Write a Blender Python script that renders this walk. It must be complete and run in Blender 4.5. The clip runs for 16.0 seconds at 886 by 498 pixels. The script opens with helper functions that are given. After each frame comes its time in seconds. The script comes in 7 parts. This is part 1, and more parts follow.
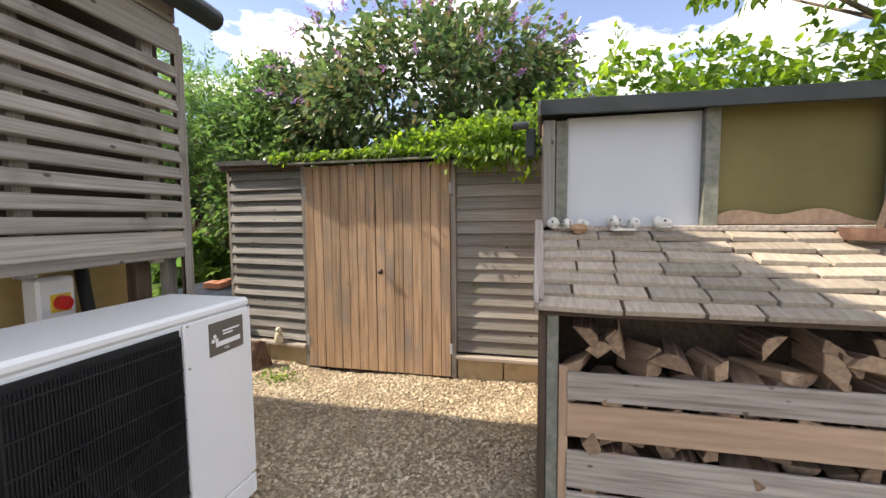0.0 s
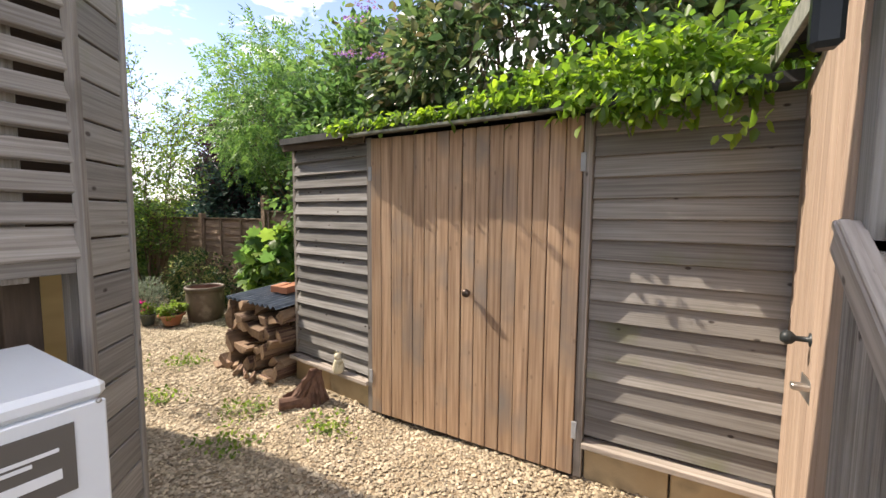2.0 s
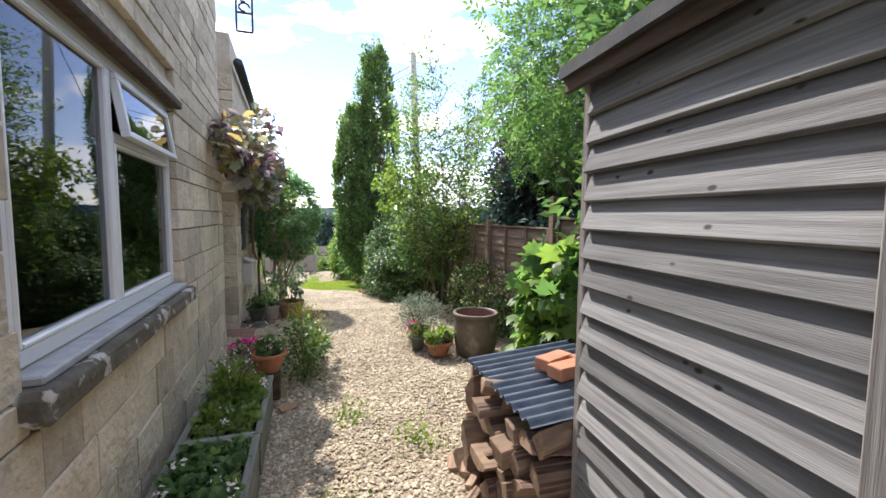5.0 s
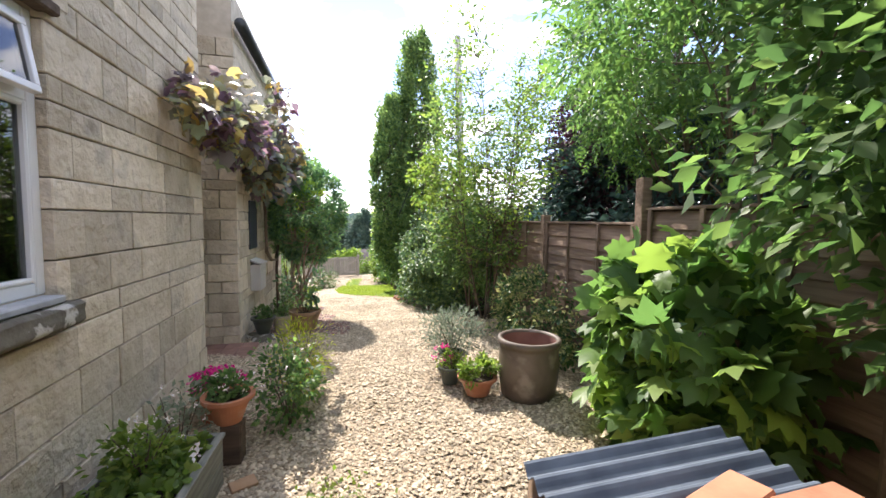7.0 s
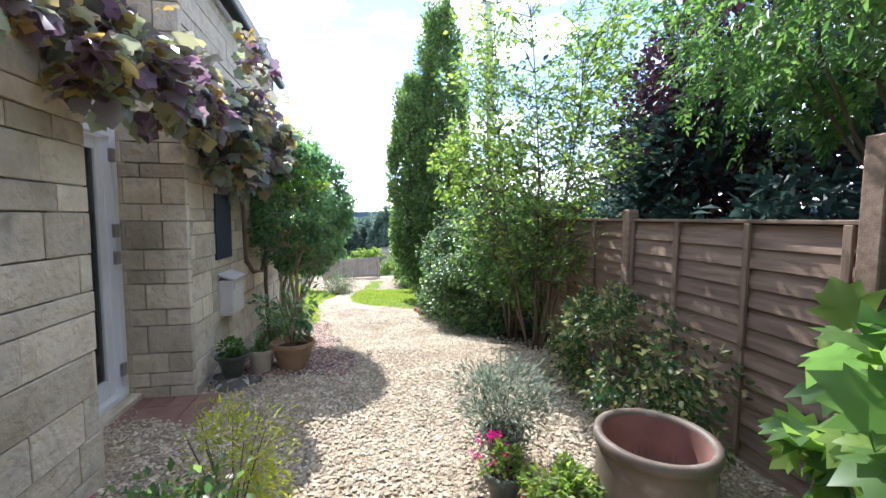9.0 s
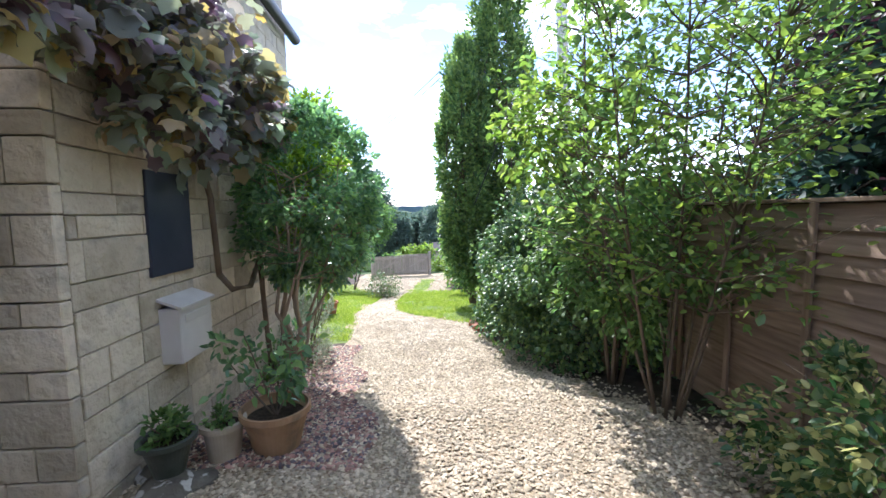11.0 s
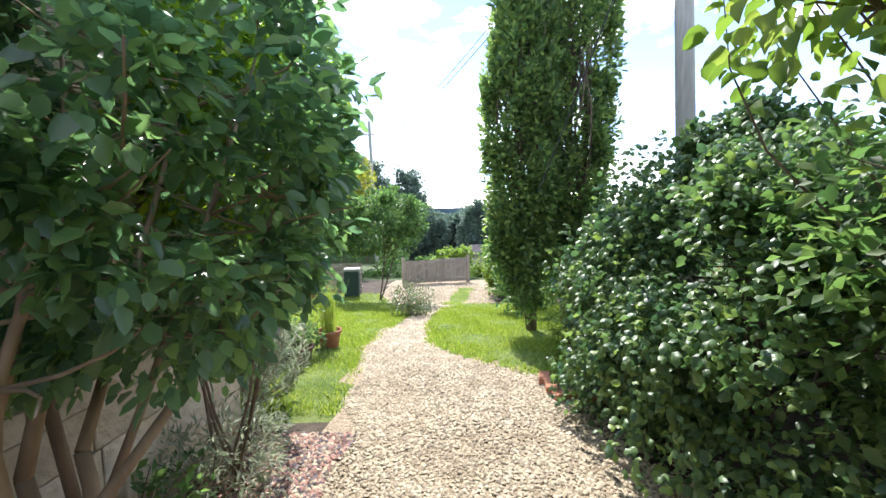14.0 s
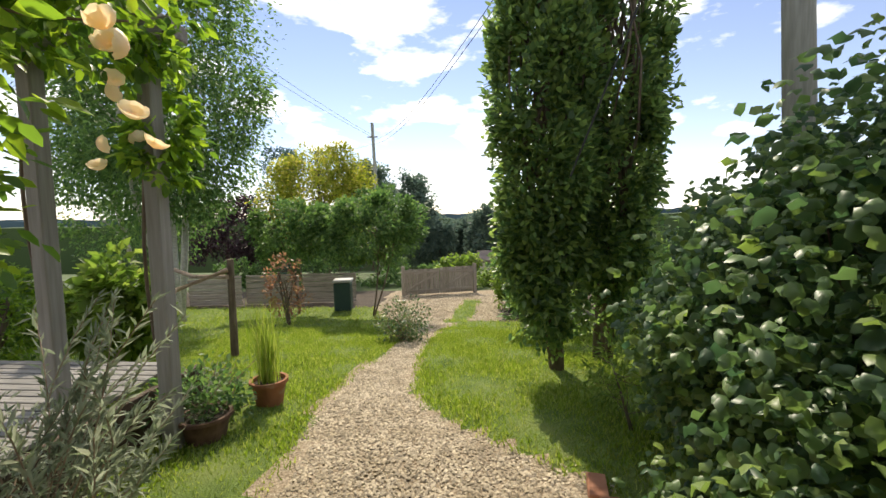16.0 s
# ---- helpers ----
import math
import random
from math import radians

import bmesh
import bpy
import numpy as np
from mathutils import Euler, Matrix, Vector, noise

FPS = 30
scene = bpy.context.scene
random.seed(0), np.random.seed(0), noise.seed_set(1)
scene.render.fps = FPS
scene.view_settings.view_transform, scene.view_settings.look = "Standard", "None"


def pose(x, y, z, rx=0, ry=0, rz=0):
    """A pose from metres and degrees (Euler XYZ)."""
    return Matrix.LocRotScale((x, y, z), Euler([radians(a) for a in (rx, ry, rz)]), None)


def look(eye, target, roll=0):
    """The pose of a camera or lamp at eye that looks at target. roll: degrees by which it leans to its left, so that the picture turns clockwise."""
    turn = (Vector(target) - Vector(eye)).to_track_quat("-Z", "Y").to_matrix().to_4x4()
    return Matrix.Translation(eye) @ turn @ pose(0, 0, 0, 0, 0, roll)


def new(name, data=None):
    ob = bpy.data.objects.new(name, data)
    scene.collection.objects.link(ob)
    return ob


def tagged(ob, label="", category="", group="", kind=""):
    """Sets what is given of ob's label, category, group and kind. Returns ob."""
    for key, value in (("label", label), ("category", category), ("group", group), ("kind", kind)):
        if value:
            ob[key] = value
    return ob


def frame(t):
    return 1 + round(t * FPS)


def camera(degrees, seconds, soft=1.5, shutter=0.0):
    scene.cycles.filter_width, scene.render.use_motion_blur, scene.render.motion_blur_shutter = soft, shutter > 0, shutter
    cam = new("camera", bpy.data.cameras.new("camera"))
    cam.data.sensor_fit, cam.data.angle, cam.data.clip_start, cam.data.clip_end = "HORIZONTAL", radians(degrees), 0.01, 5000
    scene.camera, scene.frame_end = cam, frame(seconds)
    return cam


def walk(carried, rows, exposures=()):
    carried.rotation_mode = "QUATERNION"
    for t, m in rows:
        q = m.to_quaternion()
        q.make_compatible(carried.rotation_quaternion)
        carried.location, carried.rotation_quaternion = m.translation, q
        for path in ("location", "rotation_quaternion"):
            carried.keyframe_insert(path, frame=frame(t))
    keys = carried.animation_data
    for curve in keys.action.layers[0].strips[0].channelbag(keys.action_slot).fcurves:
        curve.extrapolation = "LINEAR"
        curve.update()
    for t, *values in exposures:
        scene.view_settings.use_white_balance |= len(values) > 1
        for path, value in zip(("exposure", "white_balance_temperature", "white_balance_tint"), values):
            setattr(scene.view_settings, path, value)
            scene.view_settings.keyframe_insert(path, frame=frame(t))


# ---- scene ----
cam = camera(94.6, 16.0)

PATH = [
    (0.0, pose(0.097, 0.186, 1.519, 85.79, 0.45, -76.82)),
    (0.5, pose(0.526, 0.252, 1.536, 85.73, 0.30, -72.76)),
    (1.0, pose(0.872, 0.290, 1.520, 85.59, 0.02, -68.87)),
    (1.5, pose(1.218, 0.335, 1.532, 85.37, -0.20, -64.46)),
    (2.0, pose(1.474, 0.491, 1.512, 85.18, -0.50, -59.41)),
    (2.5, pose(1.705, 0.728, 1.524, 85.07, -0.72, -53.69)),
    (3.0, pose(1.972, 0.945, 1.489, 85.03, -0.84, -47.16)),
    (3.5, pose(2.261, 1.188, 1.515, 85.01, -0.84, -39.85)),
    (4.0, pose(2.517, 1.508, 1.517, 85.04, -0.62, -31.98)),
    (4.5, pose(2.685, 1.785, 1.529, 85.23, -0.57, -24.68)),
    (5.0, pose(2.889, 2.097, 1.547, 85.43, -0.49, -18.41)),
    (7.5, pose(3.328, 3.567, 1.407, 85.94, -0.70, -11.73)),
    (8.0, pose(3.339, 3.968, 1.453, 85.85, -0.62, -11.56)),
    (8.5, pose(3.419, 4.353, 1.426, 85.73, -0.46, -10.46)),
    (9.0, pose(3.495, 4.711, 1.427, 85.59, -0.23, -8.60)),
    (9.5, pose(3.524, 5.155, 1.411, 85.49, -0.05, -6.50)),
    (12.0, pose(3.655, 7.164, 1.315, 84.35, 1.26, 2.16)),
    (12.5, pose(3.620, 7.556, 1.270, 84.33, 1.28, 3.93)),
    (13.0, pose(3.566, 7.958, 1.271, 84.56, 1.13, 4.94)),
    (13.5, pose(3.535, 8.409, 1.256, 84.77, 1.05, 4.79)),
    (14.0, pose(3.501, 8.849, 1.210, 85.11, 0.93, 3.92)),
    (14.5, pose(3.482, 9.235, 1.214, 85.32, 0.83, 2.85)),
    (15.0, pose(3.524, 9.692, 1.184, 85.58, 0.87, 2.82)),
    (15.5, pose(3.532, 10.130, 1.130, 85.79, 1.03, 3.83)),
    (16.0, pose(3.563, 10.513, 1.130, 85.93, 1.29, 5.10)),
]
walk(cam, PATH, [(0.0, 1.75, 7300, 12), (2.0, 1.78, 7100, 14), (3.0, 2.0, 7100, 15), (4.0, 1.85, 6700, 15), (5.0, 1.88, 6200, 14), (7.3, 2.2, 6500, 16), (8.5, 2.2, 5800, 14), (12.5, 2.12, 5650, 14), (14.0, 2.0, 6100, 12), (15.5, 1.3, 7200, 9), (16.0, 1.12, 7300, 9)])

# ---- light ----
SUN_AZ, SUN_EL = radians(-13.0), radians(45.0)
world = bpy.data.worlds.new("world")
scene.world = world
world.use_nodes = True
wn, wl = world.node_tree.nodes, world.node_tree.links
sky = wn.new("ShaderNodeTexSky")
sky.sky_type, sky.sun_disc, sky.sun_elevation, sky.sun_rotation = "NISHITA", False, SUN_EL, SUN_AZ
sky.air_density, sky.dust_density = 0.9, 0.0
sky.ozone_density = 1.2
tc = wn.new("ShaderNodeTexCoord")
mp = wn.new("ShaderNodeMapping")
mp.inputs["Scale"].default_value = (1.0, 1.0, 2.6)
wl.new(tc.outputs["Generated"], mp.inputs["Vector"])
n1 = wn.new("ShaderNodeTexNoise")
n1.inputs["Scale"].default_value, n1.inputs["Detail"].default_value = 4.2, 9.0
n1.inputs["Roughness"].default_value = 0.55
wl.new(mp.outputs["Vector"], n1.inputs["Vector"])
cr = wn.new("ShaderNodeValToRGB")
cr.color_ramp.elements[0].position, cr.color_ramp.elements[1].position = 0.49, 0.58
wl.new(n1.outputs["Fac"], cr.inputs["Fac"])
cloud = wn.new("ShaderNodeMix")
cloud.data_type = "RGBA"
cloud.inputs["B"].default_value = (6.3, 6.5, 6.9, 1)
wl.new(cr.outputs["Color"], cloud.inputs["Factor"])
haze = wn.new("ShaderNodeMix")
haze.data_type, haze.blend_type = "RGBA", "MULTIPLY"
haze.inputs["Factor"].default_value = 1.0
haze.inputs["B"].default_value = (0.82, 0.72, 0.76, 1)
wl.new(sky.outputs["Color"], haze.inputs["A"])
wl.new(haze.outputs["Result"], cloud.inputs["A"])
bg = wn["Background"]
bg.inputs["Strength"].default_value = 0.122
wl.new(cloud.outputs["Result"], bg.inputs["Color"])

sun = new("sun", bpy.data.lights.new("sun", "SUN"))
sun.data.energy, sun.data.angle, sun.data.color = 2.4, radians(0.6), (1.0, 0.94, 0.84)
to_sun = Vector((math.sin(SUN_AZ) * math.cos(SUN_EL), math.cos(SUN_AZ) * math.cos(SUN_EL), math.sin(SUN_EL)))
sun.matrix_world = look((0, 0, 30), Vector((0, 0, 30)) - to_sun)

# ---- materials ----
def material(name):
    m = bpy.data.materials.new(name)
    m.use_nodes = True
    return m, m.node_tree.nodes, m.node_tree.links, m.node_tree.nodes["Principled BSDF"]


def surface(name, cols, rough=0.8, scale=6.0, stretch=(1, 1, 1), bump=0.3, bscale=60.0, dist=0.004, spread=0.0, island=False,
            knots=0.0, stain=None, stain_scale=1.5, metal=0.0, spec=0.3, stain_at=(0.55, 0.7)):
    """A colour that wanders between cols by noise, with relief, stains and a random tint for each piece."""
    m, n, l, p = material(name)
    c = n.new("ShaderNodeTexCoord")
    mapping = n.new("ShaderNodeMapping")
    mapping.inputs["Scale"].default_value = stretch
    info = n.new("ShaderNodeObjectInfo")
    add = n.new("ShaderNodeVectorMath")
    add.operation = "ADD"
    mul = n.new("ShaderNodeVectorMath")
    mul.operation = "SCALE"
    mul.inputs[0].default_value = (37.0, 23.0, 51.0)
    l.new(info.outputs["Random"], mul.inputs["Scale"])
    l.new(c.outputs["Object"], add.inputs[0])
    l.new(mul.outputs[0], add.inputs[1])
    l.new(add.outputs[0], mapping.inputs["Vector"])
    a = n.new("ShaderNodeTexNoise")
    a.inputs["Scale"].default_value, a.inputs["Detail"].default_value = scale, 6.0
    l.new(mapping.outputs[0], a.inputs["Vector"])
    r = n.new("ShaderNodeValToRGB")
    els = r.color_ramp.elements
    while len(els) < len(cols):
        els.new(0.5)
    for i, col in enumerate(cols):
        els[i].position = 0.3 + 0.4 * i / max(1, len(cols) - 1)
        els[i].color = (*col, 1)
    l.new(a.outputs["Fac"], r.inputs["Fac"])
    out = r.outputs["Color"]
    if stain:
        s = n.new("ShaderNodeTexNoise")
        s.inputs["Scale"].default_value, s.inputs["Detail"].default_value = stain_scale, 8.0
        l.new(add.outputs[0], s.inputs["Vector"])
        sr = n.new("ShaderNodeValToRGB")
        sr.color_ramp.elements[0].position, sr.color_ramp.elements[1].position = stain_at
        l.new(s.outputs["Fac"], sr.inputs["Fac"])
        sm = n.new("ShaderNodeMix")
        sm.data_type = "RGBA"
        sm.inputs["B"].default_value = (*stain, 1)
        l.new(sr.outputs["Color"], sm.inputs["Factor"])
        l.new(out, sm.inputs["A"])
        out = sm.outputs["Result"]
    if knots:
        vm = n.new("ShaderNodeMapping")
        vm.inputs["Scale"].default_value = (6.0, 11.0, 11.0)
        vo = n.new("ShaderNodeTexVoronoi")
        vo.inputs["Scale"].default_value = 1.0
        l.new(add.outputs[0], vm.inputs["Vector"])
        l.new(vm.outputs[0], vo.inputs["Vector"])
        kr = n.new("ShaderNodeValToRGB")
        kr.color_ramp.elements[0].position, kr.color_ramp.elements[0].color = 0.06, (knots, knots, knots, 1)
        kr.color_ramp.elements[1].position, kr.color_ramp.elements[1].color = 0.11, (0, 0, 0, 1)
        km = n.new("ShaderNodeMix")
        km.data_type = "RGBA"
        km.inputs["B"].default_value = (0.035, 0.025, 0.02, 1)
        l.new(vo.outputs["Distance"], kr.inputs["Fac"])
        l.new(kr.outputs["Color"], km.inputs["Factor"])
        l.new(out, km.inputs["A"])
        out = km.outputs["Result"]
    if spread:
        h = n.new("ShaderNodeHueSaturation")
        mr = n.new("ShaderNodeMapRange")
        mr.inputs["To Min"].default_value, mr.inputs["To Max"].default_value = 1 - spread, 1 + spread
        if island:
            g = n.new("ShaderNodeNewGeometry")
            l.new(g.outputs["Random Per Island"], mr.inputs["Value"])
        else:
            l.new(info.outputs["Random"], mr.inputs["Value"])
        l.new(mr.outputs[0], h.inputs["Value"])
        l.new(out, h.inputs["Color"])
        out = h.outputs["Color"]
    l.new(out, p.inputs["Base Color"])
    b = n.new("ShaderNodeTexNoise")
    b.inputs["Scale"].default_value, b.inputs["Detail"].default_value = bscale, 4.0
    l.new(mapping.outputs[0], b.inputs["Vector"])
    bp = n.new("ShaderNodeBump")
    bp.inputs["Strength"].default_value, bp.inputs["Distance"].default_value = bump, dist
    l.new(b.outputs["Fac"], bp.inputs["Height"])
    l.new(bp.outputs[0], p.inputs["Normal"])
    p.inputs["Roughness"].default_value, p.inputs["Metallic"].default_value = rough, metal
    p.inputs["Specular IOR Level"].default_value = spec
    return m


def leafy(name, cols, rough=0.45, trans=0.35, spec=0.4):
    """Leaves: a tint for each leaf, some light let through."""
    m, n, l, p = material(name)
    g = n.new("ShaderNodeNewGeometry")
    r = n.new("ShaderNodeValToRGB")
    els = r.color_ramp.elements
    while len(els) < len(cols):
        els.new(0.5)
    for i, col in enumerate(cols):
        els[i].position, els[i].color = i / max(1, len(cols) - 1), (col[0] * 1.1, col[1], col[2] * 1.05, 1)
    l.new(g.outputs["Random Per Island"], r.inputs["Fac"])
    l.new(r.outputs["Color"], p.inputs["Base Color"])
    p.inputs["Roughness"].default_value, p.inputs["Specular IOR Level"].default_value = rough, spec
    t = n.new("ShaderNodeBsdfTranslucent")
    h = n.new("ShaderNodeHueSaturation")
    h.inputs["Saturation"].default_value, h.inputs["Value"].default_value = 1.15, 1.9
    l.new(r.outputs["Color"], h.inputs["Color"])
    l.new(h.outputs["Color"], t.inputs["Color"])
    mx = n.new("ShaderNodeMixShader")
    mx.inputs["Fac"].default_value = trans + 0.1
    l.new(p.outputs[0], mx.inputs[1])
    l.new(t.outputs[0], mx.inputs[2])
    l.new(mx.outputs[0], n["Material Output"].inputs["Surface"])
    return m


M = {}
M["grey_wood"] = surface("weathered_grey_wood", [(0.18, 0.166, 0.148), (0.25, 0.235, 0.214), (0.31, 0.294, 0.27)], 0.85, 4.0, (0.6, 26, 26), 0.6, 20.0, 0.003, 0.25, knots=0.85,
                         stain=(0.19, 0.20, 0.11), stain_scale=2.2, stain_at=(0.58, 0.75))
M["slat_wood"] = surface("weathered_slat_wood", [(0.19, 0.166, 0.143), (0.27, 0.243, 0.215), (0.345, 0.318, 0.287)], 0.85, 4.0, (0.6, 26, 26), 0.6, 20.0, 0.003, 0.2, knots=0.85,
                         stain=(0.15, 0.13, 0.11), stain_scale=3.0, stain_at=(0.56, 0.75))
M["shed_wood"] = surface("dark_grey_lap_board", [(0.135, 0.128, 0.12), (0.205, 0.198, 0.188), (0.28, 0.272, 0.26)], 0.85, 3.0, (0.7, 20, 20), 0.6, 20.0, 0.003, 0.28, knots=0.9)
M["cedar"] = surface("brown_cedar_boards", [(0.26, 0.165, 0.105), (0.40, 0.265, 0.165), (0.49, 0.345, 0.23)], 0.75, 3.0, (0.7, 18, 18), 0.5, 18.0, 0.003, 0.12, knots=0.3,
                     stain=(0.24, 0.20, 0.165), stain_scale=2.2, stain_at=(0.52, 0.74))
M["orange_wood"] = surface("orange_brown_wood", [(0.27, 0.19, 0.14), (0.40, 0.30, 0.225)], 0.7, 2.0, (1, 14, 14), 0.3, 12.0, 0.003, 0.1)
M["board_wood"] = surface("pale_rough_board", [(0.22, 0.19, 0.16), (0.36, 0.31, 0.265), (0.44, 0.385, 0.335)], 0.85, 3.0, (0.8, 16, 16), 0.5, 18.0, 0.003, 0.16, knots=0.7)
M["tan_board"] = surface("tan_sawn_board", [(0.36, 0.24, 0.155), (0.5, 0.35, 0.24)], 0.8, 2.5, (1, 12, 12), 0.3, 12.0, 0.003, 0.06)
# dark timber, and also fills behind gaps with their shade in the colour
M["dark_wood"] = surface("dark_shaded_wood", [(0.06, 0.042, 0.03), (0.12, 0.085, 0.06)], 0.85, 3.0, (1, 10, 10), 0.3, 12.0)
M["yellow_ply"] = surface("yellowish_plywood", [(0.38, 0.28, 0.12), (0.5, 0.38, 0.18)], 0.7, 2.5, (1, 4, 4), 0.2, 12.0)
M["shingle"] = surface("oak_shingle", [(0.29, 0.245, 0.19), (0.35, 0.30, 0.24), (0.41, 0.355, 0.285)], 0.85, 5.0, (2.0, 11, 11), 0.4, 14.0, 0.003, 0.26)
M["green_post"] = surface("grey_green_post", [(0.14, 0.15, 0.12), (0.25, 0.25, 0.21)], 0.85, 3.0, (8, 8, 1), 0.4, 14.0)
M["felt"] = surface("roofing_felt", [(0.035, 0.036, 0.036), (0.08, 0.08, 0.078)], 0.85, 8.0, (1, 1, 1), 0.4, 120.0)
M["black_metal"] = surface("black_metal_trim", [(0.02, 0.024, 0.024), (0.035, 0.04, 0.04)], 0.4, 4.0, bump=0.1)
M["stone"] = surface("cut_limestone_block", [(0.43, 0.365, 0.265), (0.54, 0.47, 0.36), (0.62, 0.55, 0.44)], 0.9, 5.0, (1, 1, 1), 1.0, 22.0, 0.022, 0.24,
                     stain=(0.27, 0.235, 0.185), stain_scale=5.0, stain_at=(0.56, 0.78))
M["stone_dark"] = surface("mossy_sill_stone", [(0.085, 0.075, 0.06), (0.16, 0.145, 0.115)], 0.9, 9.0, bump=0.6, bscale=50.0, dist=0.01,
                          stain=(0.46, 0.44, 0.40), stain_scale=11.0, stain_at=(0.55, 0.60))
M["mortar"] = surface("lime_mortar", [(0.38, 0.335, 0.265), (0.50, 0.445, 0.36)], 0.95, 10.0, bump=0.5, bscale=90.0)
M["plinth"] = surface("buff_plinth_stone", [(0.36, 0.27, 0.155), (0.46, 0.365, 0.23)], 0.9, 4.0, bump=0.4, bscale=70.0, spread=0.08, stain=(0.26, 0.21, 0.13), stain_scale=4.0)
M["white_metal"] = surface("white_enamelled_steel", [(0.72, 0.74, 0.76), (0.77, 0.79, 0.81)], 0.35, 2.0, bump=0.03, spec=0.5)
M["white_upvc"] = surface("white_plastic_frame", [(0.68, 0.69, 0.70), (0.74, 0.75, 0.76)], 0.3, 3.0, bump=0.03, spec=0.5)
M["lead"] = surface("grey_lead_sill", [(0.28, 0.29, 0.30), (0.42, 0.43, 0.44)], 0.5, 12.0, bump=0.3)
M["grille"] = surface("black_plastic_grille", [(0.010, 0.011, 0.013), (0.02, 0.021, 0.023)], 0.5, 5.0, bump=0.1)
M["label_brown"] = surface("brown_label", [(0.12, 0.105, 0.09), (0.13, 0.115, 0.10)], 0.5, 3.0, bump=0.0)
M["white_paint"] = surface("white_print", [(0.75, 0.75, 0.75), (0.78, 0.78, 0.78)], 0.5, 3.0, bump=0.0)
M["white_panel"] = surface("white_plastic_panel", [(0.50, 0.52, 0.55), (0.56, 0.58, 0.61)], 0.4, 1.2, bump=0.05, spec=0.4)
M["olive"] = surface("olive_board", [(0.15, 0.13, 0.05), (0.20, 0.17, 0.07)], 0.8, 2.0, bump=0.1)
M["red"] = surface("red_plastic", [(0.5, 0.02, 0.02), (0.55, 0.03, 0.02)], 0.35, 3.0, bump=0.0)
M["yellow"] = surface("yellow_plastic", [(0.6, 0.42, 0.05), (0.65, 0.46, 0.06)], 0.4, 3.0, bump=0.0)
M["grey_plastic"] = surface("light_grey_plastic", [(0.42, 0.42, 0.42), (0.5, 0.5, 0.5)], 0.5, 3.0, bump=0.05)
M["terracotta"] = surface("terracotta", [(0.33, 0.13, 0.07), (0.45, 0.19, 0.10)], 0.85, 7.0, bump=0.3, spread=0.12, stain=(0.42, 0.3, 0.22), stain_scale=6.0)
M["old_terracotta"] = surface("weathered_terracotta", [(0.30, 0.18, 0.10), (0.40, 0.26, 0.16)], 0.9, 7.0, bump=0.3, stain=(0.2, 0.15, 0.1), stain_scale=6.0)
M["brown_glaze"] = surface("brown_salt_glaze", [(0.095, 0.072, 0.055), (0.16, 0.125, 0.095)], 0.55, 6.0, bump=0.2, stain=(0.24, 0.2, 0.16), stain_scale=7.0)
M["pot_inside"] = surface("reddish_pot_inside", [(0.20, 0.10, 0.08), (0.28, 0.15, 0.12)], 0.85, 6.0)
M["grey_pot"] = surface("dark_glazed_pot", [(0.045, 0.055, 0.045), (0.09, 0.10, 0.085)], 0.35, 6.0)
M["cream_pot"] = surface("cream_stone_pot", [(0.36, 0.30, 0.22), (0.46, 0.39, 0.3)], 0.85, 8.0)
M["soil"] = surface("dark_soil", [(0.03, 0.022, 0.015), (0.07, 0.05, 0.035)], 0.95, 30.0, bump=0.8, bscale=60.0, dist=0.02)
M["brick"] = surface("orange_red_brick", [(0.36, 0.155, 0.09), (0.46, 0.22, 0.13)], 0.9, 12.0, bump=0.4, spread=0.12)
M["brick_dark"] = surface("dull_red_brick", [(0.18, 0.08, 0.055), (0.27, 0.13, 0.09)], 0.9, 12.0, bump=0.4, spread=0.12)
M["tile_red"] = surface("red_floor_tile", [(0.20, 0.11, 0.085), (0.27, 0.155, 0.12)], 0.7, 8.0, bump=0.2, spread=0.12)
M["bark_wood"] = surface("bark_split_log", [(0.08, 0.045, 0.035), (0.19, 0.115, 0.085)], 0.9, 10.0, (1, 8, 8), 0.6, 10.0, 0.008, 0.2)
M["cut_wood"] = surface("cut_log_face", [(0.19, 0.125, 0.085), (0.34, 0.235, 0.15)], 0.85, 6.0, (1, 6, 6), 0.3, 12.0, 0.003, 0.3)
M["blue_sheet"] = surface("blue_grey_corrugated_sheet", [(0.07, 0.09, 0.12), (0.13, 0.16, 0.20)], 0.5, 9.0, bump=0.1, spec=0.5)
M["bone"] = surface("bleached_bone", [(0.62, 0.60, 0.54), (0.75, 0.73, 0.68)], 0.7, 20.0, bump=0.2)
# near-black colour for the shade inside a hollow
M["dark_hole"] = surface("hollow_shade_colour", [(0.015, 0.013, 0.012), (0.02, 0.018, 0.016)], 0.9)
M["cream_ceramic"] = surface("cream_ceramic", [(0.50, 0.46, 0.33), (0.62, 0.57, 0.43)], 0.5, 12.0, stain=(0.30, 0.26, 0.16), stain_scale=18.0)
M["planter_wood"] = surface("grey_green_planter_wood", [(0.13, 0.135, 0.11), (0.24, 0.235, 0.20)], 0.85, 5.0, (1, 10, 10), 0.4, 14.0)
M["fence_wood"] = surface("brown_fence_panel", [(0.17, 0.115, 0.08), (0.29, 0.21, 0.155)], 0.85, 3.0, (1, 12, 12), 0.4, 12.0, 0.004, 0.14)
M["bark"] = surface("tree_bark", [(0.09, 0.065, 0.045), (0.2, 0.155, 0.115)], 0.9, 14.0, (1, 1, 0.3), 0.7, 40.0, 0.008)
M["pale_bark"] = surface("pale_smooth_bark", [(0.22, 0.16, 0.11), (0.36, 0.27, 0.19)], 0.85, 14.0, (1, 1, 0.3), 0.5, 40.0, 0.005)
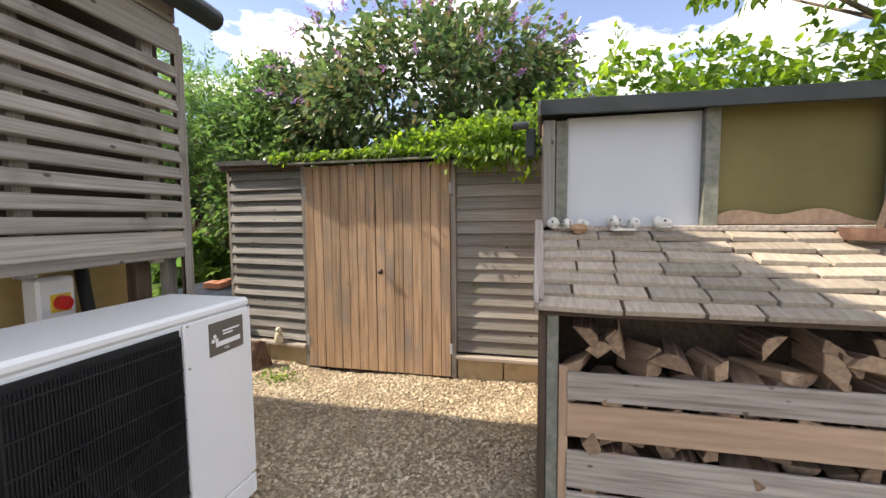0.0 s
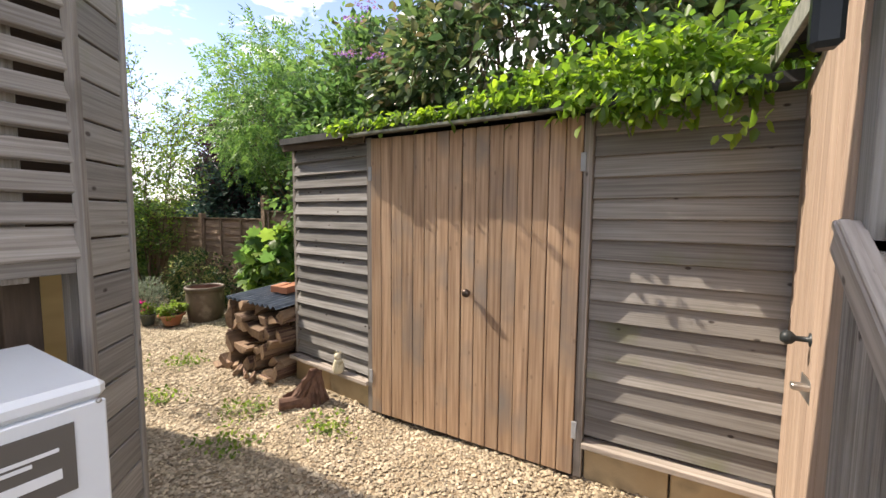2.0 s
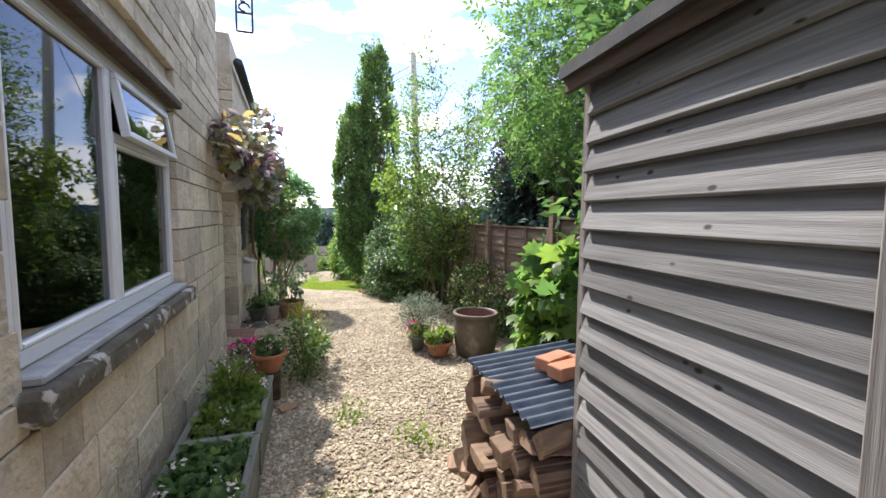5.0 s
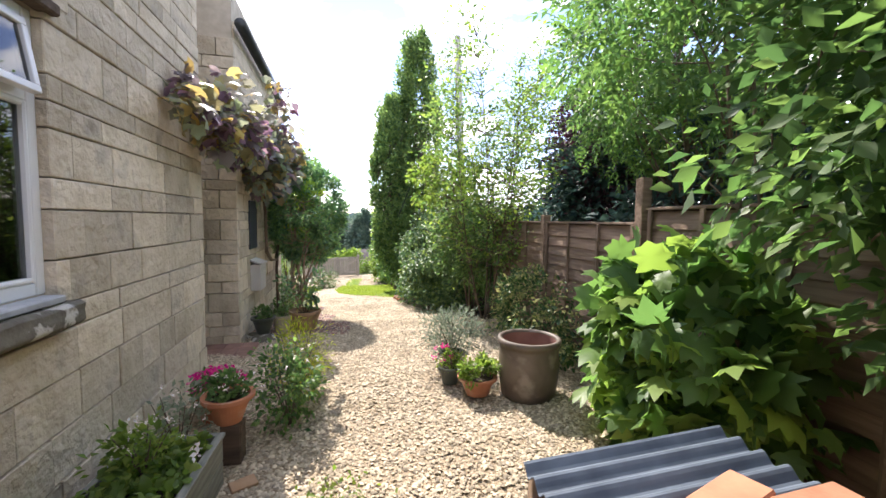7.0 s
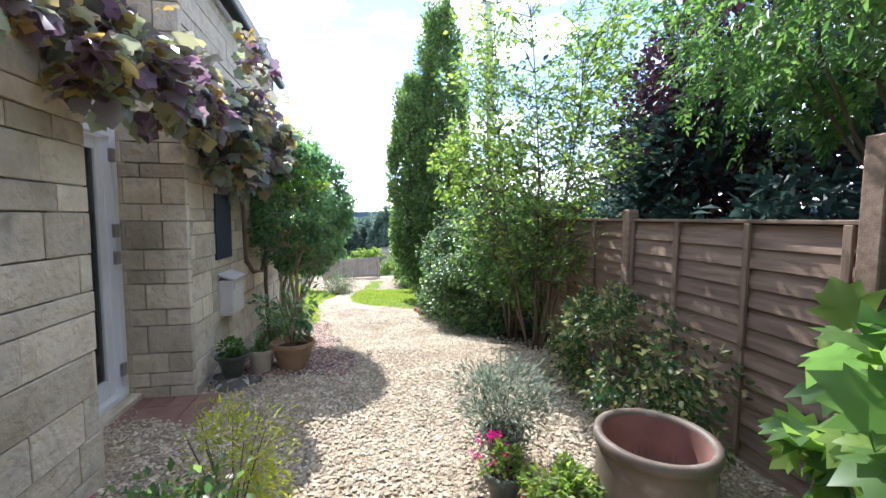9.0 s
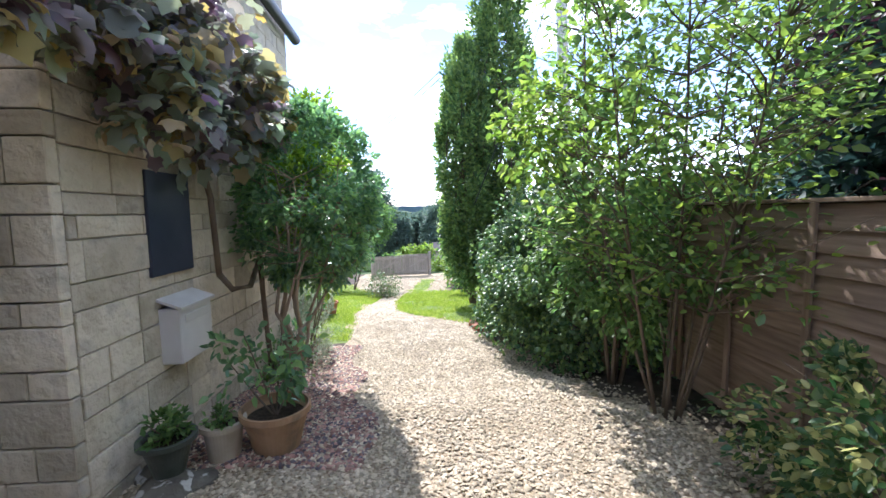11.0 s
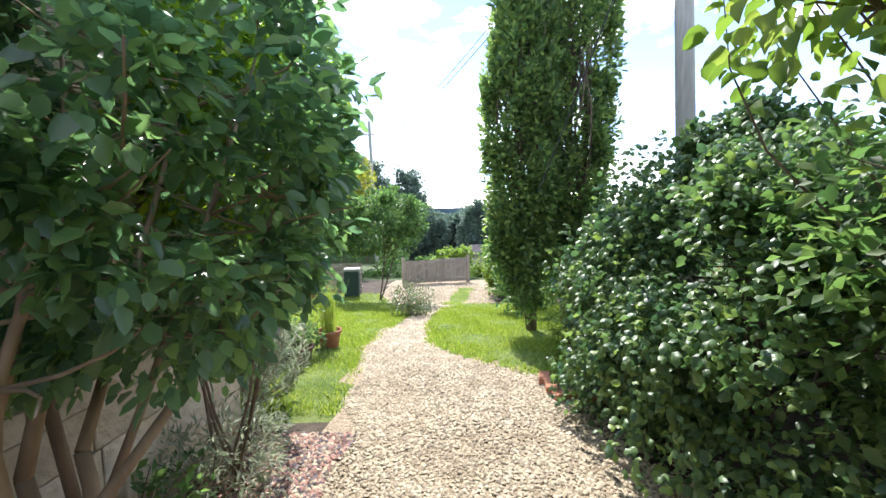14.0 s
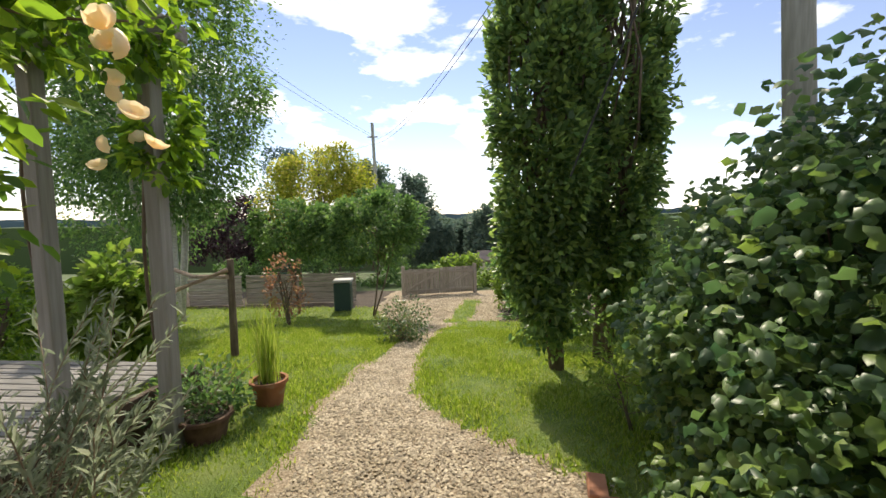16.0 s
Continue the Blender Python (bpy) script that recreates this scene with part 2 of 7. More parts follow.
M["birch_bark"] = surface("white_birch_bark", [(0.35, 0.33, 0.3), (0.6, 0.58, 0.54)], 0.8, 14.0, (1, 1, 3), 0.3, 20.0)
M["pole_wood"] = surface("grey_telegraph_pole", [(0.28, 0.28, 0.245), (0.40, 0.395, 0.355)], 0.85, 6.0, (6, 6, 0.6), 0.4, 20.0)
M["cable"] = surface("black_cable", [(0.02, 0.02, 0.02), (0.03, 0.03, 0.03)], 0.6, bump=0.0)
M["slate_black"] = surface("matt_black_board", [(0.03, 0.036, 0.055), (0.05, 0.058, 0.085)], 0.35, 4.0, bump=0.08)
M["mailbox"] = surface("pale_grey_painted_steel", [(0.52, 0.49, 0.47), (0.6, 0.57, 0.55)], 0.5, 5.0, bump=0.1)
M["rust"] = surface("rusty_iron", [(0.10, 0.055, 0.04), (0.2, 0.115, 0.08)], 0.8, 14.0, bump=0.4)
M["steel"] = surface("dull_steel", [(0.4, 0.38, 0.35), (0.5, 0.48, 0.45)], 0.35, 5.0, metal=0.9, bump=0.05)
M["bronze"] = surface("dark_bronze", [(0.06, 0.045, 0.035), (0.1, 0.075, 0.06)], 0.35, 5.0, metal=0.7, bump=0.05)
M["deck"] = surface("silvered_decking", [(0.16, 0.15, 0.135), (0.30, 0.285, 0.26)], 0.8, 3.0, (1, 12, 12), 0.4, 12.0, 0.003, 0.15)
M["curtain"] = surface("dim_room_wall", [(0.25, 0.23, 0.2), (0.3, 0.28, 0.25)], 0.9)
M["gravel_bed"] = surface("gravel_bed", [(0.16, 0.115, 0.07), (0.34, 0.265, 0.175), (0.47, 0.385, 0.28)], 0.9, 48.0, (1, 1, 1), 1.0, 60.0, 0.02)
M["pebble"] = surface("limestone_pebble", [(0.34, 0.275, 0.185), (0.50, 0.42, 0.305)], 0.85, 4.0, bump=0.2, bscale=120.0, spread=0.45, island=True)
M["litter_stone"] = surface("reddish_bark_and_stone", [(0.20, 0.10, 0.08), (0.40, 0.24, 0.19)], 0.9, 4.0, spread=0.45, island=True)
M["litter_dark"] = surface("dark_purplish_slate", [(0.07, 0.055, 0.06), (0.16, 0.13, 0.14)], 0.8, 4.0, spread=0.4, island=True)
M["post_wood"] = surface("silvered_post", [(0.22, 0.205, 0.185), (0.31, 0.295, 0.275)], 0.85, 3.0, (14, 14, 0.8), 0.5, 16.0, 0.003, 0.1)
M["lawn"] = surface("mown_grass", [(0.09, 0.15, 0.025), (0.15, 0.215, 0.045), (0.21, 0.26, 0.07)], 0.9, 3.0, bump=1.0, bscale=90.0, dist=0.03)
# bed soil, darkened in its colour for the shade under the plants
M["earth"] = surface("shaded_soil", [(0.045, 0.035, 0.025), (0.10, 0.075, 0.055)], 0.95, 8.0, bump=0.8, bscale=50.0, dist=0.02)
M["far_field"] = surface("far_fields", [(0.05, 0.085, 0.03), (0.10, 0.13, 0.05)], 0.95, 0.02, bump=0.0)
# distance haze is mixed into this blue woodland colour
M["far_wood"] = surface("haze_blue_far_wood", [(0.06, 0.10, 0.13), (0.09, 0.14, 0.17)], 1.0, 0.03, bump=0.0)
M["far_roof"] = surface("far_tiled_roof", [(0.2, 0.16, 0.14), (0.26, 0.21, 0.18)], 0.9)
M["bin_green"] = surface("dark_green_plastic", [(0.03, 0.06, 0.05), (0.04, 0.075, 0.06)], 0.5)

L = {}
L["rose"] = leafy("rose_leaves", [(0.08, 0.15, 0.035), (0.14, 0.24, 0.045), (0.24, 0.34, 0.06)], 0.35, 0.55, 0.6)
L["dark"] = leafy("glossy_dark_leaves", [(0.045, 0.09, 0.04), (0.085, 0.15, 0.06), (0.13, 0.21, 0.075), (0.17, 0.15, 0.08)], 0.32, 0.22, 0.5)
L["camellia"] = leafy("camellia_leaves", [(0.07, 0.145, 0.078), (0.11, 0.21, 0.095), (0.18, 0.31, 0.11)], 0.3, 0.42, 0.8)
L["mid"] = leafy("mid_green_leaves", [(0.050, 0.103, 0.039), (0.088, 0.170, 0.055), (0.150, 0.242, 0.078)], 0.5, 0.4)
L["light"] = leafy("light_green_leaves", [(0.084, 0.143, 0.034), (0.126, 0.214, 0.047), (0.210, 0.285, 0.074)], 0.5, 0.45)
L["column"] = leafy("hornbeam_leaves", [(0.06, 0.12, 0.05), (0.12, 0.2, 0.07), (0.2, 0.29, 0.09)], 0.38, 0.45, 0.5)
L["creeper"] = leafy("creeper_leaves", [(0.053, 0.112, 0.028), (0.126, 0.224, 0.041), (0.231, 0.346, 0.061)], 0.4, 0.45)
L["maple"] = leafy("lobed_leaves", [(0.07, 0.145, 0.05), (0.12, 0.22, 0.065), (0.22, 0.34, 0.085)], 0.45, 0.42, 0.35)
L["vine"] = leafy("purple_vine_leaves", [(0.12, 0.085, 0.11), (0.17, 0.12, 0.145), (0.18, 0.21, 0.15), (0.24, 0.30, 0.16), (0.36, 0.28, 0.10), (0.16, 0.19, 0.12), (0.13, 0.10, 0.13)], 0.36, 0.4, 0.7)
L["plum"] = leafy("purple_plum_leaves", [(0.035, 0.02, 0.03), (0.06, 0.027, 0.038), (0.03, 0.032, 0.03)], 0.5, 0.12)
L["slender"] = leafy("yellow_green_young_leaves", [(0.07, 0.13, 0.05), (0.12, 0.20, 0.06), (0.21, 0.30, 0.07)], 0.42, 0.5, 0.5)
L["hedge"] = leafy("hazel_leaves", [(0.05, 0.11, 0.055), (0.085, 0.16, 0.06), (0.12, 0.21, 0.075), (0.19, 0.29, 0.08)], 0.42, 0.25, 0.5)
L["silver"] = leafy("silvery_leaves", [(0.17, 0.22, 0.14), (0.26, 0.31, 0.22), (0.12, 0.17, 0.09)], 0.6, 0.3)
L["variegated"] = leafy("variegated_leaves", [(0.03, 0.08, 0.03), (0.06, 0.12, 0.04), (0.4, 0.42, 0.18)], 0.4, 0.3)
L["yellowish"] = leafy("yellow_green_leaves", [(0.14, 0.18, 0.03), (0.2, 0.25, 0.05), (0.3, 0.3, 0.08)], 0.5, 0.45)
L["conifer"] = leafy("dull_conifer_leaves", [(0.030, 0.065, 0.064), (0.053, 0.102, 0.083), (0.075, 0.131, 0.102)], 0.6, 0.2)
# poplar leaves paled and blued in colour to stand for distance haze
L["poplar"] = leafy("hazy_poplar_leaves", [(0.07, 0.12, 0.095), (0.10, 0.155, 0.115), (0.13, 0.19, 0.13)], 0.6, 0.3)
L["ash"] = leafy("ash_leaves", [(0.06, 0.13, 0.045), (0.10, 0.19, 0.06), (0.16, 0.27, 0.08)], 0.42, 0.4, 0.5)
L["vine_green"] = leafy("grey_green_vine_leaves", [(0.13, 0.115, 0.13), (0.16, 0.20, 0.15), (0.20, 0.27, 0.17), (0.12, 0.09, 0.12), (0.32, 0.28, 0.11), (0.15, 0.19, 0.14)], 0.36, 0.4, 0.7)
L["lavender"] = leafy("grey_green_lavender_leaves", [(0.09, 0.13, 0.09), (0.14, 0.19, 0.13), (0.20, 0.24, 0.18)], 0.6, 0.3)
L["feathery"] = leafy("bright_yellow_green_leaves", [(0.17, 0.24, 0.04), (0.26, 0.33, 0.06), (0.40, 0.42, 0.09)], 0.5, 0.5)
L["grass"] = leafy("grass_blades", [(0.10, 0.17, 0.025), (0.17, 0.25, 0.05), (0.28, 0.33, 0.10)], 0.6, 0.45)
L["copper"] = leafy("copper_leaves", [(0.20, 0.11, 0.07), (0.28, 0.17, 0.11), (0.30, 0.22, 0.12)], 0.5, 0.35)
L["petal_purple"] = leafy("mauve_flowers", [(0.22, 0.13, 0.36), (0.3, 0.2, 0.42), (0.28, 0.15, 0.09)], 0.7, 0.3)
L["petal_white"] = leafy("white_petals", [(0.7, 0.7, 0.66), (0.8, 0.8, 0.76)], 0.6, 0.3)
L["petal_pink"] = leafy("magenta_petals", [(0.5, 0.02, 0.2), (0.6, 0.05, 0.28)], 0.6, 0.35)
L["petal_cream"] = leafy("cream_rose_petals", [(0.80, 0.77, 0.48), (0.82, 0.80, 0.58), (0.80, 0.74, 0.50)], 0.6, 0.2)


def glass(name, tint=(0.8, 0.9, 0.9), rough=0.02):
    m, n, l, p = material(name)
    p.inputs["Base Color"].default_value = (0.02, 0.03, 0.03, 1)
    p.inputs["Roughness"].default_value, p.inputs["Specular IOR Level"].default_value = rough, 0.9
    t = n.new("ShaderNodeBsdfTransparent")
    t.inputs["Color"].default_value = (*tint, 1)
    g = n.new("ShaderNodeBsdfGlossy")
    g.inputs["Roughness"].default_value = rough
    fr = n.new("ShaderNodeFresnel")
    fr.inputs["IOR"].default_value = 1.9
    mx = n.new("ShaderNodeMixShader")
    l.new(fr.outputs[0], mx.inputs[0])
    l.new(t.outputs[0], mx.inputs[1])
    l.new(g.outputs[0], mx.inputs[2])
    l.new(mx.outputs[0], n["Material Output"].inputs["Surface"])
    return m


M["glass"] = glass("window_glass", (0.32, 0.36, 0.34))

# ---- building blocks ----
rng = np.random.default_rng(7)
R = random.Random(5)


def part(name, bm, mat, parent=None, label="", smooth=False):
    """One mesh object made from a bmesh (freed), under its thing."""
    me = bpy.data.meshes.new(name)
    bm.to_mesh(me)
    bm.free()
    if smooth:
        me.shade_smooth()
    me.materials.append(mat)
    ob = new(name, me)
    if parent is not None:
        ob.parent = parent
    if label:
        tagged(ob, label)
    return ob


def thing(name, x, y, z, rz=0.0, label="", category="", group="", kind=""):
    e = new(name)
    e.matrix_world = pose(x, y, z, 0, 0, rz)
    return tagged(e, label, category, group, kind)


def box(sx, sy, sz, at=(0, 0, 0), bevel=0.004, bm=None, turn=None):
    """A box with softened edges; at is its centre."""
    own = bmesh.new()
    bmesh.ops.create_cube(own, size=1)
    bmesh.ops.scale(own, vec=(sx, sy, sz), verts=own.verts)
    if bevel:
        bmesh.ops.bevel(own, geom=own.edges[:], offset=min(bevel, 0.3 * min(sx, sy, sz)), segments=1, affect="EDGES")
    m = Matrix.Translation(at)
    if turn is not None:
        m = m @ turn
    bmesh.ops.transform(own, matrix=m, verts=own.verts)
    if bm is None:
        return own
    tmp = bpy.data.meshes.new("tmp")
    own.to_mesh(tmp)
    own.free()
    bm.from_mesh(tmp)
    bpy.data.meshes.remove(tmp)
    return bm


def lathe(profile, steps=32, bm=None, at=(0, 0, 0), wobble=0.0, cap=True):
    """A turned form from (radius, height) pairs."""
    bm = bm or bmesh.new()
    rings = []
    for r, h in profile:
        ring = []
        for k in range(steps):
            a = 2 * math.pi * k / steps
            rr = r * (1 + wobble * math.sin(3 * a + h * 9))
            ring.append(bm.verts.new((at[0] + rr * math.cos(a), at[1] + rr * math.sin(a), at[2] + h)))
        rings.append(ring)
    for a, b in zip(rings, rings[1:]):
        for k in range(steps):
            bm.faces.new((a[k], a[(k + 1) % steps], b[(k + 1) % steps], b[k]))
    if cap and profile[0][0] > 0.0005:
        bm.faces.new(rings[0][::-1])
    if cap and profile[-1][0] > 0.0005:
        bm.faces.new(rings[-1])
    return bm


def tube(points, radii, steps=8, bm=None):
    """A tapering tube along points."""
    bm = bm or bmesh.new()
    pts = [Vector(p) for p in points]
    rings = []
    for i, p in enumerate(pts):
        d = (pts[min(i + 1, len(pts) - 1)] - pts[max(i - 1, 0)]).normalized()
        side = d.cross(Vector((0.31, 0.83, 0.21))).normalized()
        up = d.cross(side)
        r = radii[i] if hasattr(radii, "__len__") else radii
        rings.append([bm.verts.new(p + (side * math.cos(2 * math.pi * k / steps) + up * math.sin(2 * math.pi * k / steps)) * r) for k in range(steps)])
    for a, b in zip(rings, rings[1:]):
        for k in range(steps):
            bm.faces.new((a[k], a[(k + 1) % steps], b[(k + 1) % steps], b[k]))
    bm.faces.new(rings[0][::-1])
    bm.faces.new(rings[-1])
    return bm


def from_arrays(name, verts, faces, mat, parent=None, smooth=False):
    """One mesh object from numpy arrays; faces all have the same number of corners."""
    me = bpy.data.meshes.new(name)
    nv, (nf, k) = len(verts), faces.shape
    me.vertices.add(nv)
    me.vertices.foreach_set("co", np.asarray(verts, dtype=np.float32).ravel())
    me.loops.add(nf * k)
    me.loops.foreach_set("vertex_index", faces.astype(np.int32).ravel())
    me.polygons.add(nf)
    me.polygons.foreach_set("loop_start", np.arange(0, nf * k, k, dtype=np.int32))
    me.update(calc_edges=True)
    if smooth:
        me.shade_smooth()
    me.materials.append(mat)
    ob = new(name, me)
    if parent is not None:
        ob.parent = parent
        ob.matrix_parent_inverse = Matrix.Identity(4)
    return ob


def pinnate():
    """A feathered leaf: leaflets in pairs along a stalk, one at the tip."""
    v, f = [], []
    for x, sd in ((0.25, 1), (0.25, -1), (0.45, 1), (0.45, -1), (0.65, 1), (0.65, -1), (0.75, 0)):
        k = len(v)
        dx, dy = (0.16, 0.2 * sd) if sd else (0.27, 0.0)
        nx, ny = (0.045 * sd, -0.036) if sd else (0.0, 0.055)
        z = -0.12 * x * x
        v += [(x, 0, z), (x + dx * 0.45 + nx, dy * 0.45 + ny, z + 0.01), (x + dx, dy, z - 0.06), (x + dx * 0.45 - nx, dy * 0.45 - ny, z + 0.01)]
        f += [(k, k + 1, k + 2), (k, k + 2, k + 3)]
    k = len(v)
    v += [(0, 0.006, 0), (0, -0.006, 0), (0.76, 0, -0.07)]
    f += [(k, k + 1, k + 2)]
    return v, f


FORMS = {
    "round": ([(0, 0, 0), (0.08, 0.26, 0.16), (0.1, -0.28, 0.1), (0.5, 0.36, 0.2), (0.45, -0.34, 0.26), (0.8, 0.24, -0.02), (0.78, -0.22, 0.12), (0.95, 0.02, -0.3), (0.45, 0, -0.08)],
              [(0, 8, 1), (1, 8, 3), (3, 8, 5), (5, 8, 7), (7, 8, 6), (6, 8, 4), (4, 8, 2), (2, 8, 0)]),
    "oval": ([(0, 0, 0), (0.3, 0.28, 0.05), (0.3, -0.28, 0.05), (0.75, 0.2, 0.0), (0.75, -0.2, 0.0), (1, 0, -0.12), (0.5, 0, -0.06)],
             [(0, 2, 6), (0, 6, 1), (1, 6, 3), (2, 4, 6), (6, 4, 5), (6, 5, 3)]),
    "small": ([(0, 0, 0), (0.5, 0.3, 0.06), (0.5, -0.3, 0.06), (1, 0, -0.1)], [(0, 2, 3), (0, 3, 1)]),
    "narrow": ([(0, 0, 0), (0.45, 0.11, 0.02), (0.45, -0.11, 0.02), (1, 0, -0.12)], [(0, 2, 3), (0, 3, 1)]),
    "blade": ([(0, 0, 0), (0.5, 0.012, 0.0), (0.5, -0.012, 0.0), (1, 0, -0.15)], [(0, 2, 3), (0, 3, 1)]),
    "lobed": ([(0, 0, 0), (-0.07, 0.2, 0.0), (-0.02, 0.46, -0.10), (0.2, 0.33, 0.0), (0.52, 0.6, -0.14), (0.5, 0.33, 0.0), (0.76, 0.36, -0.08), (0.74, 0.2, 0.0), (1.0, 0, -0.2),
               (0.74, -0.2, 0.0), (0.76, -0.36, -0.08), (0.5, -0.33, 0.0), (0.52, -0.6, -0.14), (0.2, -0.33, 0.0), (-0.02, -0.46, -0.10), (-0.07, -0.2, 0.0), (0.36, 0, 0.05)],
              [(16, (k + 1) % 16, k) for k in range(16)]),
    "vine": ([(0, 0, 0), (-0.14, 0.28, -0.05), (0.12, 0.5, -0.1), (0.32, 0.4, 0.0), (0.6, 0.5, -0.12), (0.7, 0.28, 0.0), (1.0, 0, -0.2),
              (0.7, -0.28, 0.0), (0.6, -0.5, -0.12), (0.32, -0.4, 0.0), (0.12, -0.5, -0.1), (-0.14, -0.28, -0.05), (0.4, 0, 0.06)],
             [(12, (k + 1) % 12, k) for k in range(12)]),
    "curled": ([(0, 0, 0), (0.05, 0.24, -0.02), (0.30, 0.36, -0.30), (0.6, 0.33, -0.06), (0.82, 0.17, -0.36), (0.97, -0.04, -0.50), (0.78, -0.24, -0.12), (0.5, -0.36, -0.28), (0.24, -0.36, -0.04), (0.04, -0.2, 0.08),
                (0.3, 0, 0.08), (0.65, 0.02, 0.03)],
               [(10, 1, 0), (10, 2, 1), (10, 3, 2), (11, 3, 10), (11, 4, 3), (11, 5, 4), (11, 6, 5), (11, 7, 6), (10, 7, 11), (10, 8, 7), (10, 9, 8), (10, 0, 9)]),
    "pinnate": pinnate(),
}


def leaves(name, at, out, size, mat, form="small", parent=None, droop=0.25, loose=0.6, vary=0.35):
    """Many leaves in one mesh, at the places at, turned roughly along out."""
    n = len(at)
    tv, tf = (np.array(a, dtype=float) for a in FORMS[form])
    tf = tf.astype(int)
    d = out + rng.normal(0, loose, (n, 3))
    d[:, 2] -= droop
    d /= np.linalg.norm(d, axis=1)[:, None] + 1e-9
    up = rng.normal(0, 0.6, (n, 3)) + np.array((0, 0, 1.0))
    s = np.cross(up, d)
    s /= np.linalg.norm(s, axis=1)[:, None] + 1e-9
    u = np.cross(d, s)
    z = size * (1 + vary * rng.uniform(-1, 1, n))
    v = at[:, None, :] + z[:, None, None] * (tv[None, :, 0:1] * d[:, None, :] + tv[None, :, 1:2] * s[:, None, :] + tv[None, :, 2:3] * u[:, None, :])
    f = (tf[None] + (np.arange(n) * len(tv))[:, None, None]).reshape(-1, 3)
    return from_arrays(name, v.reshape(-1, 3), f, mat, parent)


def crown(centre, radii, count, clumps=60, spread=0.28, shell=0.55, low=-1.0, clump_size=1.0, upright=1.0):
    """Leaf places gathered in clumps near the skin of an ellipsoid, with gaps between them."""
    c, r = np.array(centre, float), np.array(radii, float)
    d = rng.normal(0, 1, (clumps, 3))
    d /= np.linalg.norm(d, axis=1)[:, None]
    d = d[d[:, 2] > low]
    rad = shell + (1 - shell) * rng.uniform(0, 1, len(d)) ** 0.5
    k = c + d * rad[:, None] * r
    w = rng.uniform(0.5, 1.5, len(d)) * clump_size
    pick = rng.integers(0, len(d), count)
    off = rng.normal(0, 1, (count, 3))
    off /= np.linalg.norm(off, axis=1)[:, None]
    off *= (rng.uniform(0.2, 1, count) ** 0.6)[:, None]
    at = k[pick] + off * (w[pick] * spread * r.min())[:, None] * np.array((1.0, 1.0, upright))
    out = (at - k[pick])
    out /= np.linalg.norm(out, axis=1)[:, None] + 1e-9
    return at, out * 0.6 + d[pick] * 0.6


def stem(bm, a, b, r0, r1, bend=0.1, n=5):
    a, b = Vector(a), Vector(b)
    side = Vector((R.uniform(-1, 1), R.uniform(-1, 1), R.uniform(-0.3, 0.3))) * bend * (b - a).length
    pts = [a.lerp(b, i / n) + side * math.sin(math.pi * i / n) for i in range(n + 1)]
    tube(pts, [r0 + (r1 - r0) * i / n for i in range(n + 1)], 6, bm)
    return pts


def tree(name, base, crown_at, radii, height, count, leaf, leaf_size, label, form="small", stems=1, trunk_r=0.06, bark="bark", clumps=60, spread=0.3,
         shell=0.5, low=-1.0, group="", droop=0.25, category="tree", limbs=14, clump_size=1.0, upright=1.0, loose=0.6):
    """Trunk or trunks with limbs into the crown, and a crown of leaves."""
    t = thing(name, *base, label=label, category=category, group=group)
    bm = bmesh.new()
    b, c = Vector(base), Vector(crown_at)
    for s in range(stems):
        top = c + Vector((R.uniform(-0.5, 0.5) * radii[0], R.uniform(-0.5, 0.5) * radii[1], radii[2] * R.uniform(0.1, 0.6))) * (1 if stems > 1 else 0.3)
        foot = b + Vector((R.uniform(-1, 1), R.uniform(-1, 1), 0)) * trunk_r * (1.6 if stems > 1 else 0)
        foot.z -= 0.05
        pts = stem(bm, foot, top, trunk_r, trunk_r * 0.35, 0.05)
        for k in range(limbs // stems + 1):
            p = pts[R.randint(2, 5)]
            a = R.uniform(0, 2 * math.pi)
            q = c + Vector((math.cos(a) * radii[0], math.sin(a) * radii[1], R.uniform(-0.5, 0.85) * radii[2])) * R.uniform(0.6, 0.9)
            stem(bm, p, q, trunk_r * 0.35, trunk_r * 0.08, 0.12, 4)
    bmesh.ops.translate(bm, vec=-b, verts=bm.verts)
    part("trunk", bm, M[bark], t, smooth=True)
    at, out = crown(c - b, radii, count, clumps, spread, shell, low, clump_size, upright)
    if upright > 1:
        out[:, 2] += 0.7
    leaves("crown", at, out, leaf_size, L[leaf], form, t, droop, loose)
    return t


PROFILE_Y = [-40, 7.5, 9.2, 10.8, 12.5, 13.6, 16.0, 18.5, 21.2, 26.5, 34, 60, 120, 300, 4000]
PROFILE_Z = [0, 0, -0.09, -0.33, -0.42, -0.5, -0.78, -1.1, -1.5, -1.75, -2.3, -5, -14, -30, -30]


def ground_z(x, y):
    return float(np.interp(y, PROFILE_Y, PROFILE_Z))


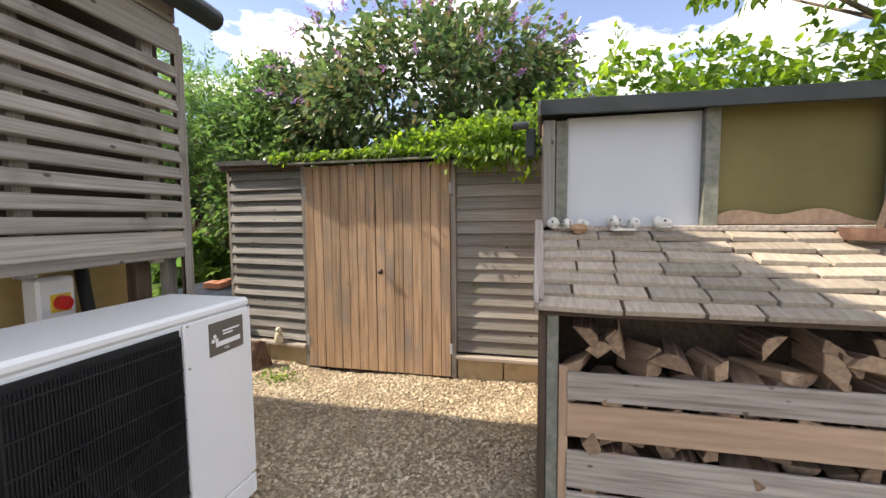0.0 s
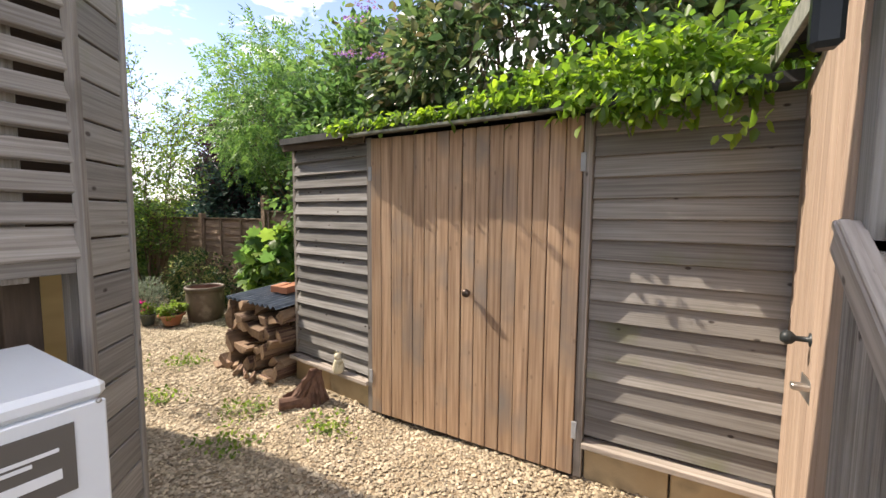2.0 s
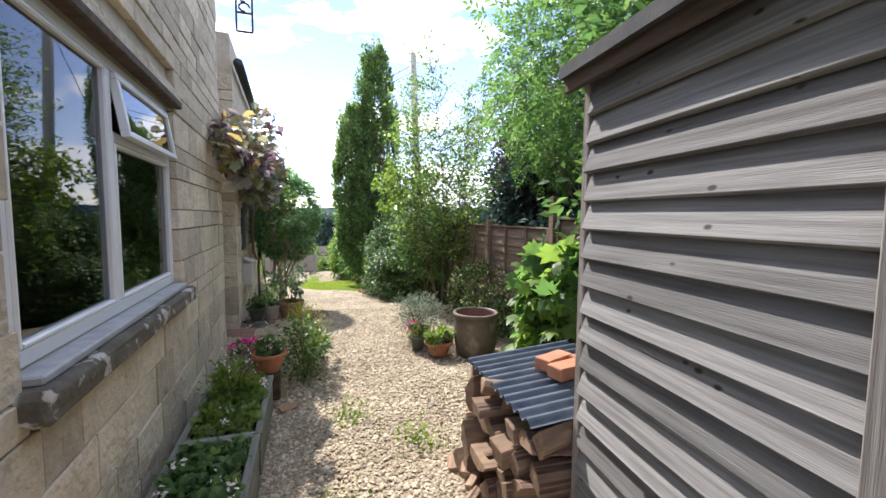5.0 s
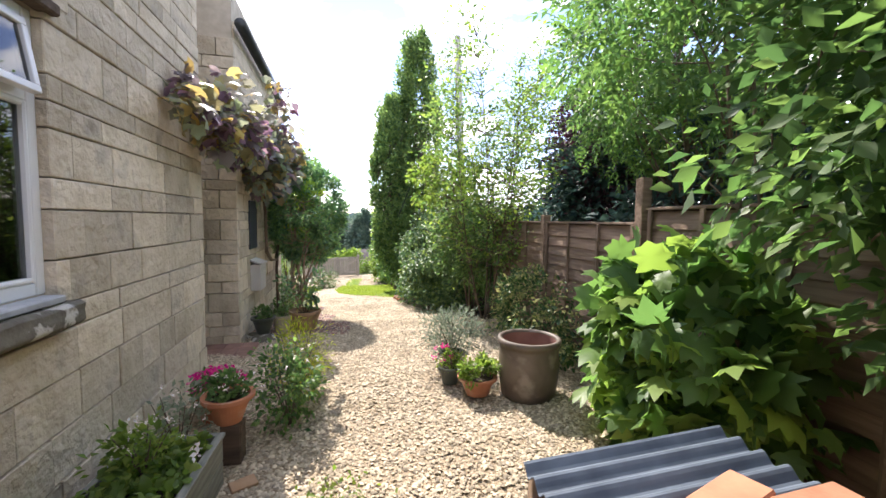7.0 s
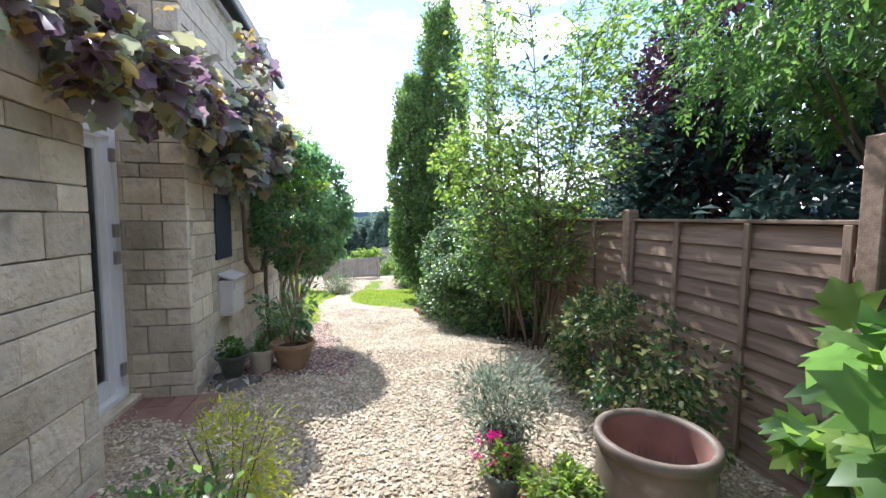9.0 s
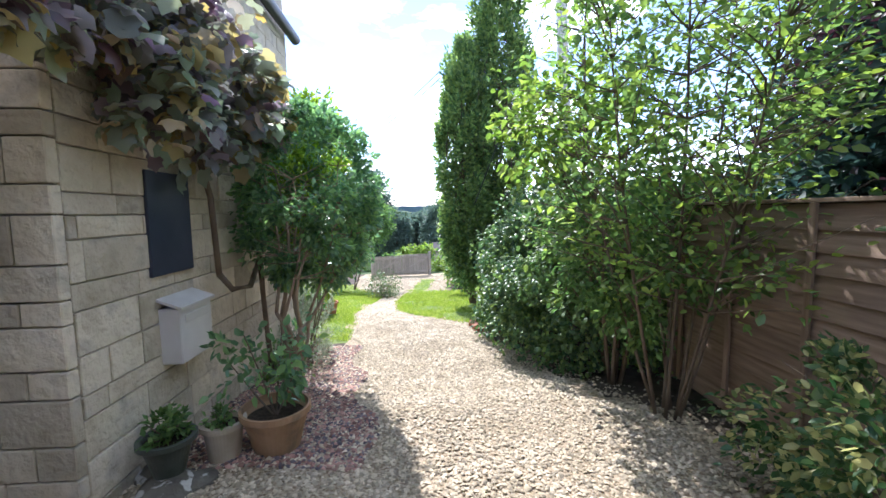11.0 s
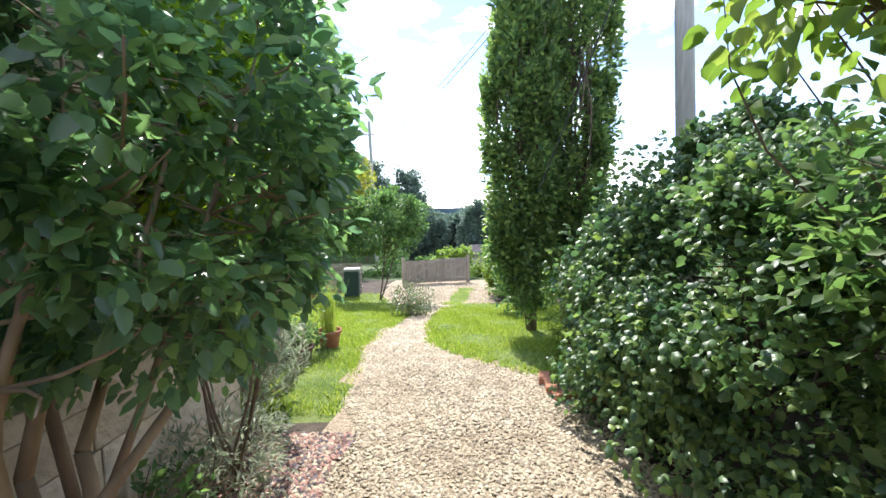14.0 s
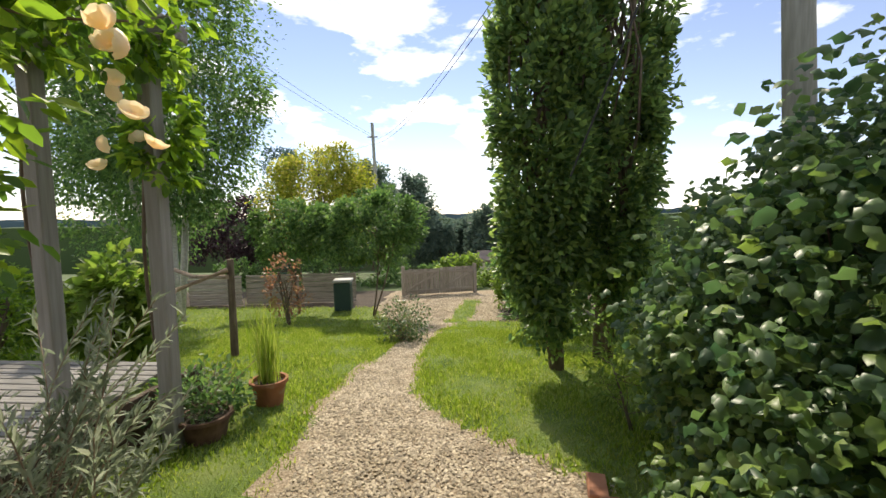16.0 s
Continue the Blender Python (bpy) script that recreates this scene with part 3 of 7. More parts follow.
def rose(parent, at, r):
    """A full rose: three rings of cupped petals."""
    bm = bmesh.new()
    for ring, (rr, n, lift, spread) in enumerate(((1.0, 6, -0.15, 1.15), (0.72, 5, 0.1, 0.8), (0.42, 4, 0.25, 0.45))):
        for k in range(n):
            a0 = 2 * math.pi * (k + 0.37 * ring) / n
            grid = []
            for i in range(4):
                f = i / 3
                th = 0.1 + (0.35 + spread) * f
                row = []
                for j in range(4):
                    g = (j / 3 - 0.5)
                    a = a0 + g * 2.2 * math.pi / n * (0.6 + 0.5 * math.sin(f * 2.4))
                    q = rr * r * (1 + 0.07 * math.sin(5 * g + k) + 0.1 * f * f)
                    k0 = 0.0 if i == 0 else 1.0
                    row.append(bm.verts.new((k0 * q * math.sin(th) * math.cos(a), k0 * q * math.sin(th) * math.sin(a), -0.15 * r + k0 * (0.15 * r + q * (1 - math.cos(th)) * (1.3 - 0.4 * f) + lift * r - (0.12 * r * f * f if ring == 0 else 0)))))
                grid.append(row)
            for i in range(3):
                for j in range(3):
                    bm.faces.new((grid[i][j], grid[i][j + 1], grid[i + 1][j + 1], grid[i + 1][j]))
    bmesh.ops.remove_doubles(bm, verts=bm.verts[:], dist=1e-5)
    bmesh.ops.transform(bm, matrix=pose(*at, R.uniform(20, 80), R.uniform(-30, 30), R.uniform(0, 360)), verts=bm.verts)
    return part("rose", bm, L["petal_cream"], parent, smooth=True)

CACHE = {}


def plank(name, length, width, thick, mat, parent, m, bevel=0.003, label=""):
    """A board, long along its own x, face along y, thickness along z; alike boards share one mesh."""
    key = (round(length, 2), round(width, 3), round(thick, 3), mat)
    if key not in CACHE:
        bm = box(length, width, thick, bevel=bevel)
        me = bpy.data.meshes.new(name)
        bm.to_mesh(me)
        bm.free()
        me.materials.append(M[mat])
        CACHE[key] = me
    ob = new(name, CACHE[key])
    ob.parent = parent
    ob.matrix_basis = m
    if label:
        tagged(ob, label)
    return ob


def along(a, b, normal):
    """A pose at the middle of a-b with x along it and z along normal."""
    a, b, nrm = Vector(a), Vector(b), Vector(normal).normalized()
    x = (b - a).normalized()
    y = nrm.cross(x).normalized()
    z = x.cross(y)
    m = Matrix((x, y, z)).transposed().to_4x4()
    m.translation = (a + b) / 2
    return m


def beam(name, a, b, width, thick, mat, parent, normal=(0, 0, 1), label=""):
    a, b = Vector(a), Vector(b)
    return plank(name, (b - a).length, width, thick, mat, parent, along(a, b, normal), label=label)


# ---- ground ----
def path_edges(y):
    left = np.interp(y, [-5, 6, 9.5, 11.6, 13.3, 14.1, 15.9, 17.4, 19.4, 20.5, 23, 27], [-6, 0.5, 2.0, 2.45, 2.2, 2.05, 2.1, 2.15, 1.9, 1.3, 0.2, 0.0])
    right = np.interp(y, [-5, 6, 9.5, 11, 12.9, 13.6, 14.4, 15.9, 17.4, 18.6, 20.6, 21, 27], [7, 6.5, 5.1, 4.6, 4.2, 3.4, 2.9, 2.7, 2.68, 2.75, 3.1, 4.2, 4.4])
    return left, right


def in_lawn(x, y):
    l, r = path_edges(y)
    right = (x > r) & (x < 9) & (y > 12.6) & (y < 20.4)
    left = (x < l) & (x > -14) & (y > 11.9) & (y < 23)
    mid = (np.abs(x - 2.95 - 0.08 * (y - 20.4)) < 0.28) & (y > 20.2) & (y < 24.5)
    return right | left | mid


def make_ground():
    xs = np.unique(np.concatenate([[-2500, -800, -300, -120, -60, -30, -20], np.arange(-14, 12.01, 0.2), [16, 25, 45, 90, 250, 800, 2500]]))
    ys = np.unique(np.concatenate([[-2500, -500, -100, -30, -12], np.arange(-6, 30.01, 0.2), [34, 45, 60, 90, 120, 200, 300, 800, 2500, 4000]]))
    X, Y = np.meshgrid(xs, ys)
    Z = np.interp(Y, PROFILE_Y, PROFILE_Z)
    near = (np.abs(X) < 14) & (Y > -6) & (Y < 30)
    Z = Z + near * (0.012 * np.sin(X * 5.1 + Y * 2.3) + 0.01 * np.sin(X * 2.2 - Y * 4.7)) + np.where(in_lawn(X, Y), 0.02, 0)
    nx, ny = len(xs), len(ys)
    i = np.arange(nx * ny).reshape(ny, nx)
    f = np.stack([i[:-1, :-1], i[:-1, 1:], i[1:, 1:], i[1:, :-1]], -1).reshape(-1, 4)
    v = np.stack([X, Y, Z], -1).reshape(-1, 3)
    ob = from_arrays("ground", v, f, M["gravel_bed"], smooth=True)
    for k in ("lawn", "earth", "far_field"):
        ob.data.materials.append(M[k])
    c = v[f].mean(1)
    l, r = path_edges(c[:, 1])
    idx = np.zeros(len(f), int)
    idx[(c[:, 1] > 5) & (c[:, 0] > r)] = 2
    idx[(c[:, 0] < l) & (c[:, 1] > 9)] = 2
    idx[in_lawn(c[:, 0], c[:, 1])] = 1
    idx[(c[:, 1] > 27.5) | (c[:, 1] < -8) | (np.abs(c[:, 0]) > 14)] = 3
    ob.data.polygons.foreach_set("material_index", idx.astype(np.int32))
    tagged(ob, "sloping gravel yard and lawn running down to a wooden gate", "ground", kind="structure")
    return ob


make_ground()


def pebbles(name, n, x0, x1, y0, y1, size, mat, keep, label):
    """Small uneven stones scattered as one sheet."""
    base = np.array([(1, 0, 0), (0.3, 0.95, 0), (-0.8, 0.6, 0), (-0.8, -0.6, 0), (0.3, -0.95, 0), (0.1, 0.05, 0.62), (0, 0, -0.4)])
    tf = np.array([(0, 1, 5), (1, 2, 5), (2, 3, 5), (3, 4, 5), (4, 0, 5)])
    x, y = rng.uniform(x0, x1, n), rng.uniform(y0, y1, n)
    ok = keep(x, y)
    x, y = x[ok], y[ok]
    n = len(x)
    z = np.interp(y, PROFILE_Y, PROFILE_Z) + 0.012 * np.sin(x * 5.1 + y * 2.3) + 0.01 * np.sin(x * 2.2 - y * 4.7)
    a = rng.uniform(0, 2 * math.pi, n)
    s = size * rng.uniform(0.45, 1.25, n)
    v = base[None] * (1 + rng.normal(0, 0.16, (n, 7, 3)))
    v[:, :, 1] *= rng.uniform(0.55, 1.0, n)[:, None]
    tx, ty = rng.normal(0, 0.28, n), rng.normal(0, 0.28, n)
    v[:, :, 2] += v[:, :, 0] * tx[:, None] + v[:, :, 1] * ty[:, None]
    c, q = np.cos(a)[:, None], np.sin(a)[:, None]
    vx = v[:, :, 0] * c - v[:, :, 1] * q
    vy = v[:, :, 0] * q + v[:, :, 1] * c
    out = np.stack([x[:, None] + vx * s[:, None], y[:, None] + vy * s[:, None], z[:, None] + 0.004 + (v[:, :, 2] + 0.1) * s[:, None]], -1)
    f = (tf[None] + (np.arange(n) * 7)[:, None, None]).reshape(-1, 3)
    ob = from_arrays(name, out.reshape(-1, 3), f, M[mat])
    tagged(ob, label, "gravel", kind="stuff")


def on_path(x, y):
    l, r = path_edges(y)
    return (x > l - 0.1 + 0.1 * np.sin(y * 9)) & (x < r + 0.1 + 0.1 * np.sin(y * 7)) & ~in_lawn(x, y) & ~((x > 3.85) & (y < 3.4)) & ~((x < 2.05) & (y > 2.7) & (y < 7.3)) & ~litter_at(x, y)


def litter_at(x, y):
    return (y > 8.6) & (x < 3.22 - 0.22 * (y - 8.7) + 0.08 * np.sin(y * 5.0)) & (x > 1.95)


pebbles("gravel", 105000, 1.0, 5.6, 0.2, 9.5, 0.0145, "pebble", on_path, "pale limestone gravel over the yard and path")
pebbles("gravel_lower", 75000, 1.9, 4.8, 9.5, 17.0, 0.0145, "pebble", on_path, "pale limestone gravel along the sloping path")
pebbles("gravel_edge", 14000, 3.6, 6.0, 5.8, 13.2, 0.016, "pebble",
        lambda x, y: (x > path_edges(y)[1] - 0.1) & (x < path_edges(y)[1] + 0.2 + 0.45 * rng.random(len(x)) ** 2 + 0.15 * np.sin(y * 3)), "scattered limestone gravel under the hedge edge")
pebbles("gravel_drive", 16000, 0.2, 4.4, 17.0, 26.0, 0.026, "pebble", on_path, "pale limestone gravel on the drive")
pebbles("litter", 9000, 1.95, 3.3, 8.6, 11.6, 0.021, "litter_stone", litter_at, "reddish bark chips beside the path")
pebbles("litter_gravel", 9000, 1.95, 3.3, 8.6, 11.6, 0.018, "pebble", litter_at, "pale limestone chips among the bark")
pebbles("litter_dark", 6000, 1.95, 3.3, 8.6, 11.6, 0.02, "litter_dark", litter_at, "dark slate chips among the bark")


def grass(name, n, x0, x1, y0, y1, h, label):
    x, y = rng.uniform(x0, x1, n), rng.uniform(y0, y1, n)
    ok = in_lawn(x + rng.normal(0, 0.04, n), y + rng.normal(0, 0.05, n))
    x, y = x[ok], y[ok]
    n = len(x)
    z = np.interp(y, PROFILE_Y, PROFILE_Z) + 0.01
    a, s = rng.uniform(0, 2 * math.pi, n), h * rng.uniform(0.5, 1.3, n)
    w = 0.1 * s + 0.002
    lean = rng.normal(0, 0.4, (n, 2)) * s[:, None]
    p0 = np.stack([x - np.cos(a) * w, y - np.sin(a) * w, z], -1)
    p1 = np.stack([x + np.cos(a) * w, y + np.sin(a) * w, z], -1)
    p2 = np.stack([x + lean[:, 0], y + lean[:, 1], z + s], -1)
    v = np.stack([p0, p1, p2], 1).reshape(-1, 3)
    ob = from_arrays(name, v, np.arange(n * 3).reshape(-1, 3), L["grass"])
    tagged(ob, label, "grass", kind="stuff")


grass("lawn_grass", 150000, -1.5, 5.6, 11.9, 19.0, 0.045, "short sunlit lawn grass beside the gravel path")
grass("far_lawn_grass", 50000, -7.0, 9.0, 15.0, 25.0, 0.07, "rough lawn grass towards the gate")

# ---- timber shed ----
shed = thing("garden_shed", 3.83, 1.7, 0, label="low timber shed of grey lapped boards under a felt roof", category="shed")


def lapped(parent, a, b, z0, z1, pitch, mat, origin):
    """Lapped boards from a to b (plan points), each one leaning out over the next."""
    a, b, o = Vector((*a, 0)) - Vector(origin), Vector((*b, 0)) - Vector(origin), Vector(origin)
    x = (b - a).normalized()
    nrm = x.cross(Vector((0, 0, 1))).normalized()
    if nrm.x > 0:
        nrm = -nrm
    n = int((z1 - z0) / pitch)
    for i in range(n + 1):
        z = z0 + i * pitch + pitch * 0.5
        if z > z1:
            break
        m = along(a + Vector((0, 0, z)), b + Vector((0, 0, z)), nrm)
        lean = Matrix.Rotation(radians(R.uniform(11, 15) if mat == "grey_wood" else R.uniform(16, 20)) * (-1 if m.to_3x3().col[1].z > 0 else 1), 4, "X")
        roll = Matrix.Rotation(radians(R.uniform(-0.25, 0.25)), 4, "Z")
        m = Matrix.Translation(nrm * R.uniform(0.012, 0.018)) @ m @ roll @ lean
        plank("lap_board", (b - a).length, pitch * 1.16, 0.02 if mat == "grey_wood" else 0.025, mat, parent, m, 0.002)


SO = (3.83, 1.7, 0)
lapped(shed, (3.86, 0.06), (3.86, 0.93), 0.27, 2.06, 0.112, "grey_wood", SO)
lapped(shed, (3.86, 2.51), (3.98, 3.47), 0.27, 2.06, 0.112, "shed_wood", SO)


def plinth_blocks(parent, a, b, h, origin):
    a, b, o = Vector((*a, 0)), Vector((*b, 0)), Vector(origin)
    n = max(2, round((b - a).length / 0.42))
    for i in range(n):
        p, q = a.lerp(b, (i + 0.012) / n), a.lerp(b, (i + 0.988) / n)
        m = along(p - o + Vector((0, 0, h / 2)), q - o + Vector((0, 0, h / 2)), (-1, 0, 0))
        plank("plinth_block", (q - p).length, h, 0.12, "plinth", parent, m, 0.006)


plinth_blocks(shed, (3.88, 0.06), (3.88, 0.93), 0.2, SO)
plinth_blocks(shed, (3.88, 2.5), (4.0, 3.5), 0.2, SO)
beam("sill_board", (-0.02, -1.62, 0.225), (-0.02, -0.77, 0.225), 0.11, 0.03, "board_wood", shed)
beam("sill_board", (-0.01, 0.8, 0.225), (0.10, 1.80, 0.225), 0.12, 0.03, "board_wood", shed)
# corner and door posts
for y, x in ((0.955, 3.82), (2.485, 3.82)):
    beam("door_post", (x - 3.83, y - 1.7, 0.02), (x - 3.83, y - 1.7, 2.06), 0.045, 0.07, "slat_wood", shed, (-1, 0, 0))
beam("corner_post", (0.155, 1.80, 0.24), (0.155, 1.80, 2.1), 0.035, 0.06, "slat_wood", shed, (-1, 0, 0))
# the body behind the boards, a dark fill whose colour stands for shade in the gaps
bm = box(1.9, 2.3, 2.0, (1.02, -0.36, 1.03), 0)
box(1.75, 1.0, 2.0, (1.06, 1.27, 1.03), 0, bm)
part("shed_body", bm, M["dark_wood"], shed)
# doors
for k, (y0, y1) in enumerate(((0.98, 1.712), (1.718, 2.46))):
    leaf = thing("door_leaf", 0, 0, 0)
    leaf.parent = shed
    tagged(leaf, "closed brown board door leaf with vertical planks")
    n = 8
    w = (y1 - y0) / n
    for i in range(n):
        y = y0 + w * (i + 0.5) - 1.7
        m = along((-0.045 + R.uniform(-0.0015, 0.0015), y, 0.03), (-0.045, y, 2.045), (-1, 0, 0))
        plank("door_board", 2.015, w - 0.006, 0.022, "cedar", leaf, m, 0.003)
    part("door_back", box(0.02, y1 - y0 - 0.01, 1.99, (-0.022, (y0 + y1) / 2 - 1.7, 1.04), 0), M["dark_wood"], leaf)
    for z in (0.3, 1.8):
        yh = y0 - 0.004 if k == 0 else y1 + 0.004
        part("hinge", box(0.012, 0.028, 0.1, (-0.058, yh - 1.7, z), 0.002), M["lead"], leaf)
bm = lathe([(0.012, 0), (0.012, 0.02), (0.024, 0.03), (0.028, 0.042), (0.022, 0.056), (0.0004, 0.06)], 18)
bmesh.ops.transform(bm, matrix=pose(-0.055, -0.045, 1.02, 0, -90, 0), verts=bm.verts)
part("door_knob", bm, M["bronze"], shed, "round dark bronze knob", True)
# roof: rises to the back
rf = bmesh.new()


def slab(bm, pts, thick):
    lo = [bm.verts.new(p) for p in pts]
    hi = [bm.verts.new((p[0], p[1], p[2] + thick)) for p in pts]
    bm.faces.new(lo[::-1])
    bm.faces.new(hi)
    for i in range(len(pts)):
        j = (i + 1) % len(pts)
        bm.faces.new((lo[i], lo[j], hi[j], hi[i]))
    return bm


slab(rf, [(3.87 - 3.83, 3.57 - 1.7, 2.1), (3.72 - 3.83, 2.45 - 1.7, 2.07), (3.70 - 3.83, 0.1 - 1.7, 2.07), (5.8 - 3.83, 0.1 - 1.7, 2.32), (5.8 - 3.83, 3.7 - 1.7, 2.36)], 0.05)
part("shed_roof", rf, M["felt"], shed, "dark roofing felt with a folded edge")
beam("eave_board", (-0.16, -0.85, 2.065), (-0.16, 0.86, 2.06), 0.05, 0.018, "green_post", shed, (0, 0, 1))
beam("fascia", (-0.05, 0.82, 2.06), (0.07, 1.86, 2.08), 0.07, 0.02, "dark_wood", shed, (-1, 0.1, 0))

# ---- hut with panels, and its log store ----
hut = thing("garden_hut", 2.72, -1.0, 0, label="small hut with white and olive panels under a black edged roof", category="hut")
HO = Vector((2.72, -1.0, 0))


def hb(name, a, b, w, t, mat, nrm, label=""):
    return beam(name, Vector(a) - HO, Vector(b) - HO, w, t, mat, hut, nrm, label)


hb("corner_post", (2.70, 0.13, 0), (2.70, 0.13, 2.1), 0.07, 0.08, "grey_wood", (-1, 0, 0))
hb("corner_post", (2.72, 0.055, 0), (2.72, 0.055, 2.1), 0.07, 0.05, "green_post", (-1, 0, 0))
hb("mid_post", (2.70, -0.745, 1.3), (2.70, -0.745, 2.12), 0.075, 0.06, "green_post", (-1, 0, 0))
hb("end_post", (2.70, -1.62, 1.3), (2.70, -1.62, 2.12), 0.09, 0.06, "green_post", (-1, 0, 0))
part("white_panel", box(0.015, 0.74, 0.72, (0.02, 0.655, 1.76), 0.002), M["white_panel"], hut, "plain white panel")
part("olive_panel", box(0.02, 2.0, 0.78, (0.06, -0.75, 1.78), 0.002), M["olive"], hut, "olive brown board with a torn lower edge")
bm = bmesh.new()
ys = np.linspace(-0.62, 0.2, 26)
top = 1.50 + 0.05 * np.sin((ys + 0.62) * 3.2) + 0.02 * np.sin(ys * 15)
rows_ = [[bm.verts.new((x, y, z)) for y, z in zip(ys, zs)] for x, zs in ((0.024, np.full(26, 1.475)), (0.024, top), (0.034, top), (0.034, np.full(26, 1.475)))]
for r0_, r1_ in zip(rows_, rows_[1:]):
    for i in range(len(ys) - 1):
        bm.faces.new((r0_[i], r0_[i + 1], r1_[i + 1], r1_[i]))
part("torn_edge", bm, M["tan_board"], hut, "torn pale board edge")
# dark fill behind the panels, shade put into its colour
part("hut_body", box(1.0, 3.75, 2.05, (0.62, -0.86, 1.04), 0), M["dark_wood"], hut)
part("hut_sill", box(0.08, 3.6, 0.03, (-0.02, -0.62, 1.455), 0.004), M["board_wood"], hut)
rf = slab(bmesh.new(), [(-0.12, 1.18, 2.15), (-0.12, -2.9, 2.11), (1.3, -2.9, 2.2), (1.3, 1.18, 2.25)], 0.02)
part("hut_roof", rf, M["felt"], hut)
hb("roof_edge", (2.59, 0.18, 2.155), (2.59, -3.9, 2.11), 0.085, 0.03, "black_metal", (-1, 0, 0), "black metal roof edge")
hb("barge_board", (2.6, 0.19, 2.16), (3.85, 0.19, 2.2), 0.09, 0.02, "green_post", (0, 1, 0))
# side planks with knob and latch
sw = thing("side_door", 0, 0, 0)
sw.parent = hut
tagged(sw, "orange brown door of vertical boards in the hut's side")
for i in range(9):
    x = 2.80 + 0.125 * i - 2.72
    y = 1.165 - 0.10 * x
    m = along((x, y, 0.05), (x, y, 2.1), (0.1, 1, 0))
    plank("side_board", 2.05, 0.119, 0.02, "orange_wood", sw, m, 0.003)
bm = lathe([(0.022, 0), (0.022, 0.006), (0.009, 0.01), (0.009, 0.04), (0.02, 0.05), (0.024, 0.065), (0.014, 0.078), (0.0004, 0.08)], 16)
bmesh.ops.transform(bm, matrix=pose(0.42, 1.13, 1.13, -90, 0, 0), verts=bm.verts)
part("black_knob", bm, M["black_metal"], sw, "black door knob", True)
bm = box(0.11, 0.004, 0.07, (0.40, 1.14, 0.98), 0.001)
box(0.03, 0.05, 0.02, (0.36, 1.16, 0.995), 0.004, bm)
part("latch_plate", bm, M["steel"], sw, "worn steel latch plate")

store = thing("log_store", 2.1, -0.6, 0, label="open log store with an oak shingle roof and slatted front", category="log store")
TO = Vector((2.1, -0.6, 0))


def sb(name, a, b, w, t, mat, nrm, label=""):
    return beam(name, Vector(a) - TO, Vector(b) - TO, w, t, mat, store, nrm, label)


sb("front_post", (2.17, 0.165, 0), (2.17, 0.165, 1.07), 0.04, 0.05, "dark_wood", (-1, 0, 0))
sb("front_post", (2.165, 0.115, 0), (2.165, 0.115, 1.07), 0.055, 0.06, "green_post", (-1, 0, 0), "grey green post")
sb("inner_post", (2.14, 0.062, 0), (2.14, 0.062, 0.8), 0.045, 0.03, "tan_board", (-1, 0, 0))
for z, w, mt in ((0.706, 0.137, "board_wood"), (0.534, 0.163, "tan_board"), (0.285, 0.19, "board_wood"), (0.09, 0.15, "board_wood")):
    sb("front_board", (2.125, 0.045, z), (2.125, -2.4, z + 0.0), w, 0.022, mt, (-1, 0, 0))
# dark back and base: the store's inner shade is in their colour
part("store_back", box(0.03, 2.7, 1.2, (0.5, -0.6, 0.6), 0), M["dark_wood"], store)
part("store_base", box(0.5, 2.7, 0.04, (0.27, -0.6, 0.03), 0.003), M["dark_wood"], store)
sb("eave_beam", (2.13, 0.17, 1.075), (2.13, -2.4, 1.06), 0.05, 0.04, "dark_wood", (-1, 0, 0))
# side: sloping barge board over vertical slats
sb("barge_board", (2.06, 0.195, 1.09), (2.70, 0.195, 1.475), 0.085, 0.022, "board_wood", (0, 1, 0), "pale weathered barge board")
sb("barge_edge", (2.08, 0.185, 1.13), (2.70, 0.185, 1.50), 0.02, 0.05, "board_wood", (0, 1, 0))
for i in range(11):
    x = 2.22 + 0.045 * i
    top = 1.09 + (x - 2.06) * 0.6 - 0.05
    sb("side_slat", (x, 0.175, 0.02), (x, 0.175, top), 0.036, 0.018, "slat_wood", (0, 1, 0))
part("store_side", box(0.5, 0.012, 1.05, (0.3, 0.745, 0.53), 0), M["dark_wood"], store)
# shingle roof
slope = math.atan2(0.385, 0.64)
part("roof_deck", slab(bmesh.new(), [(-0.01, 0.785, 1.075), (-0.01, -1.8, 1.06), (0.61, -1.8, 1.43), (0.61, 0.785, 1.445)], 0.012), M["dark_wood"], store)
rows = 7
for r_ in range(rows):
    y = 0.79
    f = r_ / rows
    while y > -1.75:
        w = R.uniform(0.19, 0.42)
        if r_ % 2 and y == 0.79:
            w *= 0.6
        cx, cz = 0.04 + 0.60 * f, 1.10 + 0.362 * f
        if y - w > -1.8:
            key = ("shingle", round(w, 2))
            if key not in CACHE:
                me = bpy.data.meshes.new("shingle")
                b_ = box(0.165, round(w, 2) - 0.009, 0.028, bevel=0.003)
                b_.to_mesh(me)
                b_.free()
                me.materials.append(M["shingle"])
                CACHE[key] = me
            o = new("shingle", CACHE[key])
            o.parent = store
            o.matrix_basis = pose(cx + R.uniform(-0.008, 0.008), y - w / 2, cz + 0.014 - 0.0065 * (y - 0.79) * -1, 0, 0, 0) @ Matrix.Rotation(-slope + radians(R.uniform(13, 16)), 4, "Y") @ Matrix.Rotation(radians(R.uniform(-2.2, 2.2)), 4, "X")
        y -= w + 0.003


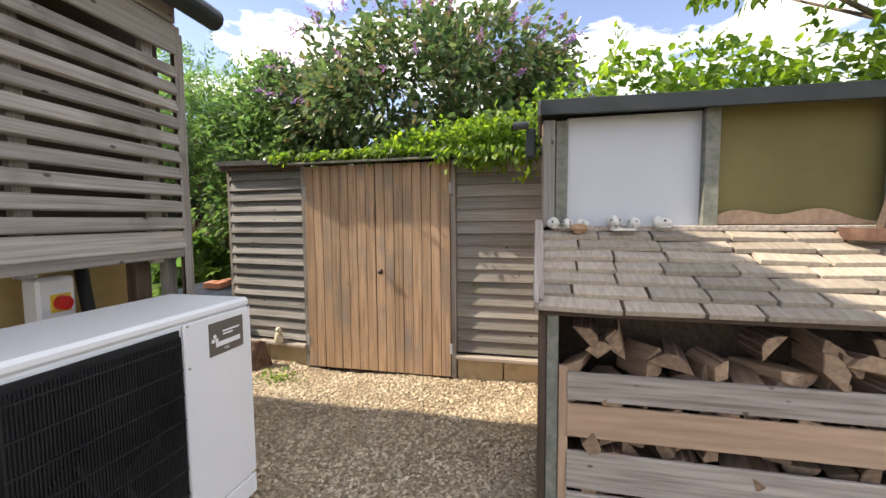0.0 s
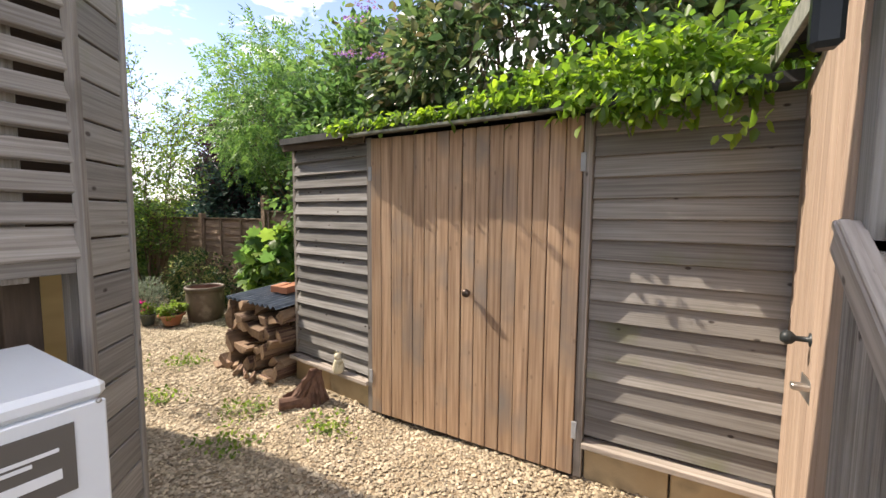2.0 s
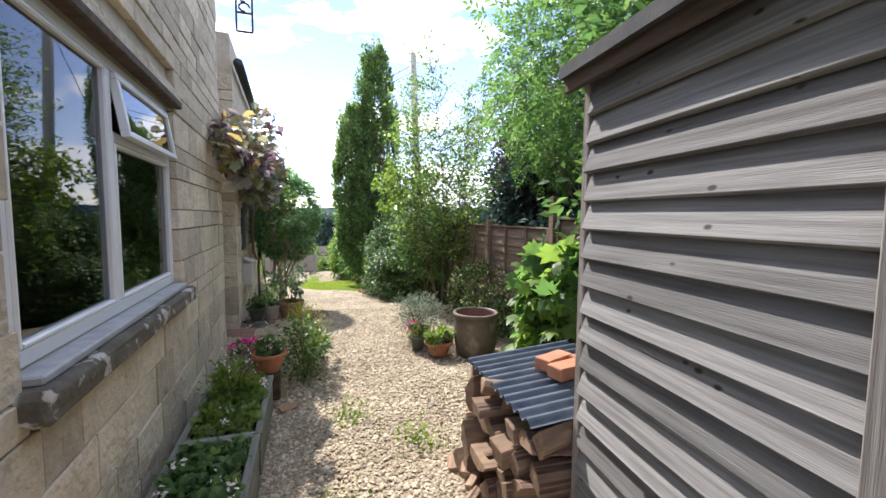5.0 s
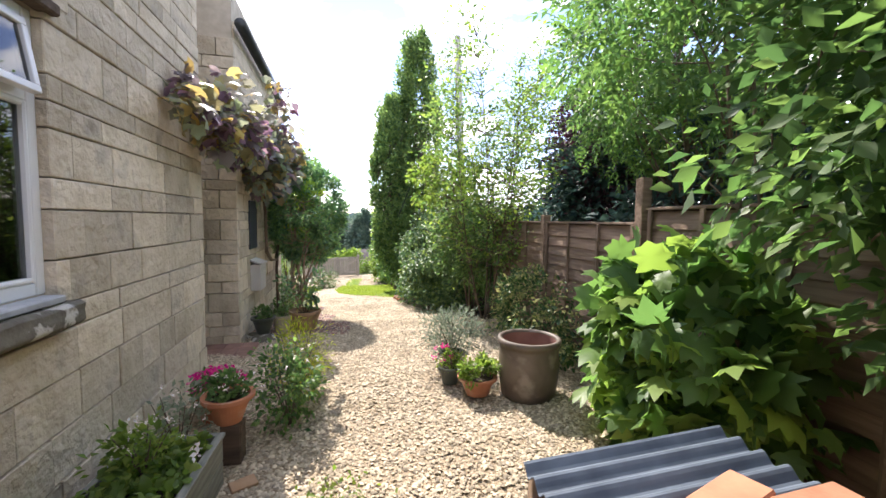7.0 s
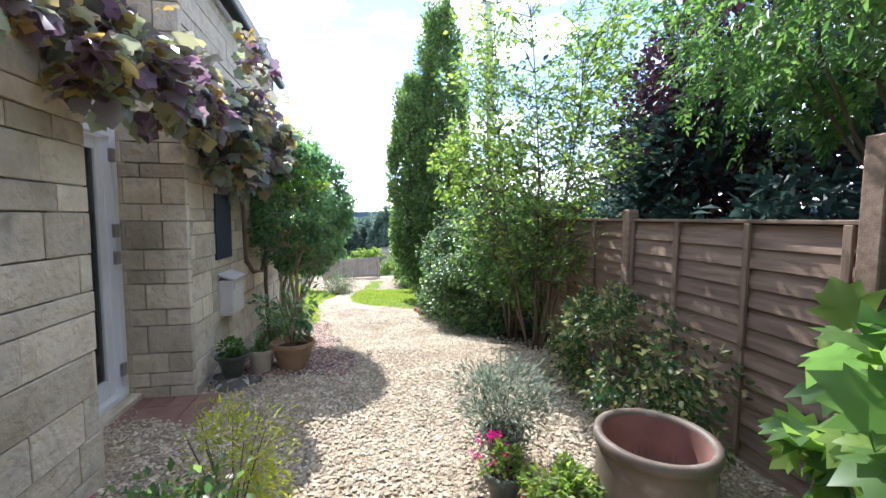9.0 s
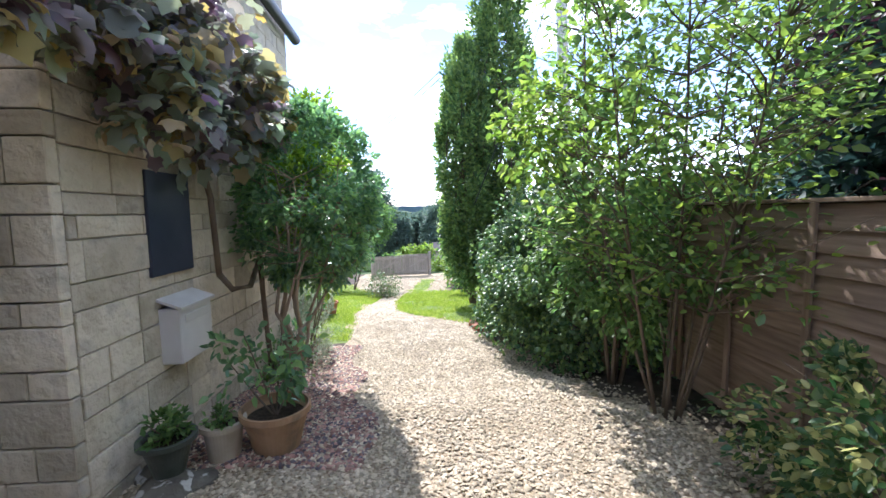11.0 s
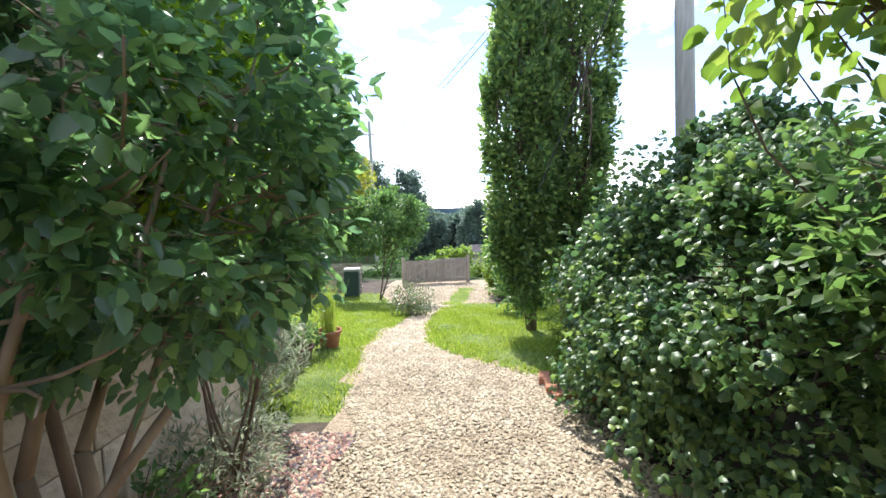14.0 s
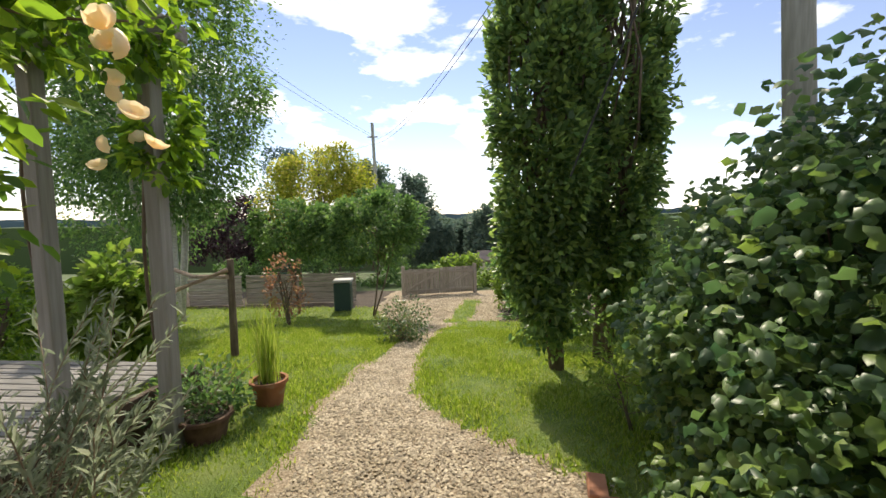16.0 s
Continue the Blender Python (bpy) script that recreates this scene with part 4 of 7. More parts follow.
def log_mesh(i):
    """A split log: a wedge with bark on its round side and a pale cut end."""
    q = random.Random(i)
    bm = bmesh.new()
    n = 5 + i % 3
    arc = q.uniform(1.3, 3.0)
    prof = [(0.0, -0.02)] if arc < 2.6 else []
    prof += [(0.085 * math.cos(-arc / 2 + arc * k / n) * q.uniform(0.85, 1.15), 0.095 * math.sin(-arc / 2 + arc * k / n) * q.uniform(0.85, 1.15)) for k in range(n + 1)]
    ln = 0.26
    a = [bm.verts.new((-ln / 2, y, z)) for y, z in prof]
    b = [bm.verts.new((ln / 2, y * 0.94, z * 0.94)) for y, z in prof]
    bm.faces.new(a[::-1])
    bm.faces.new(b)
    for k in range(len(prof)):
        j = (k + 1) % len(prof)
        f = bm.faces.new((a[k], a[j], b[j], b[k]))
        f.material_index = 1 if (len(prof) - n - 1 <= k < len(prof) - 1 and q.random() < 0.75) else 0
    bmesh.ops.recalc_face_normals(bm, faces=bm.faces)
    bmesh.ops.bevel(bm, geom=bm.edges[:], offset=0.004, segments=1, affect="EDGES")
    me = bpy.data.meshes.new("log")
    bm.to_mesh(me)
    bm.free()
    me.materials.append(M["cut_wood"])
    me.materials.append(M["bark_wood"])
    return me


LOGS = [log_mesh(i) for i in range(9)]


def put_log(parent, x, y, z, yaw, s=1.0):
    o = new("log", R.choice(LOGS))
    if parent is not None:
        o.parent = parent
    o.matrix_basis = pose(x, y, z, 0, 0, yaw) @ pose(0, 0, 0, R.uniform(0, 360), R.uniform(-6, 6), R.uniform(-8, 8)) @ Matrix.Scale(s, 4)
    return o


pile = thing("log_heap", 2.1, -0.6, 0, label="split firewood stacked inside the open log store", category="firewood")
for z in np.arange(0.08, 0.96, 0.105):
    for y in np.arange(0.58, -1.7, -0.125):
        if z > 0.87 and -0.2 < y < 0.3:
            continue
        put_log(pile, 0.18 + R.uniform(-0.03, 0.04), y + R.uniform(-0.03, 0.03), z + R.uniform(-0.02, 0.02), R.uniform(-20, 20), R.uniform(0.8, 1.15))
part("green_rag", box(0.02, 0.1, 0.04, (0.1, 0.17, 0.83), 0.006, turn=Matrix.Rotation(0.5, 4, "X")), M["bin_green"], pile, "crumpled green bag")


def skull(x, y, z, rz, s, rock=False):
    if rock:
        t = thing("stone", x, y, z, rz, "rough brown lump of stone on the shingles", "stone")
        bm = bmesh.new()
        bmesh.ops.create_icosphere(bm, subdivisions=2, radius=0.045)
        for v in bm.verts:
            v.co *= R.uniform(0.8, 1.2)
            v.co.z *= 0.7
            v.co.z += 0.025
        part("lump", bm, M["old_terracotta"], t)
        return
    t = thing("animal_skull", x, y, z, rz, "small bleached animal skull lying on the shingle roof", "skull", "skulls on the roof")
    bm = bmesh.new()
    bmesh.ops.create_icosphere(bm, subdivisions=3, radius=0.036 * s)
    for v in bm.verts:
        if v.co.x < 0:
            v.co.x *= 1.7
            v.co.y *= 0.72
            v.co.z *= 0.75
        v.co *= 1 + 0.06 * math.sin(v.co.x * 160) * math.sin(v.co.y * 190 + 1)
        v.co.z += 0.034 * s
    box(0.05 * s, 0.012 * s, 0.008 * s, (-0.03 * s, 0.014 * s, 0.008 * s), 0.002, bm)
    box(0.05 * s, 0.012 * s, 0.008 * s, (-0.03 * s, -0.014 * s, 0.008 * s), 0.002, bm)
    part("cranium", bm, M["bone"], t, smooth=True)
    # eye sockets are dark balls, the hollows' shade given as colour
    bm = bmesh.new()
    for sy in (-1, 1):
        b_ = bmesh.ops.create_icosphere(bm, subdivisions=2, radius=0.0062 * s)
        bmesh.ops.translate(bm, vec=(-0.034 * s, sy * 0.019 * s, 0.043 * s), verts=b_["verts"])
    part("eye_sockets", bm, M["dark_hole"], t, smooth=True)


for y, s, r_ in ((0.10, 1.0, 20), (0.02, 0.9, -10), (-0.06, 0.85, 40), (-0.24, 1.1, 0), (-0.345, 0.95, -20), (-0.48, 1.05, 60)):
    skull(2.645, y, 1.455, r_, s * 1.0)
skull(2.60, -0.04, 1.43, 0, 1, True)
t = thing("flat_bone", 2.6, -0.28, 1.44, 10, "flat bleached bone on the shingles", "bone")
part("blade", box(0.05, 0.13, 0.014, (0, 0, 0.01), 0.005), M["bone"], t)
t = thing("rusty_bowl", 2.55, -1.45, 1.40, 0, "rusty round tray holding a dark stick on the shingle roof", "tray")
part("bowl", lathe([(0.14, 0), (0.15, 0.06), (0.14, 0.06), (0.13, 0.015), (0.0004, 0.012)], 28), M["rust"], t, smooth=False)
part("stick", tube([(0, 0, 0.02), (0.02, -0.05, 0.2), (0.03, -0.12, 0.42)], [0.025, 0.02, 0.016], 8), M["dark_wood"], t)

lamp = thing("outdoor_lamp", 2.73, 0.24, 1.98, 0, "black angled outdoor wall lamp, unlit, on the hut's corner", "lamp")
part("lamp_arm", box(0.05, 0.06, 0.18, (0, 0.0, 0.0), 0.012), M["black_metal"], lamp)
bm = box(0.16, 0.10, 0.035, (-0.06, 0.06, 0.10), 0.012, turn=Matrix.Rotation(radians(-18), 4, "Y"))
part("lamp_head", bm, M["black_metal"], lamp)
part("lamp_lens", box(0.09, 0.06, 0.006, (-0.07, 0.06, 0.082), 0.002, turn=Matrix.Rotation(radians(-18), 4, "Y")), M["grey_plastic"], lamp)

# ---- slatted screen and heat pump ----
screen = thing("slatted_screen", 2.0, 2.12, 0, label="lean-to screen of weathered horizontal slats with a black gutter", category="screen")
sl = Vector((-1, -0.075, 0)).normalized()
for i in range(11):
    z = 1.415 + i * 0.0905
    a = Vector((-0.01, 0.0, z))
    m = along(a, a + sl * 2.6, (0.075, -1, 0)) @ Matrix.Rotation(radians(R.uniform(12, 18)), 4, "X")
    plank("slat", 2.6, 0.062 if i else 0.10, 0.028, "slat_wood", screen, m, 0.004)
for k, w in ((2.49, 0.155), (2.625, 0.1)):
    a = Vector((-0.01, -0.01, k))
    plank("top_board", 2.6, w, 0.024, "slat_wood", screen, along(a, a + sl * 2.6, (0.075, -1, 0)), 0.004)
for k in (0.15, 0.75, 0.95, 1.7, 2.3):
    p = Vector((0, 0.05, 0)) + sl * k
    beam("stud", p + Vector((0, 0, 1.3)), p + Vector((0, 0, 2.6)), 0.06, 0.04, "slat_wood", screen, (0, -1, 0))
d2 = Vector((0.2, 0.18, 0)).normalized()
n2 = Vector((0.18, -0.2, 0)).normalized()
beam("edge_batten", (0.0, -0.012, 0.02), (0.0, -0.012, 2.56), 0.03, 0.03, "slat_wood", screen, n2)
z = 0.05
while z < 2.5:
    h = 0.125
    a = Vector((0.01, 0.005, z + h / 2))
    plank("end_board", 0.235, h - 0.007, 0.02, "grey_wood", screen, along(a, a + d2 * 0.235, n2), 0.003)
    z += h
beam("outer_batten", (0.195, 0.17, 0.0), (0.195, 0.17, 2.62), 0.03, 0.035, "grey_wood", screen, n2)
beam("end_backing", Vector((0.012, 0.008, 1.28)) - n2 * 0.022, Vector((0.012, 0.008, 1.28)) - n2 * 0.022 + d2 * 0.235, 2.5, 0.012, "dark_wood", screen, n2)
# back of the lean-to and the recess below
part("back_board", box(2.9, 0.03, 1.45, (-1.3, 0.50, 0.72), 0), M["yellow_ply"], screen, "yellowish board wall in the recess")
# dark sheet behind the slats, coloured as the shade between them
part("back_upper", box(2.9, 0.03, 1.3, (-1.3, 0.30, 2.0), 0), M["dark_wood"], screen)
part("lean_to_roof", slab(bmesh.new(), [(0.15, -0.06, 2.69), (-2.7, -0.26, 2.69), (-2.7, 0.55, 2.9), (0.15, 0.55, 2.9)], 0.03), M["felt"], screen)
beam("recess_post", (-0.10, 0.22, 0), (-0.10, 0.22, 1.38), 0.09, 0.07, "dark_wood", screen, (0, -1, 0))
beam("recess_post", (0.03, 0.16, 0), (0.03, 0.16, 1.38), 0.06, 0.06, "slat_wood", screen, (0, -1, 0))
beam("recess_rail", (0.0, 0.02, 1.345), Vector((0.0, 0.02, 1.345)) + sl * 2.6, 0.05, 0.05, "slat_wood", screen, (0, -1, 0))
part("gutter", tube([(0.16, -0.12, 2.66), (-1.4, -0.23, 2.65), (-2.7, -0.32, 2.64)], 0.06, 14), M["black_metal"], screen, "black round gutter", True)

hp = thing("heat_pump", 1.35, 1.85, 0, 0.0, "white outdoor heat pump with a black fan grille standing on gravel", "heat pump")
W, D, Z0, Z1 = 1.03, 0.48, 0.10, 1.135
bm = box(W - 0.02, D - 0.02, Z1 - Z0 - 0.04, (0, 0, (Z0 + Z1) / 2 - 0.02), 0.012)
part("casing", bm, M["white_metal"], hp)
bm = box(W, D, 0.045, (0, 0, Z1 - 0.022), 0.016)
part("top_cover", bm, M["white_metal"], hp, "white steel top cover")
part("front_panel", box(0.40, 0.012, 0.86, (W / 2 - 0.205, -D / 2 + 0.002, 0.66), 0.004), M["white_metal"], hp)
part("lower_panel", box(0.40, 0.012, 0.1, (W / 2 - 0.205, -D / 2 + 0.002, 0.165), 0.004), M["white_metal"], hp)
part("fan_recess", box(0.60, 0.008, 0.93, (-W / 2 + 0.31, -D / 2 + 0.002, 0.61), 0.004), M["grille"], hp)
bm = bmesh.new()
for i in range(54):
    box(0.0035, 0.006, 0.88, (-W / 2 + 0.025 + i * 0.0108, -D / 2 - 0.016, 0.61), 0, bm)
for i in range(9):
    box(0.58, 0.007, 0.006, (-W / 2 + 0.31, -D / 2 - 0.02, 0.18 + i * 0.105), 0, bm)
part("wire_grille", bm, M["grille"], hp, "black plastic wire grille")
bm = lathe([(0.235, 0), (0.235, 0.012), (0.225, 0.012), (0.225, 0)], 48)
bmesh.ops.transform(bm, matrix=pose(-W / 2 + 0.31, -D / 2 - 0.001, 0.58, 90, 0, 0), verts=bm.verts)
part("fan_ring", bm, M["grille"], hp)
bm = bmesh.new()
for k in range(4):
    b_ = box(0.19, 0.09, 0.004, (0.11, 0, 0), 0)
    bmesh.ops.transform(b_, matrix=pose(-W / 2 + 0.31, -D / 2 - 0.006, 0.58, 90, 0, 0) @ Matrix.Rotation(k * math.pi / 2 + 0.4, 4, "Z") @ Matrix.Rotation(0.2, 4, "X"), verts=b_.verts)
    tmp = bpy.data.meshes.new("tmp")
    b_.to_mesh(tmp)
    b_.free()
    bm.from_mesh(tmp)
    bpy.data.meshes.remove(tmp)
part("fan", bm, M["black_metal"], hp)
lab = part("name_plate", box(0.21, 0.003, 0.15, (W / 2 - 0.17, -D / 2 - 0.006, 0.985), 0), M["label_brown"], hp, "brown rectangular name plate")


def words(text, size, m, mat, parent, name="lettering"):
    cu = bpy.data.curves.new(name, "FONT")
    cu.body, cu.size, cu.extrude = text, size, 0.0005
    cu.align_x = "LEFT"
    cu.materials.append(M[mat])
    o = new(name, cu)
    o.parent = parent
    o.matrix_basis = m
    return o


bm = bmesh.new()
for k in range(3):
    b_ = box(0.016, 0.002, 0.016, (0, 0, 0.0125), 0, turn=Matrix.Rotation(math.pi / 4, 4, "Y"))
    bmesh.ops.transform(b_, matrix=pose(W / 2 - 0.245, -D / 2 - 0.009, 0.985) @ Matrix.Rotation(k * 2 * math.pi / 3, 4, "Y"), verts=b_.verts)
    tmp = bpy.data.meshes.new("tmp")
    b_.to_mesh(tmp)
    b_.free()
    bm.from_mesh(tmp)
    bpy.data.meshes.remove(tmp)
box(0.105, 0.002, 0.008, (W / 2 - 0.145, -D / 2 - 0.009, 1.012), 0, bm)
box(0.06, 0.002, 0.008, (W / 2 - 0.165, -D / 2 - 0.009, 0.998), 0, bm)
box(0.15, 0.002, 0.022, (W / 2 - 0.165, -D / 2 - 0.009, 0.958), 0, bm)
part("plate_print", bm, M["white_paint"], hp)
words("R32", 0.018, pose(W / 2 - 0.19, -D / 2 - 0.0085, 0.925, 90, 0, 0), "white_paint", hp)
bm = bmesh.new()
for x, z in ((W / 2 - 0.385, 1.08), (W / 2 - 0.385, 0.9), (W / 2 - 0.02, 1.09)):
    b_ = bmesh.ops.create_uvsphere(bm, u_segments=10, v_segments=6, radius=0.006)
    bmesh.ops.translate(bm, vec=(x, -D / 2 - 0.007, z), verts=b_["verts"])
part("screws", bm, M["steel"], hp)
for x in (-0.35, 0.35):
    part("foot", box(0.09, 0.42, 0.1, (x, 0, 0.05), 0.01), M["grille"], hp)
part("pipe_cover", box(0.02, 0.05, 0.14, (W / 2 + 0.008, -0.05, 0.55), 0.006), M["grille"], hp)

sw_ = thing("isolator_switch", 1.53, 2.45, 1.14, 0, "grey isolator box with a red rotary switch", "switch")
part("switch_box", box(0.16, 0.10, 0.24, (0, -0.02, 0), 0.012), M["white_upvc"], sw_)
part("yellow_plate", box(0.085, 0.008, 0.085, (0.01, -0.073, 0), 0.002), M["yellow"], sw_)
bm = lathe([(0.036, 0), (0.033, 0.035), (0.0004, 0.036)], 20)
box(0.018, 0.06, 0.018, (0, 0, 0.03), 0.004, bm)
bmesh.ops.transform(bm, matrix=pose(0.01, -0.07, 0, 90, 0, 0), verts=bm.verts)
part("red_knob", bm, M["red"], sw_, "red rotary knob")
t = thing("cable_trunking", 1.72, 2.5, 0.6, 0, "black pipe run down the board wall", "pipe")
part("pipe", tube([(0, 0, 0.7), (0.01, -0.03, 0.4), (0, -0.02, 0.0), (0, 0, -0.6)], 0.03, 10), M["cable"], t, smooth=True)

# ---- stone house ----
TH = -2.0 * -1
house = new("stone_house")
house.matrix_world = pose(2.12, 4.2, 0, 0, 0, 2.0)
tagged(house, "stone house of cut limestone blocks with a white framed window", "house")
WY0, WY1, WZ0, WZ1 = -0.72, 0.99, 1.10, 2.22
END = 2.84


def wall_blocks(parent, u0, u1, z0, z1, skip, place, limit):
    """Coursed blocks; place(u, z) gives the pose of a block's middle. Returns what is past the limit as boxes."""
    z, count, rest, k = z0, 0, [], 0
    while z < z1:
        h = (0.115, 0.21, 0.145, 0.2, 0.105, 0.19, 0.13, 0.22, 0.11)[(k * 5 + k // 3) % 9]
        k += 1
        u = u0 - R.uniform(0, 0.2)
        while u < u1:
            w = R.choice((0.24, 0.33, 0.39, 0.45, 0.54, 0.63))
            a, b = max(u, u0), min(u + w, u1)
            u += w
            for c0, c1 in skip(a, b, z, z + h):
                if c1 - c0 < 0.04:
                    continue
                key = ("block", round((c1 - c0) / 0.03), h)
                ww = round((c1 - c0) / 0.03) * 0.03
                if key not in CACHE:
                    me = bpy.data.meshes.new("stone_block")
                    b_ = box(0.06, ww - 0.006, h - 0.007, bevel=0.004)
                    b_.to_mesh(me)
                    b_.free()
                    me.materials.append(M["stone"])
                    CACHE[key] = me
                if count < limit:
                    o = new("stone_block", CACHE[key])
                    o.parent = parent
                    o.matrix_basis = place((c0 + c1) / 2, z + h / 2, R.uniform(-0.004, 0.004))
                    count += 1
                else:
                    rest.append((place((c0 + c1) / 2, z + h / 2, R.uniform(-0.004, 0.004)), ww, h))
        z += h
    if rest:
        bm = bmesh.new()
        for m, w, h in rest:
            r_ = bmesh.ops.create_cube(bm, size=1, matrix=m @ Matrix.Diagonal((0.06, w - 0.009, h - 0.009, 1)))
        o = part("upper_block", bm, M["stone"], parent)
        tagged(o, kind="stuff")


def window_skip(a, b, z0, z1):
    if z1 < WZ0 - 0.1 + 0.01 or z0 > WZ1 + 0.12:
        return [(a, b)]
    out = []
    if a < WY0:
        out.append((a, min(b, WY0)))
    if b > WY1:
        out.append((max(a, WY1), b))
    return out


wall = new("wall_main")
wall.parent = house
wall_t = tagged(wall, "coursed limestone wall")
Y0, Y1 = -1.55, END
for sy, sz, at in ((WY0 - Y0, 4.0, ((Y0 + WY0) / 2, 2.0)), (Y1 - WY1, 4.0, ((Y1 + WY1) / 2, 2.0)), (WY1 - WY0, WZ0, ((WY0 + WY1) / 2, WZ0 / 2)),
                   (WY1 - WY0, 4.0 - WZ1, ((WY0 + WY1) / 2, (4.0 + WZ1) / 2))):
    part("wall_core", box(0.28, sy, sz, (-0.175, *at), 0), M["mortar"], wall)
# window
wf = new("window_1")
wf.parent = house
tagged(wf, "white framed window with a top hung vent")


def wbar(y0, y1, z0, z1, x=-0.06, d=0.06, name="frame_bar"):
    part(name, box(d, y1 - y0, z1 - z0, (x, (y0 + y1) / 2, (z0 + z1) / 2), 0.006), M["white_upvc"], wf)


MU = 0.07
wbar(WY0, WY0 + 0.055, WZ0, WZ1)
wbar(WY1 - 0.055, WY1, WZ0, WZ1)
wbar(MU - 0.03, MU + 0.03, WZ0 + 0.055, WZ1 - 0.05)
wbar(WY0 + 0.055, WY1 - 0.055, WZ0, WZ0 + 0.055)
wbar(WY0 + 0.055, WY1 - 0.055, WZ1 - 0.05, WZ1)
wbar(MU + 0.03, WY1 - 0.055, 1.86, 1.91)
for y0, y1, z0, z1 in ((WY0 + 0.055, MU - 0.03, WZ0 + 0.055, WZ1 - 0.05), (MU + 0.03, WY1 - 0.055, WZ0 + 0.055, 1.86)):
    wbar(y0, y0 + 0.02, z0, z1, -0.05, 0.05, "sash")
    wbar(y1 - 0.02, y1, z0, z1, -0.05, 0.05, "sash")
    wbar(y0 + 0.02, y1 - 0.02, z0, z0 + 0.02, -0.05, 0.05, "sash")
    wbar(y0 + 0.02, y1 - 0.02, z1 - 0.02, z1, -0.05, 0.05, "sash")
    p = part("pane", box(0.006, y1 - y0 - 0.03, z1 - z0 - 0.03, (-0.05, (y0 + y1) / 2, (z0 + z1) / 2), 0), M["glass"], wf)
    p.visible_shadow = False
vent = bmesh.new()
vy0, vy1 = MU + 0.04, WY1 - 0.06
for (y0, y1, z0, z1) in ((vy0, vy1, -0.03, 0.0), (vy0, vy1, -0.28, -0.25), (vy0, vy0 + 0.03, -0.25, -0.03), (vy1 - 0.03, vy1, -0.25, -0.03)):
    box(0.035, y1 - y0, z1 - z0, (0, (y0 + y1) / 2, (z0 + z1) / 2), 0.003, vent)
bmesh.ops.transform(vent, matrix=pose(-0.03, 0, 2.165) @ Matrix.Rotation(radians(-9), 4, "Y"), verts=vent.verts)
part("vent_sash", vent, M["white_upvc"], wf, "top hung vent standing open")
vp = box(0.006, vy1 - vy0 - 0.05, 0.22, (0, (vy0 + vy1) / 2, -0.14), 0)
bmesh.ops.transform(vp, matrix=pose(-0.03, 0, 2.165) @ Matrix.Rotation(radians(-9), 4, "Y"), verts=vp.verts)
part("vent_pane", vp, M["glass"], wf)
part("lead_sill", box(0.09, WY1 - WY0 - 0.02, 0.03, (0.0, (WY0 + WY1) / 2, WZ0 - 0.02), 0.006), M["lead"], wf)
bm = box(0.15, WY1 - WY0 + 0.10, 0.10, (0.005, (WY0 + WY1) / 2, WZ0 - 0.088), 0.015)
bmesh.ops.subdivide_edges(bm, edges=bm.edges[:], cuts=14, use_grid_fill=True)
for v in bm.verts:
    k = noise.noise(v.co * 13.0) + 0.5 * noise.noise(v.co * 34.0)
    v.co += Vector((0.016 * k if v.co.x > 0 else 0.0, 0.0, 0.013 * k))
part("stone_sill", bm, M["stone_dark"], wf, "dark rough stone sill with white lichen", True)
part("window_head", box(0.07, WY1 - WY0 + 0.1, 0.05, (0.01, (WY0 + WY1) / 2, WZ1 + 0.03), 0.008), M["dark_wood"], wf)
part("head_stone", box(0.06, WY1 - WY0 + 0.3, 0.075, (-0.012, (WY0 + WY1) / 2, WZ1 + 0.095), 0.006), M["stone"], wf)
room = bmesh.new()
box(2.6, 0.1, 2.6, (-1.6, -1.5, 1.3), 0, room)
box(2.6, 0.1, 2.6, (-1.6, 2.5, 1.3), 0, room)
box(0.1, 4.0, 2.6, (-2.9, 0.5, 1.3), 0, room)
box(2.6, 4.0, 0.1, (-1.6, 0.5, 2.65), 0, room)
box(2.6, 4.0, 0.1, (-1.6, 0.5, 0.2), 0, room)
part("room_shell", room, M["curtain"], house)
# eaves of the main wall
part("eave_fascia", box(0.05, END - Y0, 0.16, (0.04, (Y0 + END) / 2, 4.02), 0.01), M["black_metal"], house)
part("house_roof", slab(bmesh.new(), [(0.05, -2.0, 4.1), (0.05, 3.0, 4.1), (-5.0, 3.0, 6.0), (-5.0, -2.0, 6.0)], 0.12), M["felt"], house)
# recess with the door: return walls, jambs
part("recess_return", box(0.85, 0.25, 4.0, (-0.43, END - 0.13, 2.0), 0), M["mortar"], house)
RY = 4.02
bm = bmesh.new()
box(0.3, 0.05, 4.0, (-0.55, RY - 0.02, 2.0), 0, bm)
box(0.6, 3.3, 4.0, (-0.31, RY + 1.655, 1.9), 0, bm)
part("wing_core", bm, M["mortar"], house)
q = 0
z = -0.12
while z < 3.3:
    h = (0.2, 0.11, 0.16, 0.22, 0.13)[q % 5]
    for x0, x1 in (((-0.60, -0.30), (-0.30, 0.02)) if q % 2 else ((-0.60, -0.42), (-0.42, -0.16), (-0.16, 0.02))):
        part("quoin", box(x1 - x0 - 0.008, 0.06, h - 0.008, ((x0 + x1) / 2, RY - 0.02, z + h / 2), 0.005), M["stone"], house)
    z += h
    q += 1
door = new("door_1")
door.parent = house
door.matrix_basis = pose(-0.48, 3.36, 0.02)
tagged(door, "white framed glazed door standing ajar in the recess")
